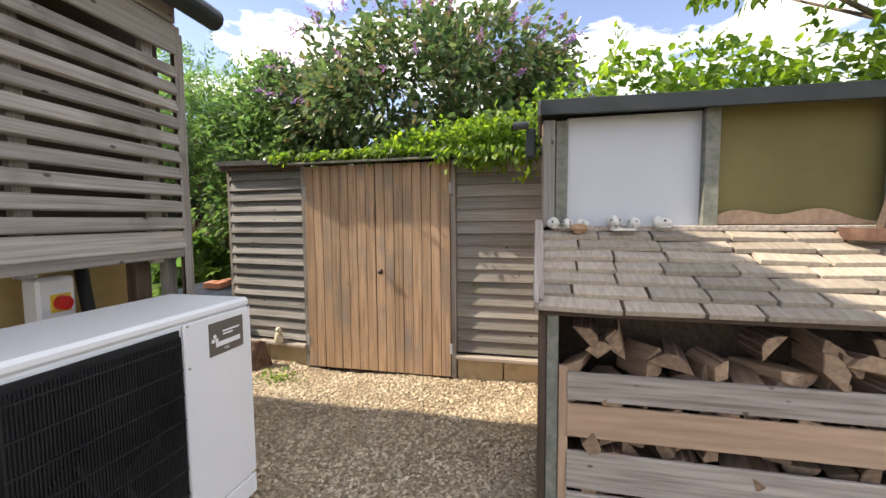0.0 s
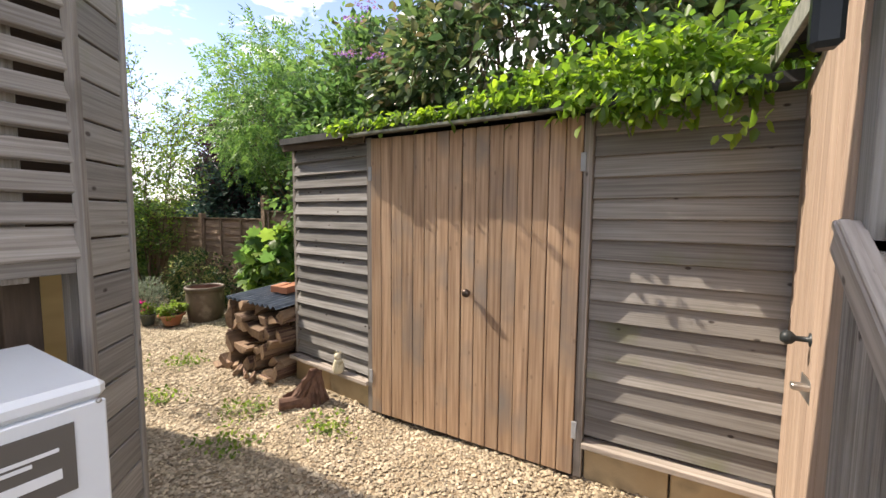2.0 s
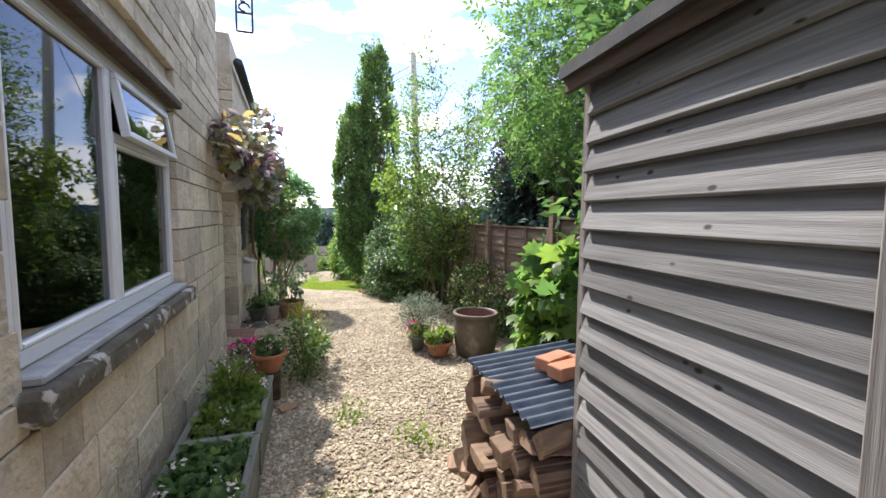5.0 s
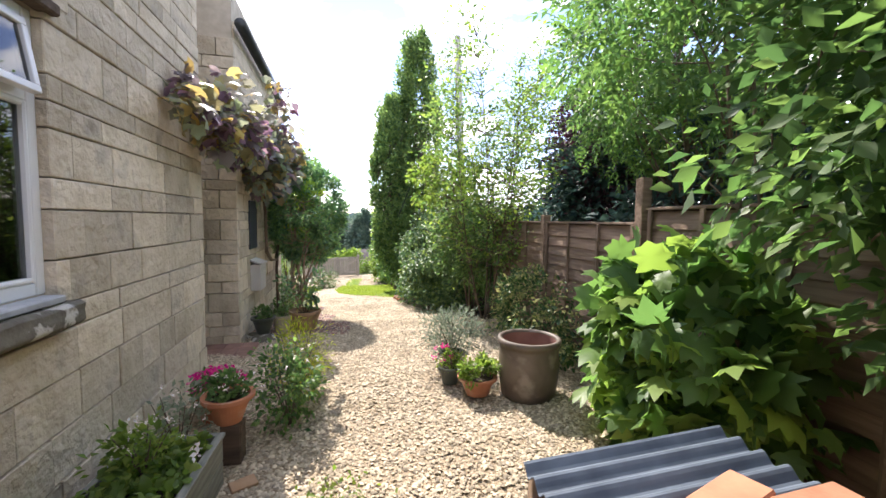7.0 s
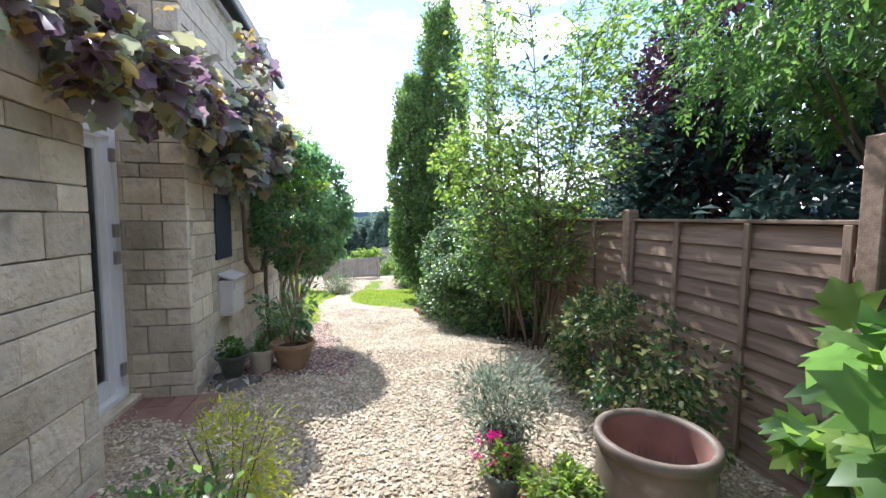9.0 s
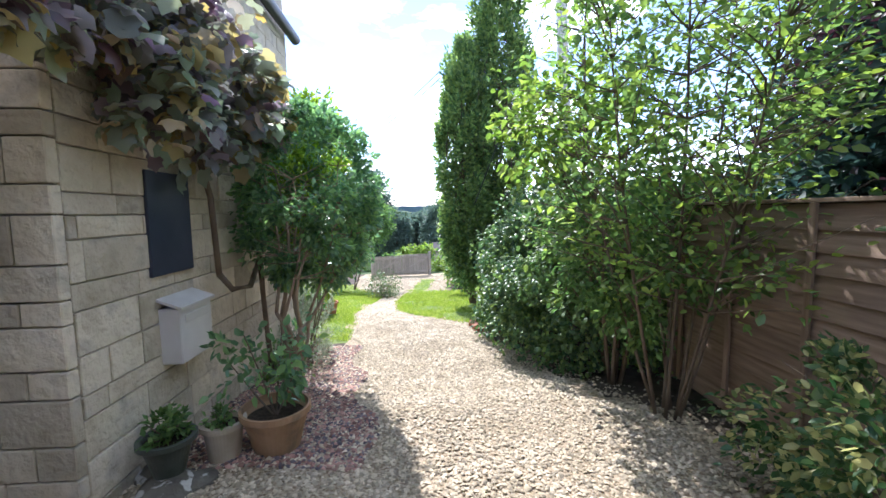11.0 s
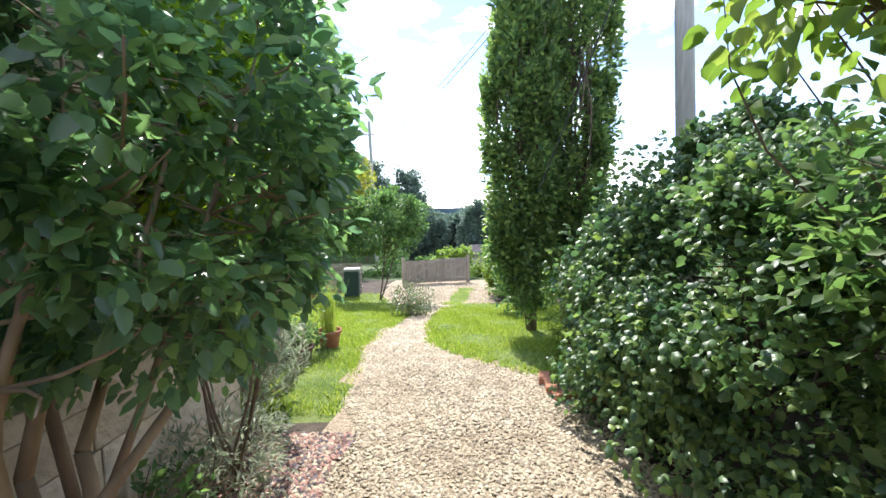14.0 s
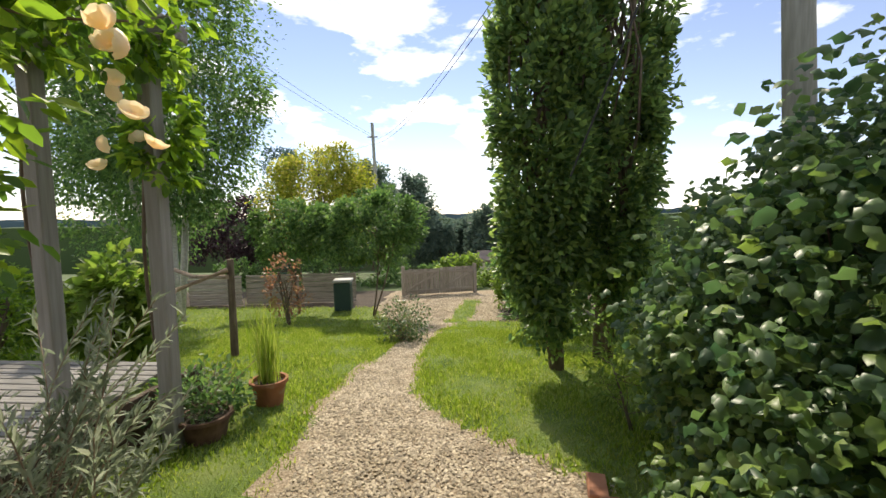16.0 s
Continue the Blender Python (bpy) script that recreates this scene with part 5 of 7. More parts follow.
for a, b, c, d in ((-0.36, -0.29, 0, 2.05), (0.53, 0.60, 0, 2.05), (-0.29, 0.53, 1.98, 2.05), (-0.29, 0.53, 0.0, 0.06)):
    part("door_frame", box(0.08, b - a, d - c, (0, (a + b) / 2, (c + d) / 2), 0.006), M["white_upvc"], door)
for a, b, c, d in ((-0.28, -0.2, 0.07, 1.97), (0.43, 0.51, 0.07, 1.97), (-0.2, 0.43, 1.88, 1.97), (-0.2, 0.43, 0.07, 0.2)):
    part("door_sash", box(0.055, b - a, d - c, (-0.03, (a + b) / 2, (c + d) / 2), 0.006), M["white_upvc"], door)
part("door_glass", box(0.008, 0.63, 1.68, (-0.03, 0.115, 1.04), 0), M["glass"], door)
for z in (0.25, 1.1, 1.3, 1.85):
    part("hinge", box(0.03, 0.05, 0.1, (0.05, 0.52, z), 0.004), M["steel"], door)
part("wall_over_door", box(0.1, 1.22, 2.0, (-0.55, 3.43, 3.1), 0), M["mortar"], house)
for i in range(6):
    for j in range(4):
        part("floor_tile", box(0.16, 0.19, 0.03, (-0.36 + 0.165 * j, 2.93 + 0.19 * i, -0.02), 0.004), M["tile_red"], house)
part("door_step", box(0.12, 1.0, 0.12, (-0.42, 3.5, -0.02), 0.01), M["stone"], house)
# gutter of the wing
part("wing_gutter", tube([(0.1, RY - 0.1, 3.5), (0.1, RY + 3.4, 3.48)], 0.06, 12), M["black_metal"], house, "black gutter", True)

# ---- fence ----
fence = thing("boundary_fence", 5.6, 6.0, 0, 0, "brown lapped timber fence along the path", "fence")


def fence_run(x, ys, z1, label):
    for y0, y1 in zip(ys, ys[1:]):
        f = new("fence_panel")
        f.parent = fence
        f.matrix_basis = pose(x - 5.6, (y0 + y1) / 2 - 6.0, 0)
        tagged(f, label)
        h = y1 - y0
        n = int(z1 / 0.115)
        for i in range(n):
            m = along((0, -h / 2, 0.06 + i * 0.115), (0, h / 2, 0.06 + i * 0.115), (-1, 0, 0)) @ Matrix.Rotation(radians(9), 4, "X")
            plank("slat", h, 0.135, 0.01, "fence_wood", f, m, 0.002)
        for k in (-h / 2 + 0.05, -h / 6, h / 6, h / 2 - 0.05):
            beam("batten", (-0.03, k, 0.02), (-0.03, k, z1), 0.04, 0.02, "fence_wood", f, (-1, 0, 0))
        beam("cap", (-0.005, -h / 2, z1 + 0.012), (-0.005, h / 2, z1 + 0.012), 0.06, 0.022, "fence_wood", f)
        # dark sheet that colours the slits between slats as shade
        part("backing", box(0.006, h, z1, (0.02, 0, z1 / 2), 0), M["dark_wood"], f)


fence_run(5.6, [6.2, 7.9, 9.6], 1.40, "brown lapped fence panel with battens behind the pots")
fence_run(5.6, [2.8, 4.45, 6.1], 1.52, "taller brown lapped fence panel behind the shrubs")
for y, h in ((6.15, 1.78), (7.9, 1.5), (9.65, 1.5), (4.45, 1.7)):
    part("fence_post", box(0.09, 0.09, h, (-0.02, y - 6.0, h / 2), 0.006), M["fence_wood"], fence)

# ---- pots ----
def foliage_tuft(parent, at, r, h, n, leaf, size, form="small", name="foliage", droop=0.0, clumps=20, label=""):
    a, o = crown((at[0], at[1], at[2] + h * 0.5), (r, r, h * 0.5), n, clumps, 0.5, 0.3)
    ob = leaves(name, a, o, size, L[leaf], form, parent, droop)
    if label:
        tagged(ob, label)
    bm = bmesh.new()
    for k in range(7):
        an = k * 0.9
        tube([(at[0], at[1], at[2] - 0.02), (at[0] + 0.3 * r * math.cos(an), at[1] + 0.3 * r * math.sin(an), at[2] + h * 0.4),
              (at[0] + 0.75 * r * math.cos(an), at[1] + 0.75 * r * math.sin(an), at[2] + h * 0.85)], [0.006, 0.004, 0.002], 5, bm)
    tagged(part("stem_cluster", bm, M["bark"], parent), kind="stuff")
    return ob


def blooms(parent, at, r, h, n, leaf, size, name="flower_cluster"):
    d = rng.normal(0, 1, (n, 3))
    d /= np.linalg.norm(d, axis=1)[:, None]
    d[:, 2] = np.abs(d[:, 2])
    p = np.array(at) + d * np.array((r, r, h))
    p = np.repeat(p, 5, axis=0) + rng.normal(0, size * 0.25, (n * 5, 3))
    return tagged(leaves(name, p, np.repeat(d, 5, axis=0) * 0.3, size, L[leaf], "small", parent, 0.0, 1.0), kind="stuff")


def pot(name, x, y, r0, r1, h, mat, label, rim=0.018, soil=0.85, group=""):
    t = thing(name, x, y, ground_z(x, y) + 0.005, label=label, category="plant pot", group=group)
    prof = [(r0, 0), (r0 + (r1 - r0) * 0.5, h * 0.5), (r1, h * 0.86), (r1 + rim, h * 0.87), (r1 + rim, h), (r1 - rim * 0.4, h), (r1 - rim * 0.8, h * 0.85), (r1 * 0.85, h * soil)]
    part("body", lathe(prof + [(0.0004, h * soil)], 36), M[mat], t, smooth=False)
    part("soil", lathe([(r1 * 0.9, h * soil - 0.01), (r1 * 0.9, h * soil + 0.006), (0.0004, h * soil + 0.012)], 24), M["soil"], t)
    return t


big = thing("salt_glazed_pot", 4.68, 6.28, 0.0, label="large empty brown salt-glazed pot standing on gravel", category="plant pot")
part("outer", lathe([(0.205, 0), (0.215, 0.01), (0.235, 0.14), (0.243, 0.26), (0.236, 0.40), (0.232, 0.425), (0.252, 0.433), (0.258, 0.455), (0.252, 0.48), (0.228, 0.483),
                     (0.215, 0.465), (0.212, 0.40), (0.205, 0.05), (0.0004, 0.045)], 48), M["brown_glaze"], big, smooth=True)
part("inner_wall", lathe([(0.2, 0.06), (0.209, 0.2), (0.2105, 0.40), (0.214, 0.462)], 40, cap=False), M["pot_inside"], big, "reddish inside of the pot", True)

t = pot("terracotta_bowl", 4.27, 6.36, 0.09, 0.145, 0.15, "terracotta", "terracotta bowl full of bright green herbs")
foliage_tuft(t, (0, 0, 0.13), 0.17, 0.16, 900, "light", 0.035)
t = pot("dark_glazed_pot", 4.10, 6.62, 0.065, 0.095, 0.15, "grey_pot", "small dark pot with pink flowers and green leaves")
foliage_tuft(t, (0, 0, 0.13), 0.11, 0.14, 400, "light", 0.03)
blooms(t, (-0.06, 0.06, 0.2), 0.1, 0.12, 22, "petal_pink", 0.02)
t = pot("lavender_pot", 4.2, 6.98, 0.07, 0.11, 0.16, "grey_pot", "dark pot with a tall grey green lavender bush")
foliage_tuft(t, (0, 0, 0.1), 0.24, 0.45, 2200, "lavender", 0.05, "narrow", droop=-0.5, clumps=40)
t = pot("terracotta_pot", 2.58, 5.72, 0.07, 0.125, 0.16, "terracotta", "terracotta pot of white and magenta flowers on a wooden block", group="terracotta pots")
t.location.z += 0.24
foliage_tuft(t, (0, 0, 0.13), 0.13, 0.14, 350, "mid", 0.04)
blooms(t, (-0.02, 0, 0.18), 0.12, 0.1, 12, "petal_white", 0.018)
t = thing("wooden_block", 2.60, 5.72, 0.0, label="dark upright wooden block under a terracotta pot", category="block")
part("block", box(0.11, 0.11, 0.24, (0, 0, 0.12), 0.008), M["dark_wood"], t)
t = pot("terracotta_pot", 2.35, 6.25, 0.09, 0.13, 0.22, "terracotta", "terracotta pot of magenta petunias against the stone wall", group="terracotta pots")
foliage_tuft(t, (0, 0, 0.2), 0.17, 0.14, 500, "mid", 0.035)
blooms(t, (0, 0, 0.26), 0.17, 0.1, 60, "petal_pink", 0.03)
t = thing("tile_fragment", 2.72, 5.45, 0.01, 30, "broken piece of terracotta tile lying on gravel", "tile")
part("shard", box(0.13, 0.08, 0.02, (0, 0, 0.012), 0.004, turn=Matrix.Rotation(0.15, 4, "X")), M["old_terracotta"], t)

t = pot("glazed_pot", 2.18, 8.5, 0.075, 0.125, 0.2, "grey_pot", "dark green glazed pot with a small plant on a stone")
t.location.z += 0.06
foliage_tuft(t, (0, 0, 0.17), 0.12, 0.14, 350, "mid", 0.04)
t = pot("cream_pot", 2.36, 8.72, 0.085, 0.11, 0.24, "cream_pot", "tall cream stone pot with a sprouting plant")
foliage_tuft(t, (0, 0, 0.2), 0.08, 0.12, 160, "mid", 0.04)
t = pot("round_terracotta_pot", 2.63, 8.82, 0.13, 0.195, 0.28, "old_terracotta", "weathered round terracotta pot with a young rose", 0.012, 0.75)
bm = bmesh.new()
for q in ((-0.12, -0.1, 0.75), (0.05, 0.05, 0.8), (-0.28, 0.02, 0.55), (0.16, -0.06, 0.55)):
    tube([(0, 0, 0.2), (q[0] * 0.4, q[1] * 0.4, q[2] * 0.6), q], [0.007, 0.005, 0.003], 6, bm)
tagged(part("stem_cluster", bm, M["bark"], t), kind="stuff")
a, o = crown((-0.05, 0.0, 0.6), (0.3, 0.2, 0.25), 260, 14, 0.5, 0.5)
leaves("foliage", a, o, 0.065, L["camellia"], "oval", t)
for x, y, s in ((2.2, 8.45, 0.16), (2.05, 8.6, 0.13), (2.33, 8.5, 0.1)):
    t = thing("flat_stone", x, y, ground_z(x, y), R.uniform(0, 90), "flat rough stone at the foot of the wall", "stone", "stones by the wall")
    bm = bmesh.new()
    bmesh.ops.create_icosphere(bm, subdivisions=2, radius=s)
    for v in bm.verts:
        v.co *= R.uniform(0.88, 1.1)
        v.co.z = max(0.0, v.co.z) * 0.45
    part("rock", bm, M["stone_dark"], t)

# planters along the wall
def planter(x0, x1, y0, y1, h, label, leaf, n, flowers):
    t = thing("wooden_planter", (x0 + x1) / 2, (y0 + y1) / 2, 0.0, label=label, category="planter", group="wall planters")
    w, d = x1 - x0, y1 - y0
    for s in (-1, 1):
        for k in range(2):
            beam("side_board", (s * w / 2, -d / 2, h * (0.26 + 0.48 * k)), (s * w / 2, d / 2, h * (0.26 + 0.48 * k)), h * 0.46, 0.022, "planter_wood", t, (s, 0, 0))
            beam("end_board", (-w / 2, s * d / 2, h * (0.26 + 0.48 * k)), (w / 2, s * d / 2, h * (0.26 + 0.48 * k)), h * 0.46, 0.022, "planter_wood", t, (0, s, 0))
        beam("rim", (s * w / 2, -d / 2 - 0.02, h), (s * w / 2, d / 2 + 0.02, h), 0.04, 0.02, "planter_wood", t)
        beam("rim", (-w / 2, s * d / 2, h), (w / 2, s * d / 2, h), 0.04, 0.02, "planter_wood", t)
    part("soil", box(w - 0.03, d - 0.03, 0.04, (0, 0, h - 0.06), 0), M["soil"], t)
    a = np.stack([rng.uniform(-0.42 * w, 0.42 * w, n), rng.uniform(-0.46 * d, 0.46 * d, n), h - 0.04 + 0.08 * rng.uniform(0, 1, n) ** 0.7], -1)
    leaves("foliage", a, np.tile((0, 0, 0.5), (n, 1)), 0.05, L[leaf], "curled", t, 0.0, 0.6)
    if flowers:
        a = np.stack([rng.uniform(-w / 2, w / 2, flowers), rng.uniform(-d / 2, d / 2, flowers), np.full(flowers, h + 0.07)], -1)
        a = np.repeat(a, 6, 0) + rng.normal(0, 0.012, (flowers * 6, 3))
        tagged(leaves("flower_cluster", a, np.tile((0, 0, 0.3), (len(a), 1)), 0.028, L["petal_white"], "small", t, 0, 1.0), kind="stuff")


planter(2.22, 2.60, 3.86, 4.52, 0.30, "grey green wooden planter full of leafy plants with white flowers", "mid", 620, 7)
planter(2.20, 2.60, 4.62, 5.5, 0.27, "grey green wooden planter of tangled herbs under the window", "light", 700, 4)
for x, y, r, h, lf, n, lb in ((2.38, 5.2, 0.14, 0.26, "light", 420, "tangled herb clump growing in the planter"),
                          (2.85, 6.1, 0.22, 0.55, "mid", 1100, "leafy green shrub at the edge of the gravel"),
                          (2.85, 6.5, 0.2, 0.62, "feathery", 1500, "feathery yellow green flowering plant beside the gravel"),
                          (2.3, 5.75, 0.16, 0.45, "silver", 500, "thin grey green herb against the stone wall")):
    t = thing("herb_clump", x, y, 0.0 if y > 5.6 else 0.25, label=lb, category="plant")
    foliage_tuft(t, (0, 0, 0.0), r, h, n, lf, 0.04, "narrow" if lf == "feathery" else "small", clumps=30)
    if lf != "feathery":
        blooms(t, (0, 0, h * 0.6), r, h * 0.5, 14, "petal_white", 0.016)

# ---- log stack beside the shed ----
stack = thing("firewood_stack", 4.12, 3.95, 0, 0, "rough stack of split logs under a corrugated sheet", "firewood")
for i in range(6):
    z = 0.08 + i * 0.1
    y = -0.34
    while y < 0.42:
        put_log(stack, R.uniform(-0.22, -0.12) if i % 2 else R.uniform(-0.26, -0.16), y, z, R.uniform(-14, 14), R.uniform(0.95, 1.2))
        put_log(stack, 0.14, y + 0.04, z, R.uniform(-12, 12), 0.95)
        y += R.uniform(0.12, 0.155)
for k in range(7):
    put_log(stack, -0.4 + R.uniform(-0.04, 0.04), -0.35 + 0.13 * k, 0.04, R.uniform(0, 90), 0.55)
sheet = thing("corrugated_sheet", 4.08, 3.95, 0.70, 0, "blue grey corrugated sheet lying on the log stack", "sheet")
bm = bmesh.new()
n = 97
top = []
for sgn in (0, 1):
    row = []
    for i in range(n):
        y = -0.42 + 0.80 * i / (n - 1)
        z = 0.014 * math.cos(2 * math.pi * (y / 0.076)) + sgn * 0.003
        row.append((bm.verts.new((-0.30 + 0.02 * math.sin(y * 4), y, z - 0.02)), bm.verts.new((0.42, y, z + 0.03))))
    top.append(row)
for row in top:
    for a, b in zip(row, row[1:]):
        bm.faces.new((a[0], a[1], b[1], b[0]))
for i in range(n - 1):
    for e in (0, 1):
        bm.faces.new((top[0][i][e], top[0][i + 1][e], top[1][i + 1][e], top[1][i][e]))
part("sheet", bm, M["blue_sheet"], sheet, smooth=False)
for k, (x, y, z, rz) in enumerate(((4.16, 3.84, 0.765, 12), (4.16, 3.97, 0.765, 20), (4.34, 3.9, 0.77, 5))):
    b_ = thing("loose_brick", x, y, z, rz, "orange red brick holding down the corrugated sheet", "brick", "loose bricks")
    part("brick", box(0.21, 0.1, 0.066, (0, 0, 0), 0.005), M["brick"], b_)

cat = thing("ceramic_cat", 3.80, 2.83, 0.24, 200, "small cream ceramic cat sitting on the shed's sill", "ornament")
bm = lathe([(0.036, 0), (0.046, 0.02), (0.047, 0.05), (0.036, 0.09), (0.026, 0.115), (0.0004, 0.12)], 20)
b2 = bmesh.ops.create_icosphere(bm, subdivisions=2, radius=0.031)
bmesh.ops.translate(bm, vec=(0.008, 0, 0.135), verts=b2["verts"])
for s in (-1, 1):
    b2 = bmesh.ops.create_cone(bm, segments=8, radius1=0.011, radius2=0.001, depth=0.024, cap_ends=True)
    bmesh.ops.translate(bm, vec=(0.0, s * 0.017, 0.168), verts=b2["verts"])
part("figure", bm, M["cream_ceramic"], cat, smooth=True)
orn = thing("terracotta_finial", 3.66, 2.98, 0.0, -48, "broken terracotta ridge ornament lying against the plinth", "ornament")
bm = bmesh.new()
r_ = bmesh.ops.create_cone(bm, segments=24, radius1=0.17, radius2=0.03, depth=0.27, cap_ends=True)
for v in bm.verts:
    a = math.atan2(v.co.y, v.co.x)
    v.co.x *= 1 + 0.16 * math.sin(7 * a)
    v.co.y *= 0.45 * (1 + 0.12 * math.cos(9 * a))
bmesh.ops.subdivide_edges(bm, edges=bm.edges[:], cuts=2, use_grid_fill=True)
for v in bm.verts:
    v.co += Vector((R.uniform(-1, 1), R.uniform(-1, 1), R.uniform(-1, 1))) * 0.024
bmesh.ops.transform(bm, matrix=pose(0, 0, 0.13, 0, 14, 0), verts=bm.verts)
part("ornament", bm, M["rust"], orn)
bm = tube([(-0.03, 0.0, 0.04), (-0.16, -0.04, 0.035), (-0.24, -0.06, 0.04)], [0.07, 0.05, 0.045], 10)
part("broken_foot", bm, M["rust"], orn)

# ---- wall board, letter box ----
nb = thing("black_board", 1.965, 8.985, 1.33, 1.8, "plain black board fixed flat to the stone wall", "board")
part("board", box(0.03, 0.43, 0.62, (0, 0, 0), 0.004), M["slate_black"], nb)
mb = thing("letter_box", 1.98, 9.0, 0.48, 1.8, "pale grey steel letter box with a sloping lid on the wall", "letter box")
part("body", box(0.15, 0.36, 0.34, (0.03, 0, 0.17), 0.006), M["mailbox"], mb)
bm = slab(bmesh.new(), [(-0.05, -0.195, 0.40), (-0.05, 0.195, 0.40), (0.125, 0.195, 0.335), (0.125, -0.195, 0.335)], 0.018)
part("lid", bm, M["mailbox"], mb, "sloping steel lid")
part("flap", box(0.006, 0.26, 0.05, (0.108, 0, 0.27), 0.003), M["mailbox"], mb)
br = thing("wall_bracket", 2.2, 7.22, 3.55, 0, "black scrolled iron bracket high on the wall", "bracket")
bm = bmesh.new()
for a, b in (((0, 0, 0), (0, 0, 0.42)), ((0, 0, 0), (0.16, 0, 0)), ((0.16, 0, 0), (0.16, 0, 0.42)), ((0, 0, 0.2), (0.16, 0, 0.2))):
    tube([a, b], 0.012, 6, bm)
for z in (0.26, 0.36):
    tube([(0.08 + 0.055 * math.cos(k * 0.7), 0, z + 0.045 * math.sin(k * 0.7)) for k in range(8)], 0.01, 6, bm)
part("ironwork", bm, M["black_metal"], br)

# ---- trees and shrubs near the path ----
t = thing("clipped_tree", 2.4, 9.66, ground_z(0, 9.7), label="small evergreen tree with forked pale trunk and rounded glossy crown", category="tree")
bm = bmesh.new()
fork = stem(bm, (0, 0, -0.06), (0.05, 0.06, 0.34), 0.042, 0.034, 0.08, 4)[-1]
for k in range(7):
    an = 0.9 * k
    knee = fork + Vector((0.13 * math.cos(an), 0.14 * math.sin(an), R.uniform(0.3, 0.42)))
    r0 = R.uniform(0.015, 0.026)
    stem(bm, fork - Vector((0, 0, R.uniform(0, 0.12))), knee, r0, r0 * 0.8, 0.14)
    tip = Vector((0.13 + 0.36 * math.cos(an + 0.2), 0.38 + 0.42 * math.sin(an + 0.2), R.uniform(1.35, 2.1)))
    pts = stem(bm, knee, tip, r0 * 0.8, r0 * 0.25, 0.12, 7)
    for p in pts[3:]:
        for q in range(3):
            b2 = R.uniform(0, 6.28)
            stem(bm, p, p + Vector((0.3 * math.cos(b2), 0.3 * math.sin(b2), R.uniform(-0.05, 0.22))), 0.006, 0.002, 0.18, 3)
part("trunk", bm, M["pale_bark"], t, smooth=True)
a, o = crown((0.13, 0.38, 1.66), (0.55, 0.60, 0.80), 12000, 180, 0.22, 0.8)
leaves("crown", a, o, 0.052, L["camellia"], "oval", t, 0.25)
vine_b = thing("wall_vine", 2.0, 8.1, 0, label="purple and gold grapevine trained along the stone wall", category="climber")
bm = bmesh.new()
tube([(0.06, 1.25, 0.95), (0.1, 1.35, 0.82), (0.12, 1.6, 0.8), (0.1, 1.85, 1.0), (0.05, 2.0, 0.6), (0.05, 2.1, -0.1)], 0.022, 8, bm)
tube([(0.06, 1.25, 0.95), (0.06, 1.2, 1.5), (0.08, 0.9, 2.1), (0.1, 0.2, 2.35), (0.15, -0.6, 2.4), (0.17, -1.75, 2.35)], [0.02, 0.02, 0.018, 0.014, 0.01, 0.005], 8, bm)
part("stem", bm, M["bark"], vine_b, smooth=True)
a1, o1 = crown((0.22, 0.95, 2.12), (0.27, 0.95, 0.45), 1350, 60, 0.5, 0.4)
a2, o2 = crown((0.24, -0.85, 2.22), (0.18, 1.1, 0.3), 880, 44, 0.55, 0.3)
a3, o3 = crown((0.3, 0.6, 2.6), (0.25, 0.35, 0.5), 150, 16, 0.5, 0.4)
leaves("foliage", np.concatenate([a2, a3]), np.concatenate([o2, o3]), 0.098, L["vine"], "vine", vine_b, 0.5, 0.55)
leaves("foliage", a1, o1, 0.098, L["vine_green"], "vine", vine_b, 0.5, 0.55)

hy = thing("broad_leaved_shrub", 5.3, 5.35, 0, label="tall shrub with broad lobed bright green leaves", category="shrub")
a, o = crown((0.0, 0.0, 0.62), (0.42, 0.68, 0.62), 1350, 90, 0.42, 0.6, -0.9)
leaves("foliage", a, o, 0.165, L["maple"], "lobed", hy, 0.55, 0.95)
bm = bmesh.new()
for k in range(12):
    stem(bm, (R.uniform(-0.1, 0.1), R.uniform(-0.2, 0.2), -0.02), (R.uniform(-0.35, 0.35), R.uniform(-0.5, 0.5), R.uniform(0.5, 0.9)), 0.014, 0.005)
part("stem_cluster", bm, M["bark"], hy)

sl_ = thing("slender_tree", 5.25, 9.15, -0.05, label="many stemmed young tree with airy light green leaves over the path", category="tree")
bm = bmesh.new()
at_, out_ = [], []
for k in range(8):
    an = 0.785 * k + R.uniform(-0.2, 0.2)
    reach = R.uniform(0.35, 1.15)
    top = Vector((reach * math.cos(an), 1.15 * reach * math.sin(an), R.uniform(3.3, 4.6) - 0.5 * reach))
    pts = stem(bm, (0.08 * math.cos(an), 0.08 * math.sin(an), -0.02), top, 0.013, 0.003, 0.07, 16)
    for i, p in enumerate(pts[4:]):
        f = (i + 4) / 16
        for q in range(4):
            b2 = an + R.uniform(-1.9, 1.9)
            ln = R.uniform(0.35, 0.8) * (1.15 - 0.6 * f)
            q1 = p + Vector((ln * math.cos(b2), ln * math.sin(b2), ln * R.uniform(0.15, 0.9)))
            tw = stem(bm, p, q1, 0.006, 0.0018, 0.1, 3)
            for g in range(10 + int(22 * min(1.0, 1.7 * f))):
                c = Vector(tw[0]).lerp(Vector(tw[-1]), R.uniform(0.2, 1.08))
                w = 0.085
                at_.append((c.x + R.gauss(0, w), c.y + R.gauss(0, w), c.z + R.gauss(0, w * 0.7)))
                out_.append((math.cos(b2), math.sin(b2), 0.25))
part("trunk", bm, M["bark"], sl_, smooth=True)
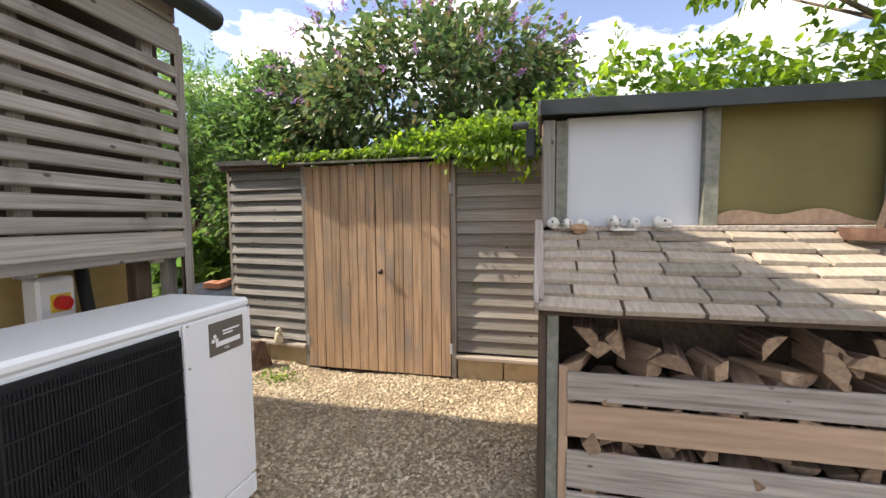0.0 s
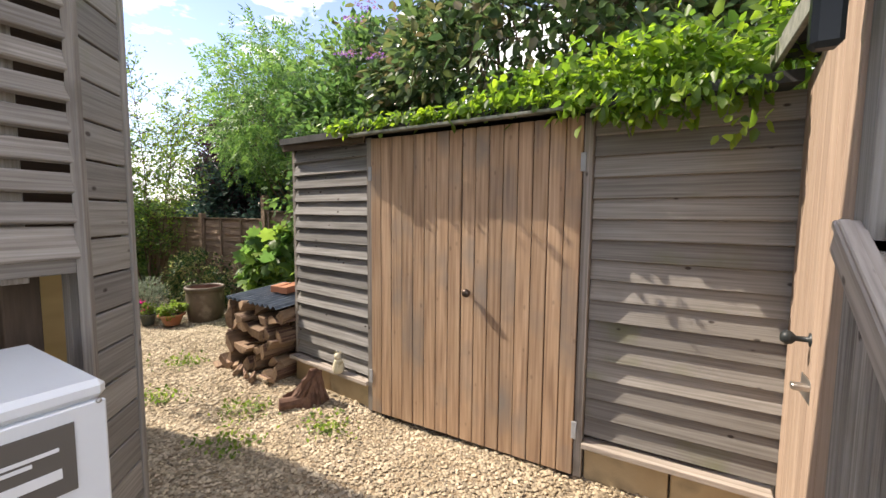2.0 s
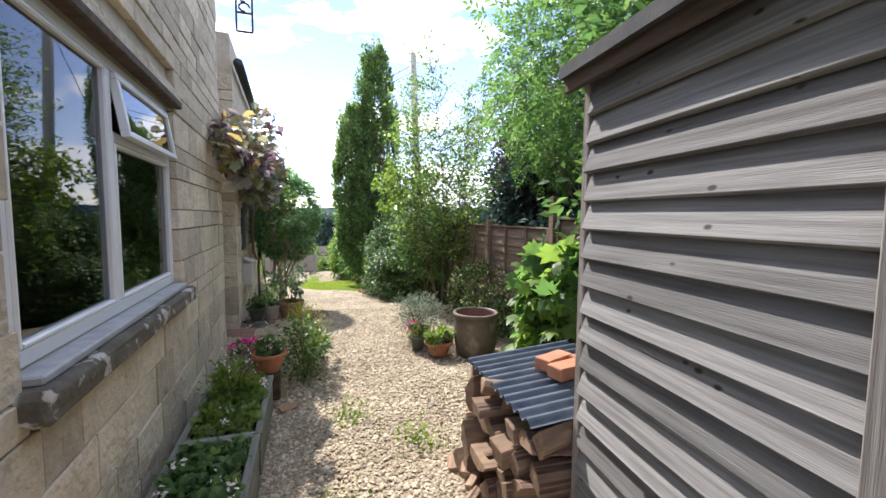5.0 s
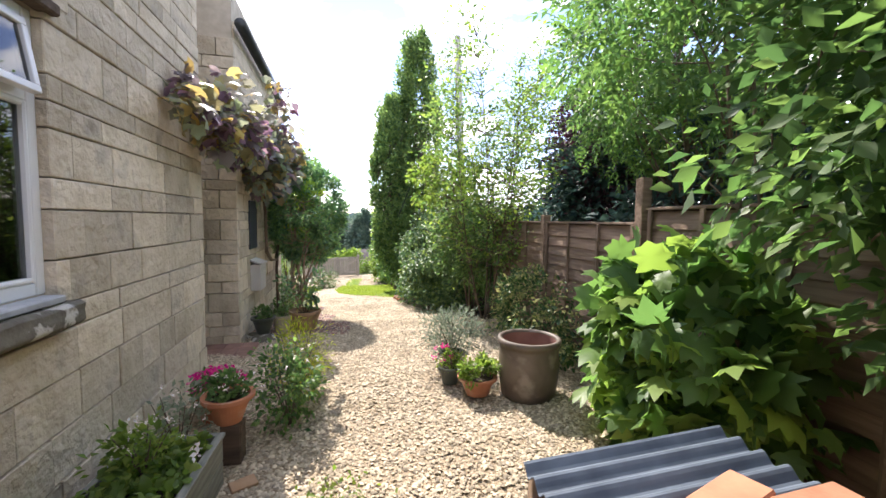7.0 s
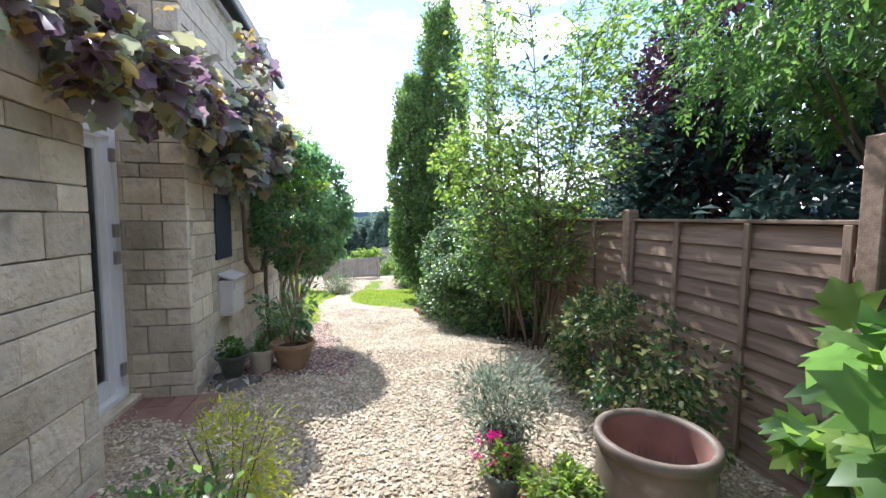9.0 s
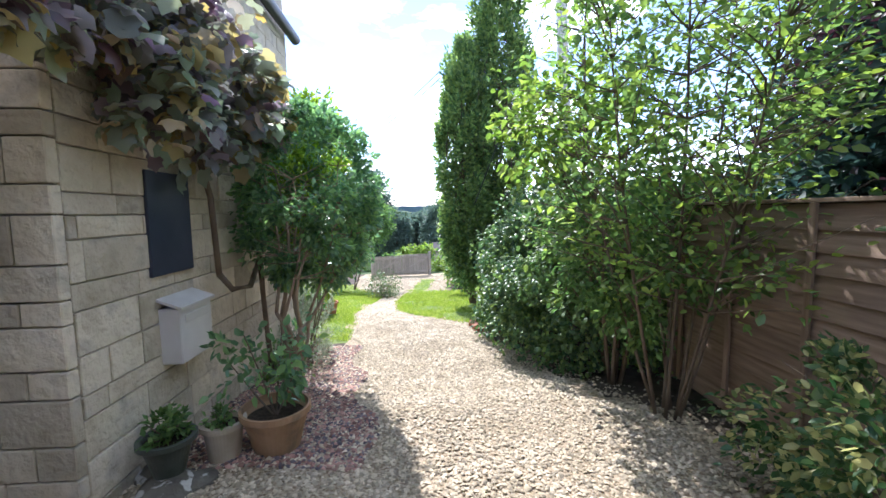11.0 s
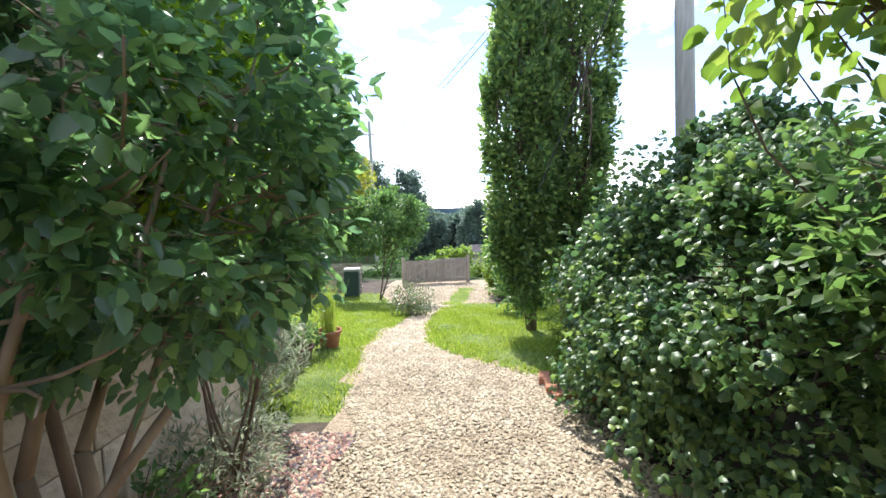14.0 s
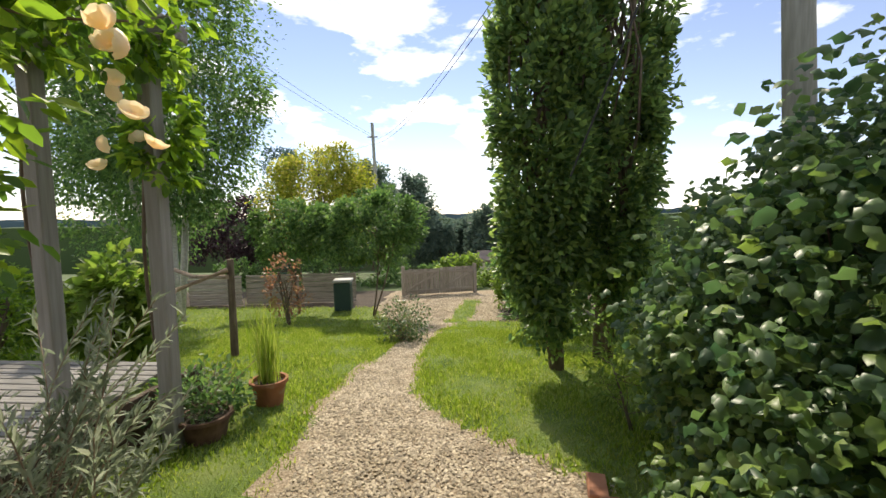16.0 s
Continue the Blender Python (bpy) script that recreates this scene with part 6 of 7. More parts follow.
leaves("crown", np.array(at_), np.array(out_), 0.054, L["slender"], "oval", sl_, 0.2, 0.7)
tree("dense_hedge", (5.6, 11.9, -0.4), (5.82, 11.75, 0.42), (1.5, 1.9, 1.25), 1.6, 64000, "hedge", 0.052,
     "large rounded dark green hazel hedge beside the path", "curled", 6, 0.03, "bark", 230, 0.2, 0.78, -0.95, category="hedge", limbs=30, clump_size=1.15, loose=1.1)
tree("hazel_branch", (5.3, 10.3, -0.2), (4.85, 10.15, 2.1), (0.7, 0.75, 0.42), 2.2, 1300, "light", 0.07,
     "overhanging hazel branch with large light green leaves", "round", 2, 0.02, "bark", 46, 0.5, 0.2, limbs=22, category="shrub")
tree("hazel_shoot", (5.4, 11.7, -0.4), (5.25, 11.7, 1.5), (0.36, 0.5, 0.38), 1.6, 2200, "hedge", 0.058,
     "tall leafy shoots standing above the rounded hedge", "curled", 4, 0.012, "bark", 30, 0.4, 0.2, limbs=14, category="shrub")
tree("hornbeam_understory", (5.25, 10.0, -0.25), (5.25, 9.9, 0.95), (0.65, 1.15, 0.75), 1.3, 6500, "mid", 0.06,
     "spreading green shrub between the tree and the hedge", "small", 5, 0.02, "bark", 90, 0.3, 0.5, -0.95, category="shrub", limbs=20)
for cx, cy, h, r, n in ((4.28, 15.1, 5.2, 0.56, 24000), (5.05, 15.6, 7.4, 0.68, 34000)):
    g = ground_z(cx, cy)
    tree("columnar_hornbeam", (cx + 0.1, cy + 0.3, g), (cx, cy, g + 0.35 + h / 2), (r, r, h / 2), h, n, "column", 0.085,
         "tall narrow columnar hornbeam with a dense dark green crown", "oval", 3, 0.06, "bark", 330, 0.2, 0.6, group="columnar trees", limbs=60, upright=2.4)
tree("ash_sapling", (5.75, 4.9, 0), (5.55, 5.3, 2.85), (0.9, 1.3, 0.8), 2.6, 1250, "ash", 0.25,
     "young ash tree with long feathered leaves leaning over the fence", "pinnate", 3, 0.024, "bark", 80, 0.4, 0.4, -0.7, limbs=24)
tree("ash_tree", (6.6, 6.6, 0), (6.3, 6.6, 3.2), (0.95, 1.3, 1.3), 5, 2400, "ash", 0.24,
     "leafy green ash tree behind the fence", "pinnate", 2, 0.045, "bark", 120, 0.35, 0.45, limbs=30)
tree("purple_plum", (7.6, 8.9, 0), (7.7, 9.0, 2.5), (1.3, 1.7, 1.5), 5, 18000, "plum", 0.09,
     "dark purple leaved plum tree behind the fence", "small", 2, 0.08, "bark", 130, 0.32, 0.5, limbs=30)
tree("evergreen_screen", (7.2, 7.6, 0), (7.2, 7.8, 1.5), (0.9, 3.6, 1.35), 3, 26000, "conifer", 0.12,
     "dark evergreen screen behind the fence", "small", 4, 0.05, "bark", 130, 0.4, 0.5, category="hedge", limbs=16)
tree("variegated_bush", (5.15, 7.35, 0), (5.22, 7.35, 0.40), (0.34, 1.0, 0.52), 0.7, 5200, "variegated", 0.045,
     "low variegated euonymus at the foot of the fence", "oval", 3, 0.012, "bark", 60, 0.4, 0.5, category="shrub", limbs=10)
tree("buddleia", (5.6, 1.9, 0), (5.5, 1.75, 3.1), (1.1, 1.9, 1.0), 3, 17000, "dark", 0.10,
     "tall buddleia with mauve flower spikes above the shed roof", "oval", 5, 0.045, "bark", 120, 0.4, 0.5, limbs=34)
tree("hedge_behind_shed", (6.9, 1.0, 0), (6.9, 1.0, 1.7), (1.0, 4.6, 1.7), 3, 24000, "dark", 0.13,
     "dark green hedge behind the shed", "small", 5, 0.05, "bark", 120, 0.4, 0.5, category="hedge", limbs=16)
tree("elder_bush", (5.6, 4.0, 0), (5.55, 3.9, 2.2), (0.95, 1.0, 1.5), 3, 17000, "mid", 0.085,
     "leafy green bush standing beyond the shed's end", "small", 4, 0.04, "bark", 100, 0.35, 0.45, limbs=26)
tree("overhanging_tree", (1.7, -4.0, 0), (2.9, -1.5, 3.25), (1.0, 0.9, 0.42), 3.2, 2200, "light", 0.075,
     "leafy branch of a tree hanging over the hut", "oval", 1, 0.09, "bark", 40, 0.4, 0.3, limbs=20)

# flower spikes of the buddleia
sp = thing("buddleia_flowers", 5.5, 1.75, 3.1, label="mauve and brown buddleia flower spikes", category="flowers")
pp, oo = [], []
for k in range(95):
    d = Vector((R.uniform(-1, 0.5), R.uniform(-1, 1), R.uniform(-0.3, 1))).normalized()
    c = Vector((d.x * 1.35, d.y * 2.15, d.z * 1.25))
    ax = (d + Vector((0, 0, R.uniform(-0.3, 0.8)))).normalized()
    ln = R.uniform(0.1, 0.2)
    for j in range(34):
        f = j / 34
        w = 0.022 * (1 - f) + 0.004
        pp.append(c + ax * ln * f + Vector((R.gauss(0, w), R.gauss(0, w), R.gauss(0, w))))
        oo.append(ax)
leaves("spike", np.array(pp), np.array(oo), 0.028, L["petal_purple"], "small", sp, 0, 0.8)

# creeper over the shed roof and the hut roof
cp = thing("virginia_creeper", 4.0, 0.8, 2.1, label="bright green creeper tumbling over the shed and hut roofs", category="climber")
def creeper(name, spots, n, w, out, size):
    p = np.repeat(np.array(spots), n, axis=0) + rng.normal(0, 1, (len(spots) * n, 3)) * np.array(w)
    tagged(leaves(name, p, np.tile(out, (len(p), 1)), size * 0.85, L["creeper"], "oval", cp, 0.35, 0.5), kind="stuff")


S_ = []
for k in range(210):
    y = 1.7 - 1.9 * R.random() ** 0.8
    x = R.uniform(-0.33, 1.0)
    S_.append((x, y - 0.8, 0.04 + max(0.0, 0.40 - 0.19 * max(0, y)) * R.random() ** 0.8 + (x + 0.3) * 0.12))
creeper("roof_mat", S_, 26, (0.07, 0.09, 0.04), (-0.5, 0.0, 0.1), 0.075)
S_ = []
for k in range(26):
    y = R.uniform(0.15, 1.05)
    S_.append((-0.34, y - 0.8, 0.02 - R.uniform(0, 0.24) * (1.25 - y)))
creeper("hanging_growth", S_, 14, (0.04, 0.05, 0.03), (-0.6, 0.0, -0.5), 0.085)
S_ = [(-0.3, R.uniform(0.9, 2.75) - 0.8, 0.04) for k in range(70)]
creeper("edge_growth", S_, 9, (0.03, 0.05, 0.022), (-0.6, 0.2, -0.2), 0.06)
S_ = [(R.uniform(-1.25, -0.2), R.uniform(-4.2, 0.0) - 0.8, 0.13 + R.uniform(0, 0.28)) for k in range(240)]
creeper("hut_roof_mat", S_, 24, (0.08, 0.1, 0.045), (-0.5, 0.0, 0.2), 0.075)
S_ = []
for k in range(14):
    x, y = R.uniform(-1.2, 0.2), R.uniform(-3.5, 0.5) - 0.8
    S_ += [(x, y, 0.38 + 0.035 * q) for q in range(6)]
creeper("upright_growth", S_, 5, (0.03, 0.03, 0.02), (-0.3, 0.0, 0.8), 0.06)

# ---- lower garden ----
post = thing("telegraph_pole", 5.98, 14.05, ground_z(6, 14), label="thick grey wooden telegraph pole behind the hedge", category="pole")
part("pole", tube([(0.22, 0, 0), (-0.08, 0, 6.8)], [0.12, 0.09], 16), M["pole_wood"], post, smooth=True)
pole2 = thing("far_telegraph_pole", -5.5, 46, ground_z(0, 46), label="distant wooden telegraph pole with cables", category="pole")
part("pole", tube([(0.3, 0, 0), (-0.1, 0, 13.2)], [0.17, 0.13], 10), M["pole_wood"], pole2)
part("crossarm", box(0.9, 0.1, 0.1, (-0.1, 0, 12.0), 0), M["pole_wood"], pole2)
for k, (a, b) in enumerate((((-5.6, 46, 8.6), (-4.5, -4, 8.5)), ((-5.7, 46, 8.5), (-5.0, -4, 8.2)), ((-5.4, 46, 8.2), (5.98, 14.05, 6.0)), ((-5.5, 46, 7.8), (5.98, 14.05, 5.8)),
                              ((5.98, 14.05, 5.9), (4.4, 14.4, 1.5)), ((-5.5, 46, 7.9), (-40, 60, 6)))):
    c = thing("cable", *a, label="thin black overhead cable between poles", category="cable", group="overhead cables")
    d = Vector(b) - Vector(a)
    part("wire", tube([d * (i / 14) - Vector((0, 0, 1.0 * math.sin(math.pi * i / 14) * (0.1 if k == 4 else 1))) for i in range(15)], 0.009, 5), M["cable"], c)

gate = thing("field_gate", 2.0, 25.95, ground_z(2, 25.95), math.degrees(math.atan2(0.9, 2.5)), "closed pair of weathered vertical board gates across the drive", "gate")
for s in (0, 1):
    x0 = -1.33 + s * 1.34
    for i in range(11):
        h = 1.02 + (0.03 if s else 0) + R.uniform(-0.01, 0.01)
        beam("gate_board", (x0 + 0.06 + i * 0.121, 0, 0.06), (x0 + 0.06 + i * 0.121, 0, h), 0.112, 0.02, "board_wood", gate, (0, -1, 0))
    for z in (0.2, 0.9):
        beam("gate_rail", (x0, -0.025, z), (x0 + 1.32, -0.025, z), 0.09, 0.03, "board_wood", gate, (0, -1, 0))
    beam("gate_brace", (x0 + 0.05, -0.03, 0.22), (x0 + 1.27, -0.03, 0.88), 0.08, 0.025, "board_wood", gate, (0, -1, 0))
for x in (-1.4, 1.42):
    beam("gate_post", (x, 0, 0), (x, 0, 1.15), 0.12, 0.12, "board_wood", gate, (0, -1, 0))

deck = thing("timber_deck", 0.2, 12.6, -0.06, 0, "raised deck of silvered timber boards", "deck")
for i in range(22):
    y = -1.05 + i * 0.103
    beam("deck_board", (-3.4, y, 0.0), (1.0 - 0.012 * i, y, 0.0), 0.086, 0.028, "deck", deck)
for x in (-3.2, -1.8, -0.4, 0.9):
    part("bearer", box(0.06, 2.3, 0.4, (x, 0.05, -0.22), 0.004), M["dark_wood"], deck)
for (x, y, zb) in ((1.36, 13.15, -0.5), (0.66, 13.0, -0.06), (-1.9, 13.2, -0.5)):
    pg = thing("pergola_post", x, y, zb, 0, "square weathered pergola post wound with a climber", "post", "pergola posts")
    part("post", box(0.105, 0.105, 2.35 - zb, (0, 0, (2.35 - zb) / 2), 0.008), M["post_wood"], pg)
    part("vine_stem", tube([(-0.09 + 0.02 * math.cos(k * 0.9), 0.03 * math.sin(k * 0.9), k * 0.3) for k in range(9)], 0.012, 7), M["bark"], pg, smooth=True)
pb = thing("pergola_beam", -0.2, 12.9, 2.35, 0, "weathered timber beams over the deck", "beam")
for y in (-0.9, 0.25):
    part("beam", box(3.6, 0.06, 0.15, (-0.05, y, 0.08), 0.006), M["slat_wood"], pb)
for x in (-1.6, -0.8, 0.0, 0.8, 1.55):
    part("rafter", box(0.05, 1.9, 0.12, (x, -0.3, 0.21), 0.006), M["slat_wood"], pb)
pc = thing("pergola_climber", 0.9, 12.7, 2.3, label="leafy climber and cream roses covering the pergola", category="climber")
a1, o1 = crown((0.3, -0.1, 0.1), (0.8, 0.95, 0.35), 3600, 60, 0.6, 0.4)
a2, o2 = crown((0.5, 0.45, -0.4), (0.2, 0.2, 0.6), 700, 20, 0.6, 0.4)
a3, o3 = crown((0.45, -0.95, -0.7), (0.35, 0.35, 1.1), 2600, 50, 0.6, 0.4)
leaves("foliage", np.concatenate([a1, a2, a3]), np.concatenate([o1, o2, o3]), 0.08, L["creeper"], "oval", pc, 0.3)
for c in ((0.62, 0.0, -0.35), (0.56, 0.03, -0.41), (0.5, 0.3, -0.62), (0.3, 0.2, -0.8), (0.4, 0.1, -0.68)):
    rose(pc, c, 0.05)

for x, y, h in ((0.04, 15.96, 1.42), (-1.9, 16.3, 1.25)):
    t = thing("rail_post", x, y, ground_z(x, y), 0, "rustic pole of a low garden rail", "post", "rustic rail posts")
    part("post", tube([(0, 0, 0), (0.01, 0, h)], [0.055, 0.045], 9), M["bark"], t)
t = thing("rustic_rail", 0.04, 15.9, 0.4, 0, "crooked branch used as a garden rail", "rail")
part("branch", tube([(0, 0, 0.1), (-0.4, -0.5, -0.1), (-0.15, -1.0, -0.25), (0.2, -1.25, -0.3)], [0.035, 0.03, 0.03, 0.02], 8), M["pale_bark"], t)
part("branch", tube([(0, 0, 0.0), (-0.9, 0.5, -0.05), (-1.6, 0.95, 0.02)], [0.035, 0.03, 0.03], 8), M["pale_bark"], t)

t = pot("terracotta_pot", 1.62, 14.0, 0.11, 0.15, 0.26, "terracotta", "terracotta pot of tall thin grass on the lawn", group="garden pots")
n = 170
a = rng.uniform(0, 6.28, n)
base_ = np.stack([rng.normal(0, 0.05, n), rng.normal(0, 0.05, n), np.full(n, 0.2)], -1)
reach = np.stack([np.cos(a), np.sin(a)], -1) * rng.uniform(0.05, 0.3, n)[:, None]
tip = np.concatenate([reach, rng.uniform(0.45, 0.9, n)[:, None]], 1)
side = np.stack([-np.sin(a), np.cos(a), np.zeros(n)], -1) * 0.0028
mid = base_ + tip * np.array((0.3, 0.3, 0.6))
v = np.stack([base_ - side, base_ + side, mid - side, mid + side, base_ + tip], 1).reshape(-1, 3)
f = (np.array([(0, 1, 3), (0, 3, 2), (2, 3, 4)])[None] + (np.arange(n) * 5)[:, None, None]).reshape(-1, 3)
from_arrays("grass_tuft", v, f, L["grass"], t)
t = pot("rusty_tub", 1.5, 13.3, 0.13, 0.17, 0.2, "rust", "rusty tub with a low cushion plant", group="garden pots")
foliage_tuft(t, (0, 0, 0.16), 0.14, 0.06, 300, "silver", 0.02)
for x, y, r, h, n, lf, lb in ((1.4, 11.95, 0.5, 0.7, 2600, "silver", "sprawling silvery olive bush beside the deck"), (0.95, 13.95, 0.3, 0.35, 900, "silver", "grey leaved lavender at the deck edge"),
                              (1.35, 13.5, 0.35, 0.5, 1300, "mid", "mixed herbs beside the deck"), (2.05, 10.9, 0.4, 0.45, 1700, "silver", "grey green plants by the wall foot"),
                              (2.2, 17.5, 0.45, 0.7, 1800, "dark", "round dark bush beside the drive"), (2.0, 10.4, 0.3, 0.35, 700, "mid", "low herbs at the wall foot")):
    t = thing("garden_bush", x, y, ground_z(x, y), label=lb, category="shrub")
    foliage_tuft(t, (0, 0, 0), r, h, n, lf, 0.055 if lf == "silver" else 0.05, "narrow" if lf == "silver" else "small", clumps=50)
    bm = bmesh.new()
    for k in range(14):
        an = R.uniform(0, 6.28)
        stem(bm, (0, 0, 0), (math.cos(an) * r * 1.1, math.sin(an) * r * 1.1, h * R.uniform(0.4, 1.0)), 0.008, 0.003, 0.15)
    part("branch", bm, M["pale_bark"], t)
ol = thing("olive_branches", 1.62, 12.0, ground_z(1.62, 12.0), label="long pale twigs with narrow silver leaves beside the deck", category="shrub")
bm = bmesh.new()
at_, out_ = [], []
for k in range(34):
    an = R.uniform(-1.3, 2.4)
    ln = R.uniform(0.4, 1.0)
    pts = stem(bm, (0, 0, 0.02), (math.cos(an) * ln * 0.75, math.sin(an) * ln * 0.8, R.uniform(0.2, 1.3)), 0.005, 0.002, 0.16)
    for p, q in zip(pts[2:], pts[3:]):
        for s in range(20):
            c = Vector(p).lerp(Vector(q), s / 20)
            at_.append(tuple(c))
            out_.append((Vector(q) - Vector(p)).normalized())
part("twigs", bm, M["pale_bark"], ol)
leaves("foliage", np.array(at_), np.array(out_), 0.075, L["silver"], "narrow", ol, 0.0, 0.55)
for i in range(4):
    x, y, rz = ((4.2, 12.78, 80), (4.22, 12.55, 85), (4.3, 12.34, 20), (4.53, 12.26, 5))[i]
    b_ = thing("edging_brick", x, y, ground_z(x, y) + 0.035, rz, "orange red brick edging the hedge bed", "brick", "edging bricks")
    part("brick", box(0.215, 0.105, 0.07, (0, 0, 0), 0.006), M["brick"], b_)
tree("low_fern", (4.7, 13.6, -0.5), (4.7, 13.7, -0.15), (0.35, 0.4, 0.35), 0.5, 1100, "light", 0.07, "pale green fern at the edge of the hedge", "narrow", 2, 0.01, "bark", 30, 0.5, 0.4, category="fern", limbs=8)

bin_ = thing("wheeled_bin", -0.6, 22.5, ground_z(0, 22.5), 10, "dark green wheeled bin near the wattle fence", "bin")
part("body", box(0.5, 0.5, 0.85, (0, 0, 0.45), 0.03), M["bin_green"], bin_)
part("lid", box(0.56, 0.56, 0.08, (0, 0, 0.93), 0.03), M["grey_plastic"], bin_)
for k in range(9):
    x = -1.6 - 1.9 * k
    f = thing("wattle_hurdle", x, 24.0 - 0.25 * k, ground_z(0, 24), 3, "woven brown wattle hurdle at the foot of the lawn", "fence", "wattle hurdles")
    for i in range(11):
        beam("weaver", (-0.92, 0.02 * (-1) ** i, 0.08 + i * 0.09), (0.92, 0.02 * (-1) ** i, 0.09 + i * 0.09), 0.08, 0.025, "board_wood", f, (0, -1, 0))

BG = [("apple_tree", (0.6, 21.5), 1.9, (1.5, 1.3, 0.95), 7000, "mid", 0.10, "spreading apple tree beside the drive", 2),
      ("apple_tree", (-1.8, 22.0), 1.8, (1.3, 1.2, 0.9), 5000, "mid", 0.10, "spreading apple tree above the lawn", 2),
      ("copper_shrub", (-0.9, 19.5), 0.9, (0.45, 0.45, 0.75), 420, "copper", 0.07, "small coppery shrub on the lawn", 3),
      ("birch_tree", (-4.2, 20.3), 5.6, (2.2, 2.2, 4.0), 26000, "mid", 0.095, "white stemmed birch tree with hanging twigs", 3),
      ("birch_tree", (-9.5, 25), 4.3, (2.6, 2.6, 3.4), 9000, "mid", 0.12, "birch tree at the edge of the garden", 2),
      ("willow_tree", (-5.2, 33), 4.0, (3.0, 2.6, 3.0), 8000, "yellowish", 0.17, "yellow green willow beyond the fence", 2),
      ("copper_beech", (-12.5, 36), 2.4, (3.0, 2.5, 2.3), 6000, "plum", 0.17, "dark red copper beech beyond the fence", 1),
      ("dark_yew", (-9.0, 38), 4.6, (3.2, 2.6, 4.8), 6000, "conifer", 0.17, "dark evergreen tree beyond the fence", 1),
      ("roadside_bush", (5.2, 22.5), 1.0, (1.1, 2.8, 1.3), 6500, "light", 0.10, "light green bush beside the gate", 4),
      ("roadside_bush", (4.6, 18.6), 1.1, (0.7, 0.9, 1.2), 3500, "mid", 0.08, "green bush behind the columnar trees", 4),
      ("boundary_bush", (7.6, 17.5), 0.7, (1.6, 4.0, 1.3), 7000, "mid", 0.11, "mixed boundary hedge beyond the pole", 4),
      ("boundary_bush", (7.2, 12.5), 0.7, (0.9, 2.4, 1.4), 5000, "dark", 0.09, "mixed boundary hedge behind the rounded hedge", 4),
      ("lane_hedge", (6.5, 29), 0.8, (5.0, 1.2, 1.3), 8000, "light", 0.13, "green hedge across the lane", 4),
      ("lane_hedge", (-4, 30), 0.6, (6.0, 1.2, 1.1), 8000, "mid", 0.13, "green hedge behind the wattle fence", 4),
      ("grapevine", (-0.4, 14.6), 0.9, (0.55, 0.45, 0.5), 1100, "light", 0.12, "bright green vine on the rustic rail", 3),
      ("terrace_shrub", (-2.2, 14.6), 0.6, (0.9, 0.7, 0.7), 3000, "creeper", 0.07, "dense green shrub beyond the deck", 4),
      ("terrace_shrub", (-4.5, 15.5), 0.7, (1.3, 1.0, 0.9), 3500, "mid", 0.08, "dense mixed shrub beyond the deck", 4)]
for nm, (x, y), h, r, n, lf, sz, lb, st in BG:
    g = ground_z(x, y)
    tree(nm, (x, y, g), (x, y, g + h + (0.0 if "tree" not in nm and "beech" not in nm else 0.6)), r, h, int(n * 1.8), lf, sz * 1.1, lb, "small", st, 0.03 if r[2] < 1.6 else 0.1,
         "birch_bark" if "birch" in nm else "bark", max(40, n // 90), 0.3, 0.5, -0.95, category="tree" if r[2] > 1.6 else "shrub", limbs=18)
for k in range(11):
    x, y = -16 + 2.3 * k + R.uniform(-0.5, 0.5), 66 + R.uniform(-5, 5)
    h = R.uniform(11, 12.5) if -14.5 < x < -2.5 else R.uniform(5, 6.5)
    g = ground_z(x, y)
    tree("distant_poplar", (x, y, g), (x, y, g + 0.5 + h * 0.62), (2.1, 2.1, h * 0.58), h, 6500, "poplar", 0.42, "distant poplar in the valley, its leaf colour paled by haze", "small", 1, 0.15, "bark", 70, 0.4, 0.5,
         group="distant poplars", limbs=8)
# far woods and hills as one backdrop each; hill and ridge carry haze in their colour
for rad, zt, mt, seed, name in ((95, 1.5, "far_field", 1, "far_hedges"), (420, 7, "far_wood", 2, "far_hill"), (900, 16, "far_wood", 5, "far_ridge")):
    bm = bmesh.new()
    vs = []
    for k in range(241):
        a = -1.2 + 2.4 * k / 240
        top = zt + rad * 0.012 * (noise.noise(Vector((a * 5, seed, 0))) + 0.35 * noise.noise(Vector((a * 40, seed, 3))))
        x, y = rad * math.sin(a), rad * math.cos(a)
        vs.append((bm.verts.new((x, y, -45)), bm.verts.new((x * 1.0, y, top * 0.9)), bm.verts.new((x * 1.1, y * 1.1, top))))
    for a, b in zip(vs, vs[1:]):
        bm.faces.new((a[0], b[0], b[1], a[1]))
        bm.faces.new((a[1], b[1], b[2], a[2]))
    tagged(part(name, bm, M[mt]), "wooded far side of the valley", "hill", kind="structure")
fh = thing("far_house", 6.0, 58, -4.6, 0, "low house with a tiled roof beyond the gate", "house")
part("wall", box(5, 3, 2.0, (0, 0, 0.0), 0), M["stone"], fh)
bm = bmesh.new()
slab(bm, [(-2.8, -1.8, 1.0), (2.8, -1.8, 1.0), (2.8, 0, 2.0), (-2.8, 0, 2.0)], 0.1)
part("roof", bm, M["far_roof"], fh)

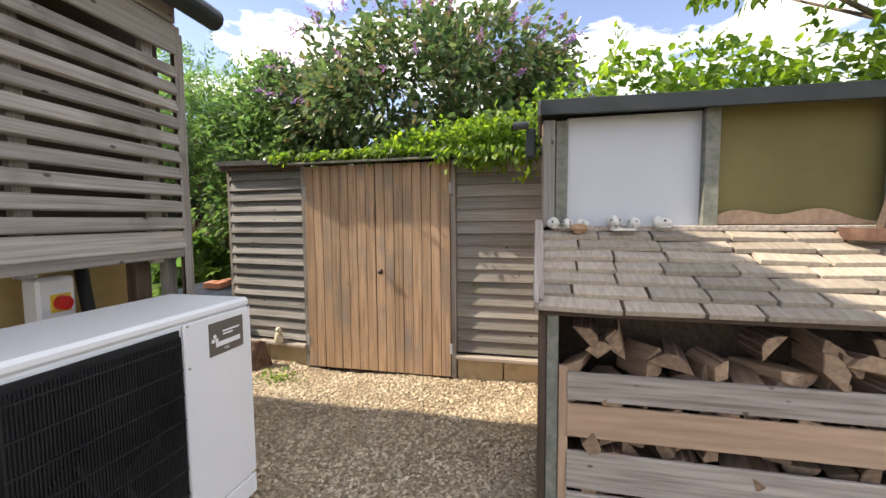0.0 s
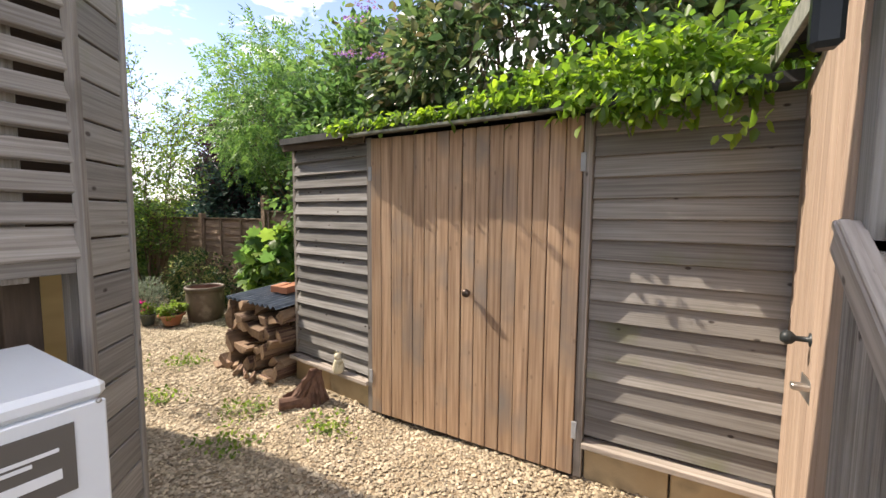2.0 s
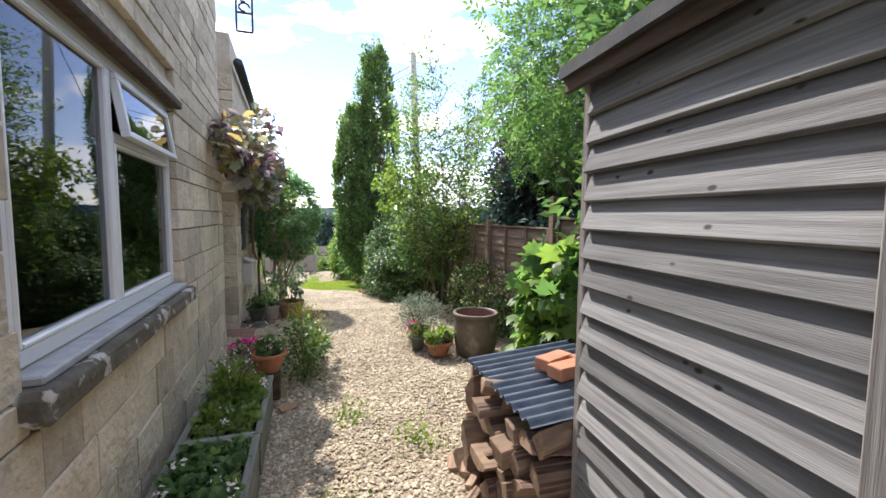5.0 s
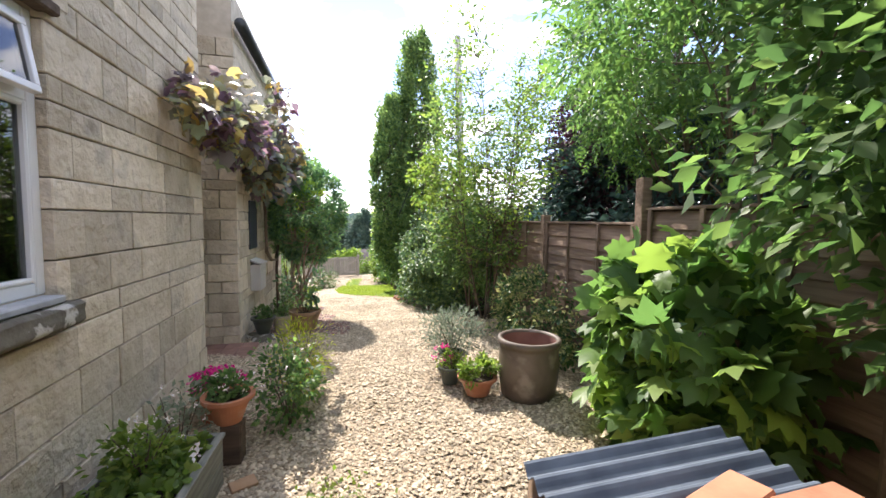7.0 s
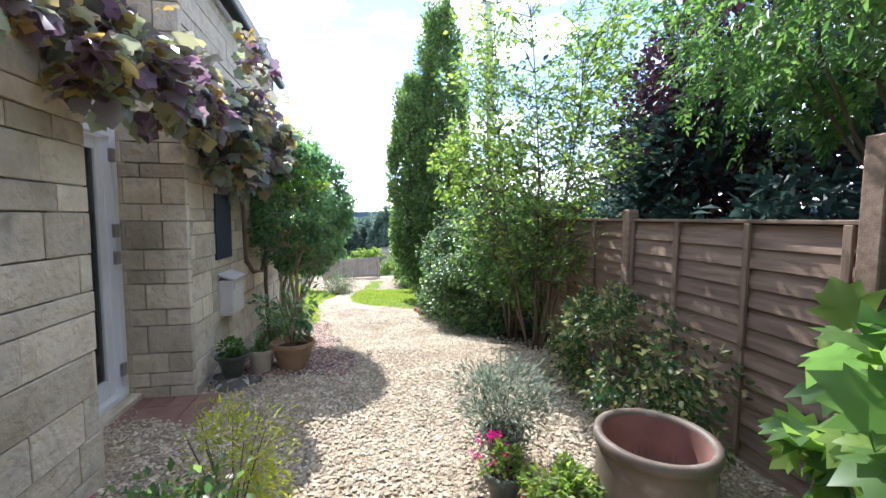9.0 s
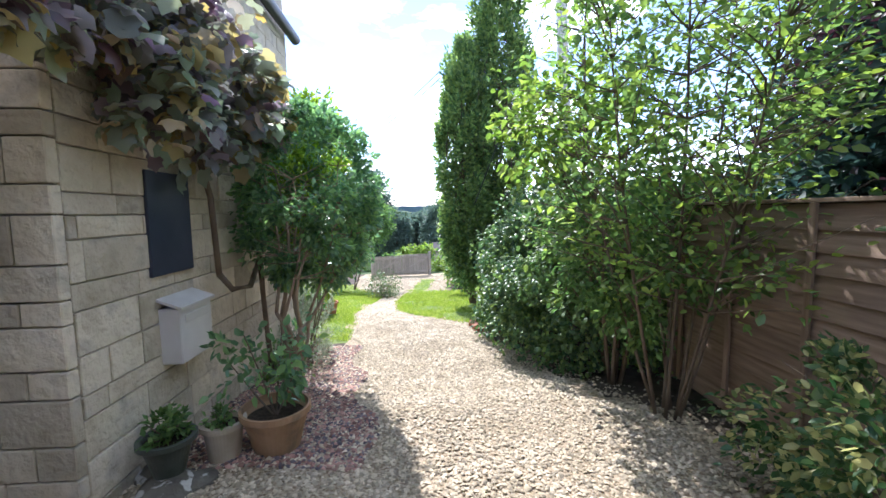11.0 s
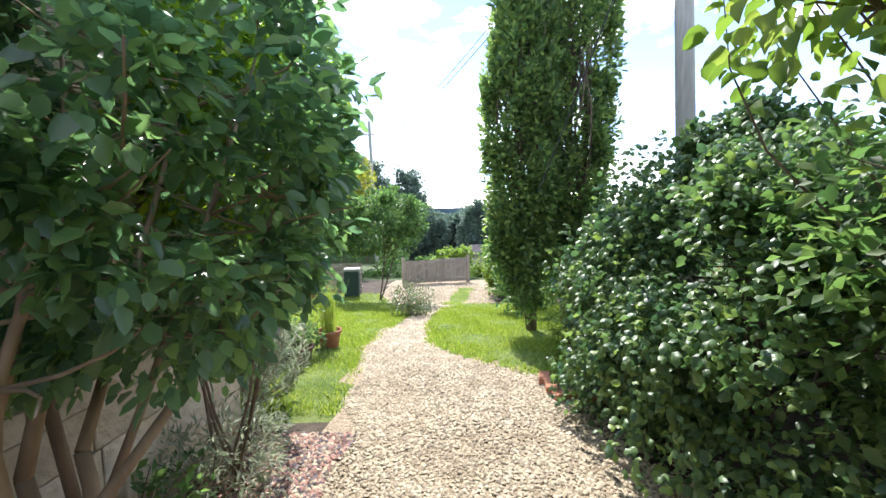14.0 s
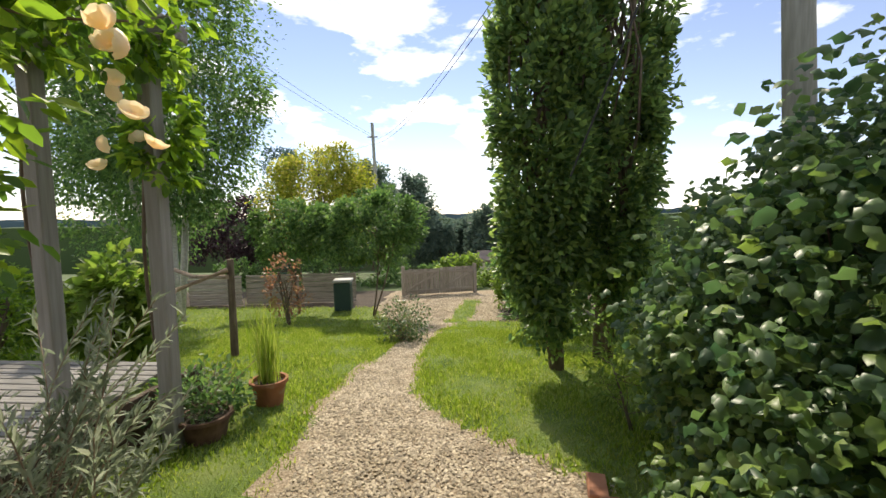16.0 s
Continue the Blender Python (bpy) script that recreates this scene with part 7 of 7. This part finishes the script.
# ---- climbing rose at the house corner ----
cr_ = thing("climbing_rose", 2.22, 10.98, ground_z(0, 11), label="tall leafy climbing rose with cream flowers", category="climber")
bm = bmesh.new()
for k in range(6):
    stem(bm, (R.uniform(-0.14, -0.02), R.uniform(-0.2, 0.05), 0), (R.uniform(-0.3, 0.35), R.uniform(-0.35, 0.45), R.uniform(1.6, 2.4)), 0.009, 0.004, 0.12)
stem(bm, (0.1, 0.2, 2.0), (0.45, 0.55, 2.0), 0.006, 0.003, 0.2)
tagged(part("stem_cluster", bm, M["bark"], cr_), kind="stuff")
a, o = crown((0, -0.05, 2.1), (0.42, 0.42, 0.95), 6800, 90, 0.42, 0.5)
leaves("foliage", a, o, 0.06, L["rose"], "oval", cr_)
a, o = crown((0.1, 0.35, 2.35), (0.4, 0.5, 0.25), 700, 20, 0.6, 0.4)
leaves("top_foliage", a, o, 0.07, L["rose"], "oval", cr_)
for c in ((0.43, 0.50, 1.97), (0.47, 0.52, 1.92), (0.40, 0.55, 1.94), (0.38, 0.62, 1.78), (0.33, 0.75, 1.72)):
    rose(cr_, c, 0.034)

# ---- small clutter ----
for k, (x, y) in enumerate(((3.3, 3.3), (3.05, 4.1), (3.45, 2.6), (3.6, 4.75), (3.2, 5.2), (2.95, 3.0))):
    t = thing("weed_tuft", x, y, 0.0, label="small green weed growing through the gravel", category="plant", group="weeds in the gravel")
    n = 130
    a = np.stack([rng.normal(0, 0.09, n), rng.normal(0, 0.11, n), rng.uniform(0.0, 0.05, n)], -1)
    leaves("leaves", a, np.tile((0, 0, 0.5), (n, 1)), 0.035, L["light"], "small", t, 0, 0.8)

# ---- stone blocks of the house wall ----
bl = new("block_facing")
bl.parent = wall
wall_blocks(wall, -1.55, END, 0.0, 3.9, window_skip, lambda u, z, d: pose(-0.02 + d, u, z), 300)
bpy.data.objects.remove(bl)
wing = new("wall_wing")
wing.parent = house
tagged(wing, "limestone wall of the house wing")
wall_blocks(wing, RY + 0.02, RY + 3.3, -0.5, 3.4, lambda a, b, c, d: [(a, b)], lambda u, z, d: pose(-0.02 + d, u, z), 170)
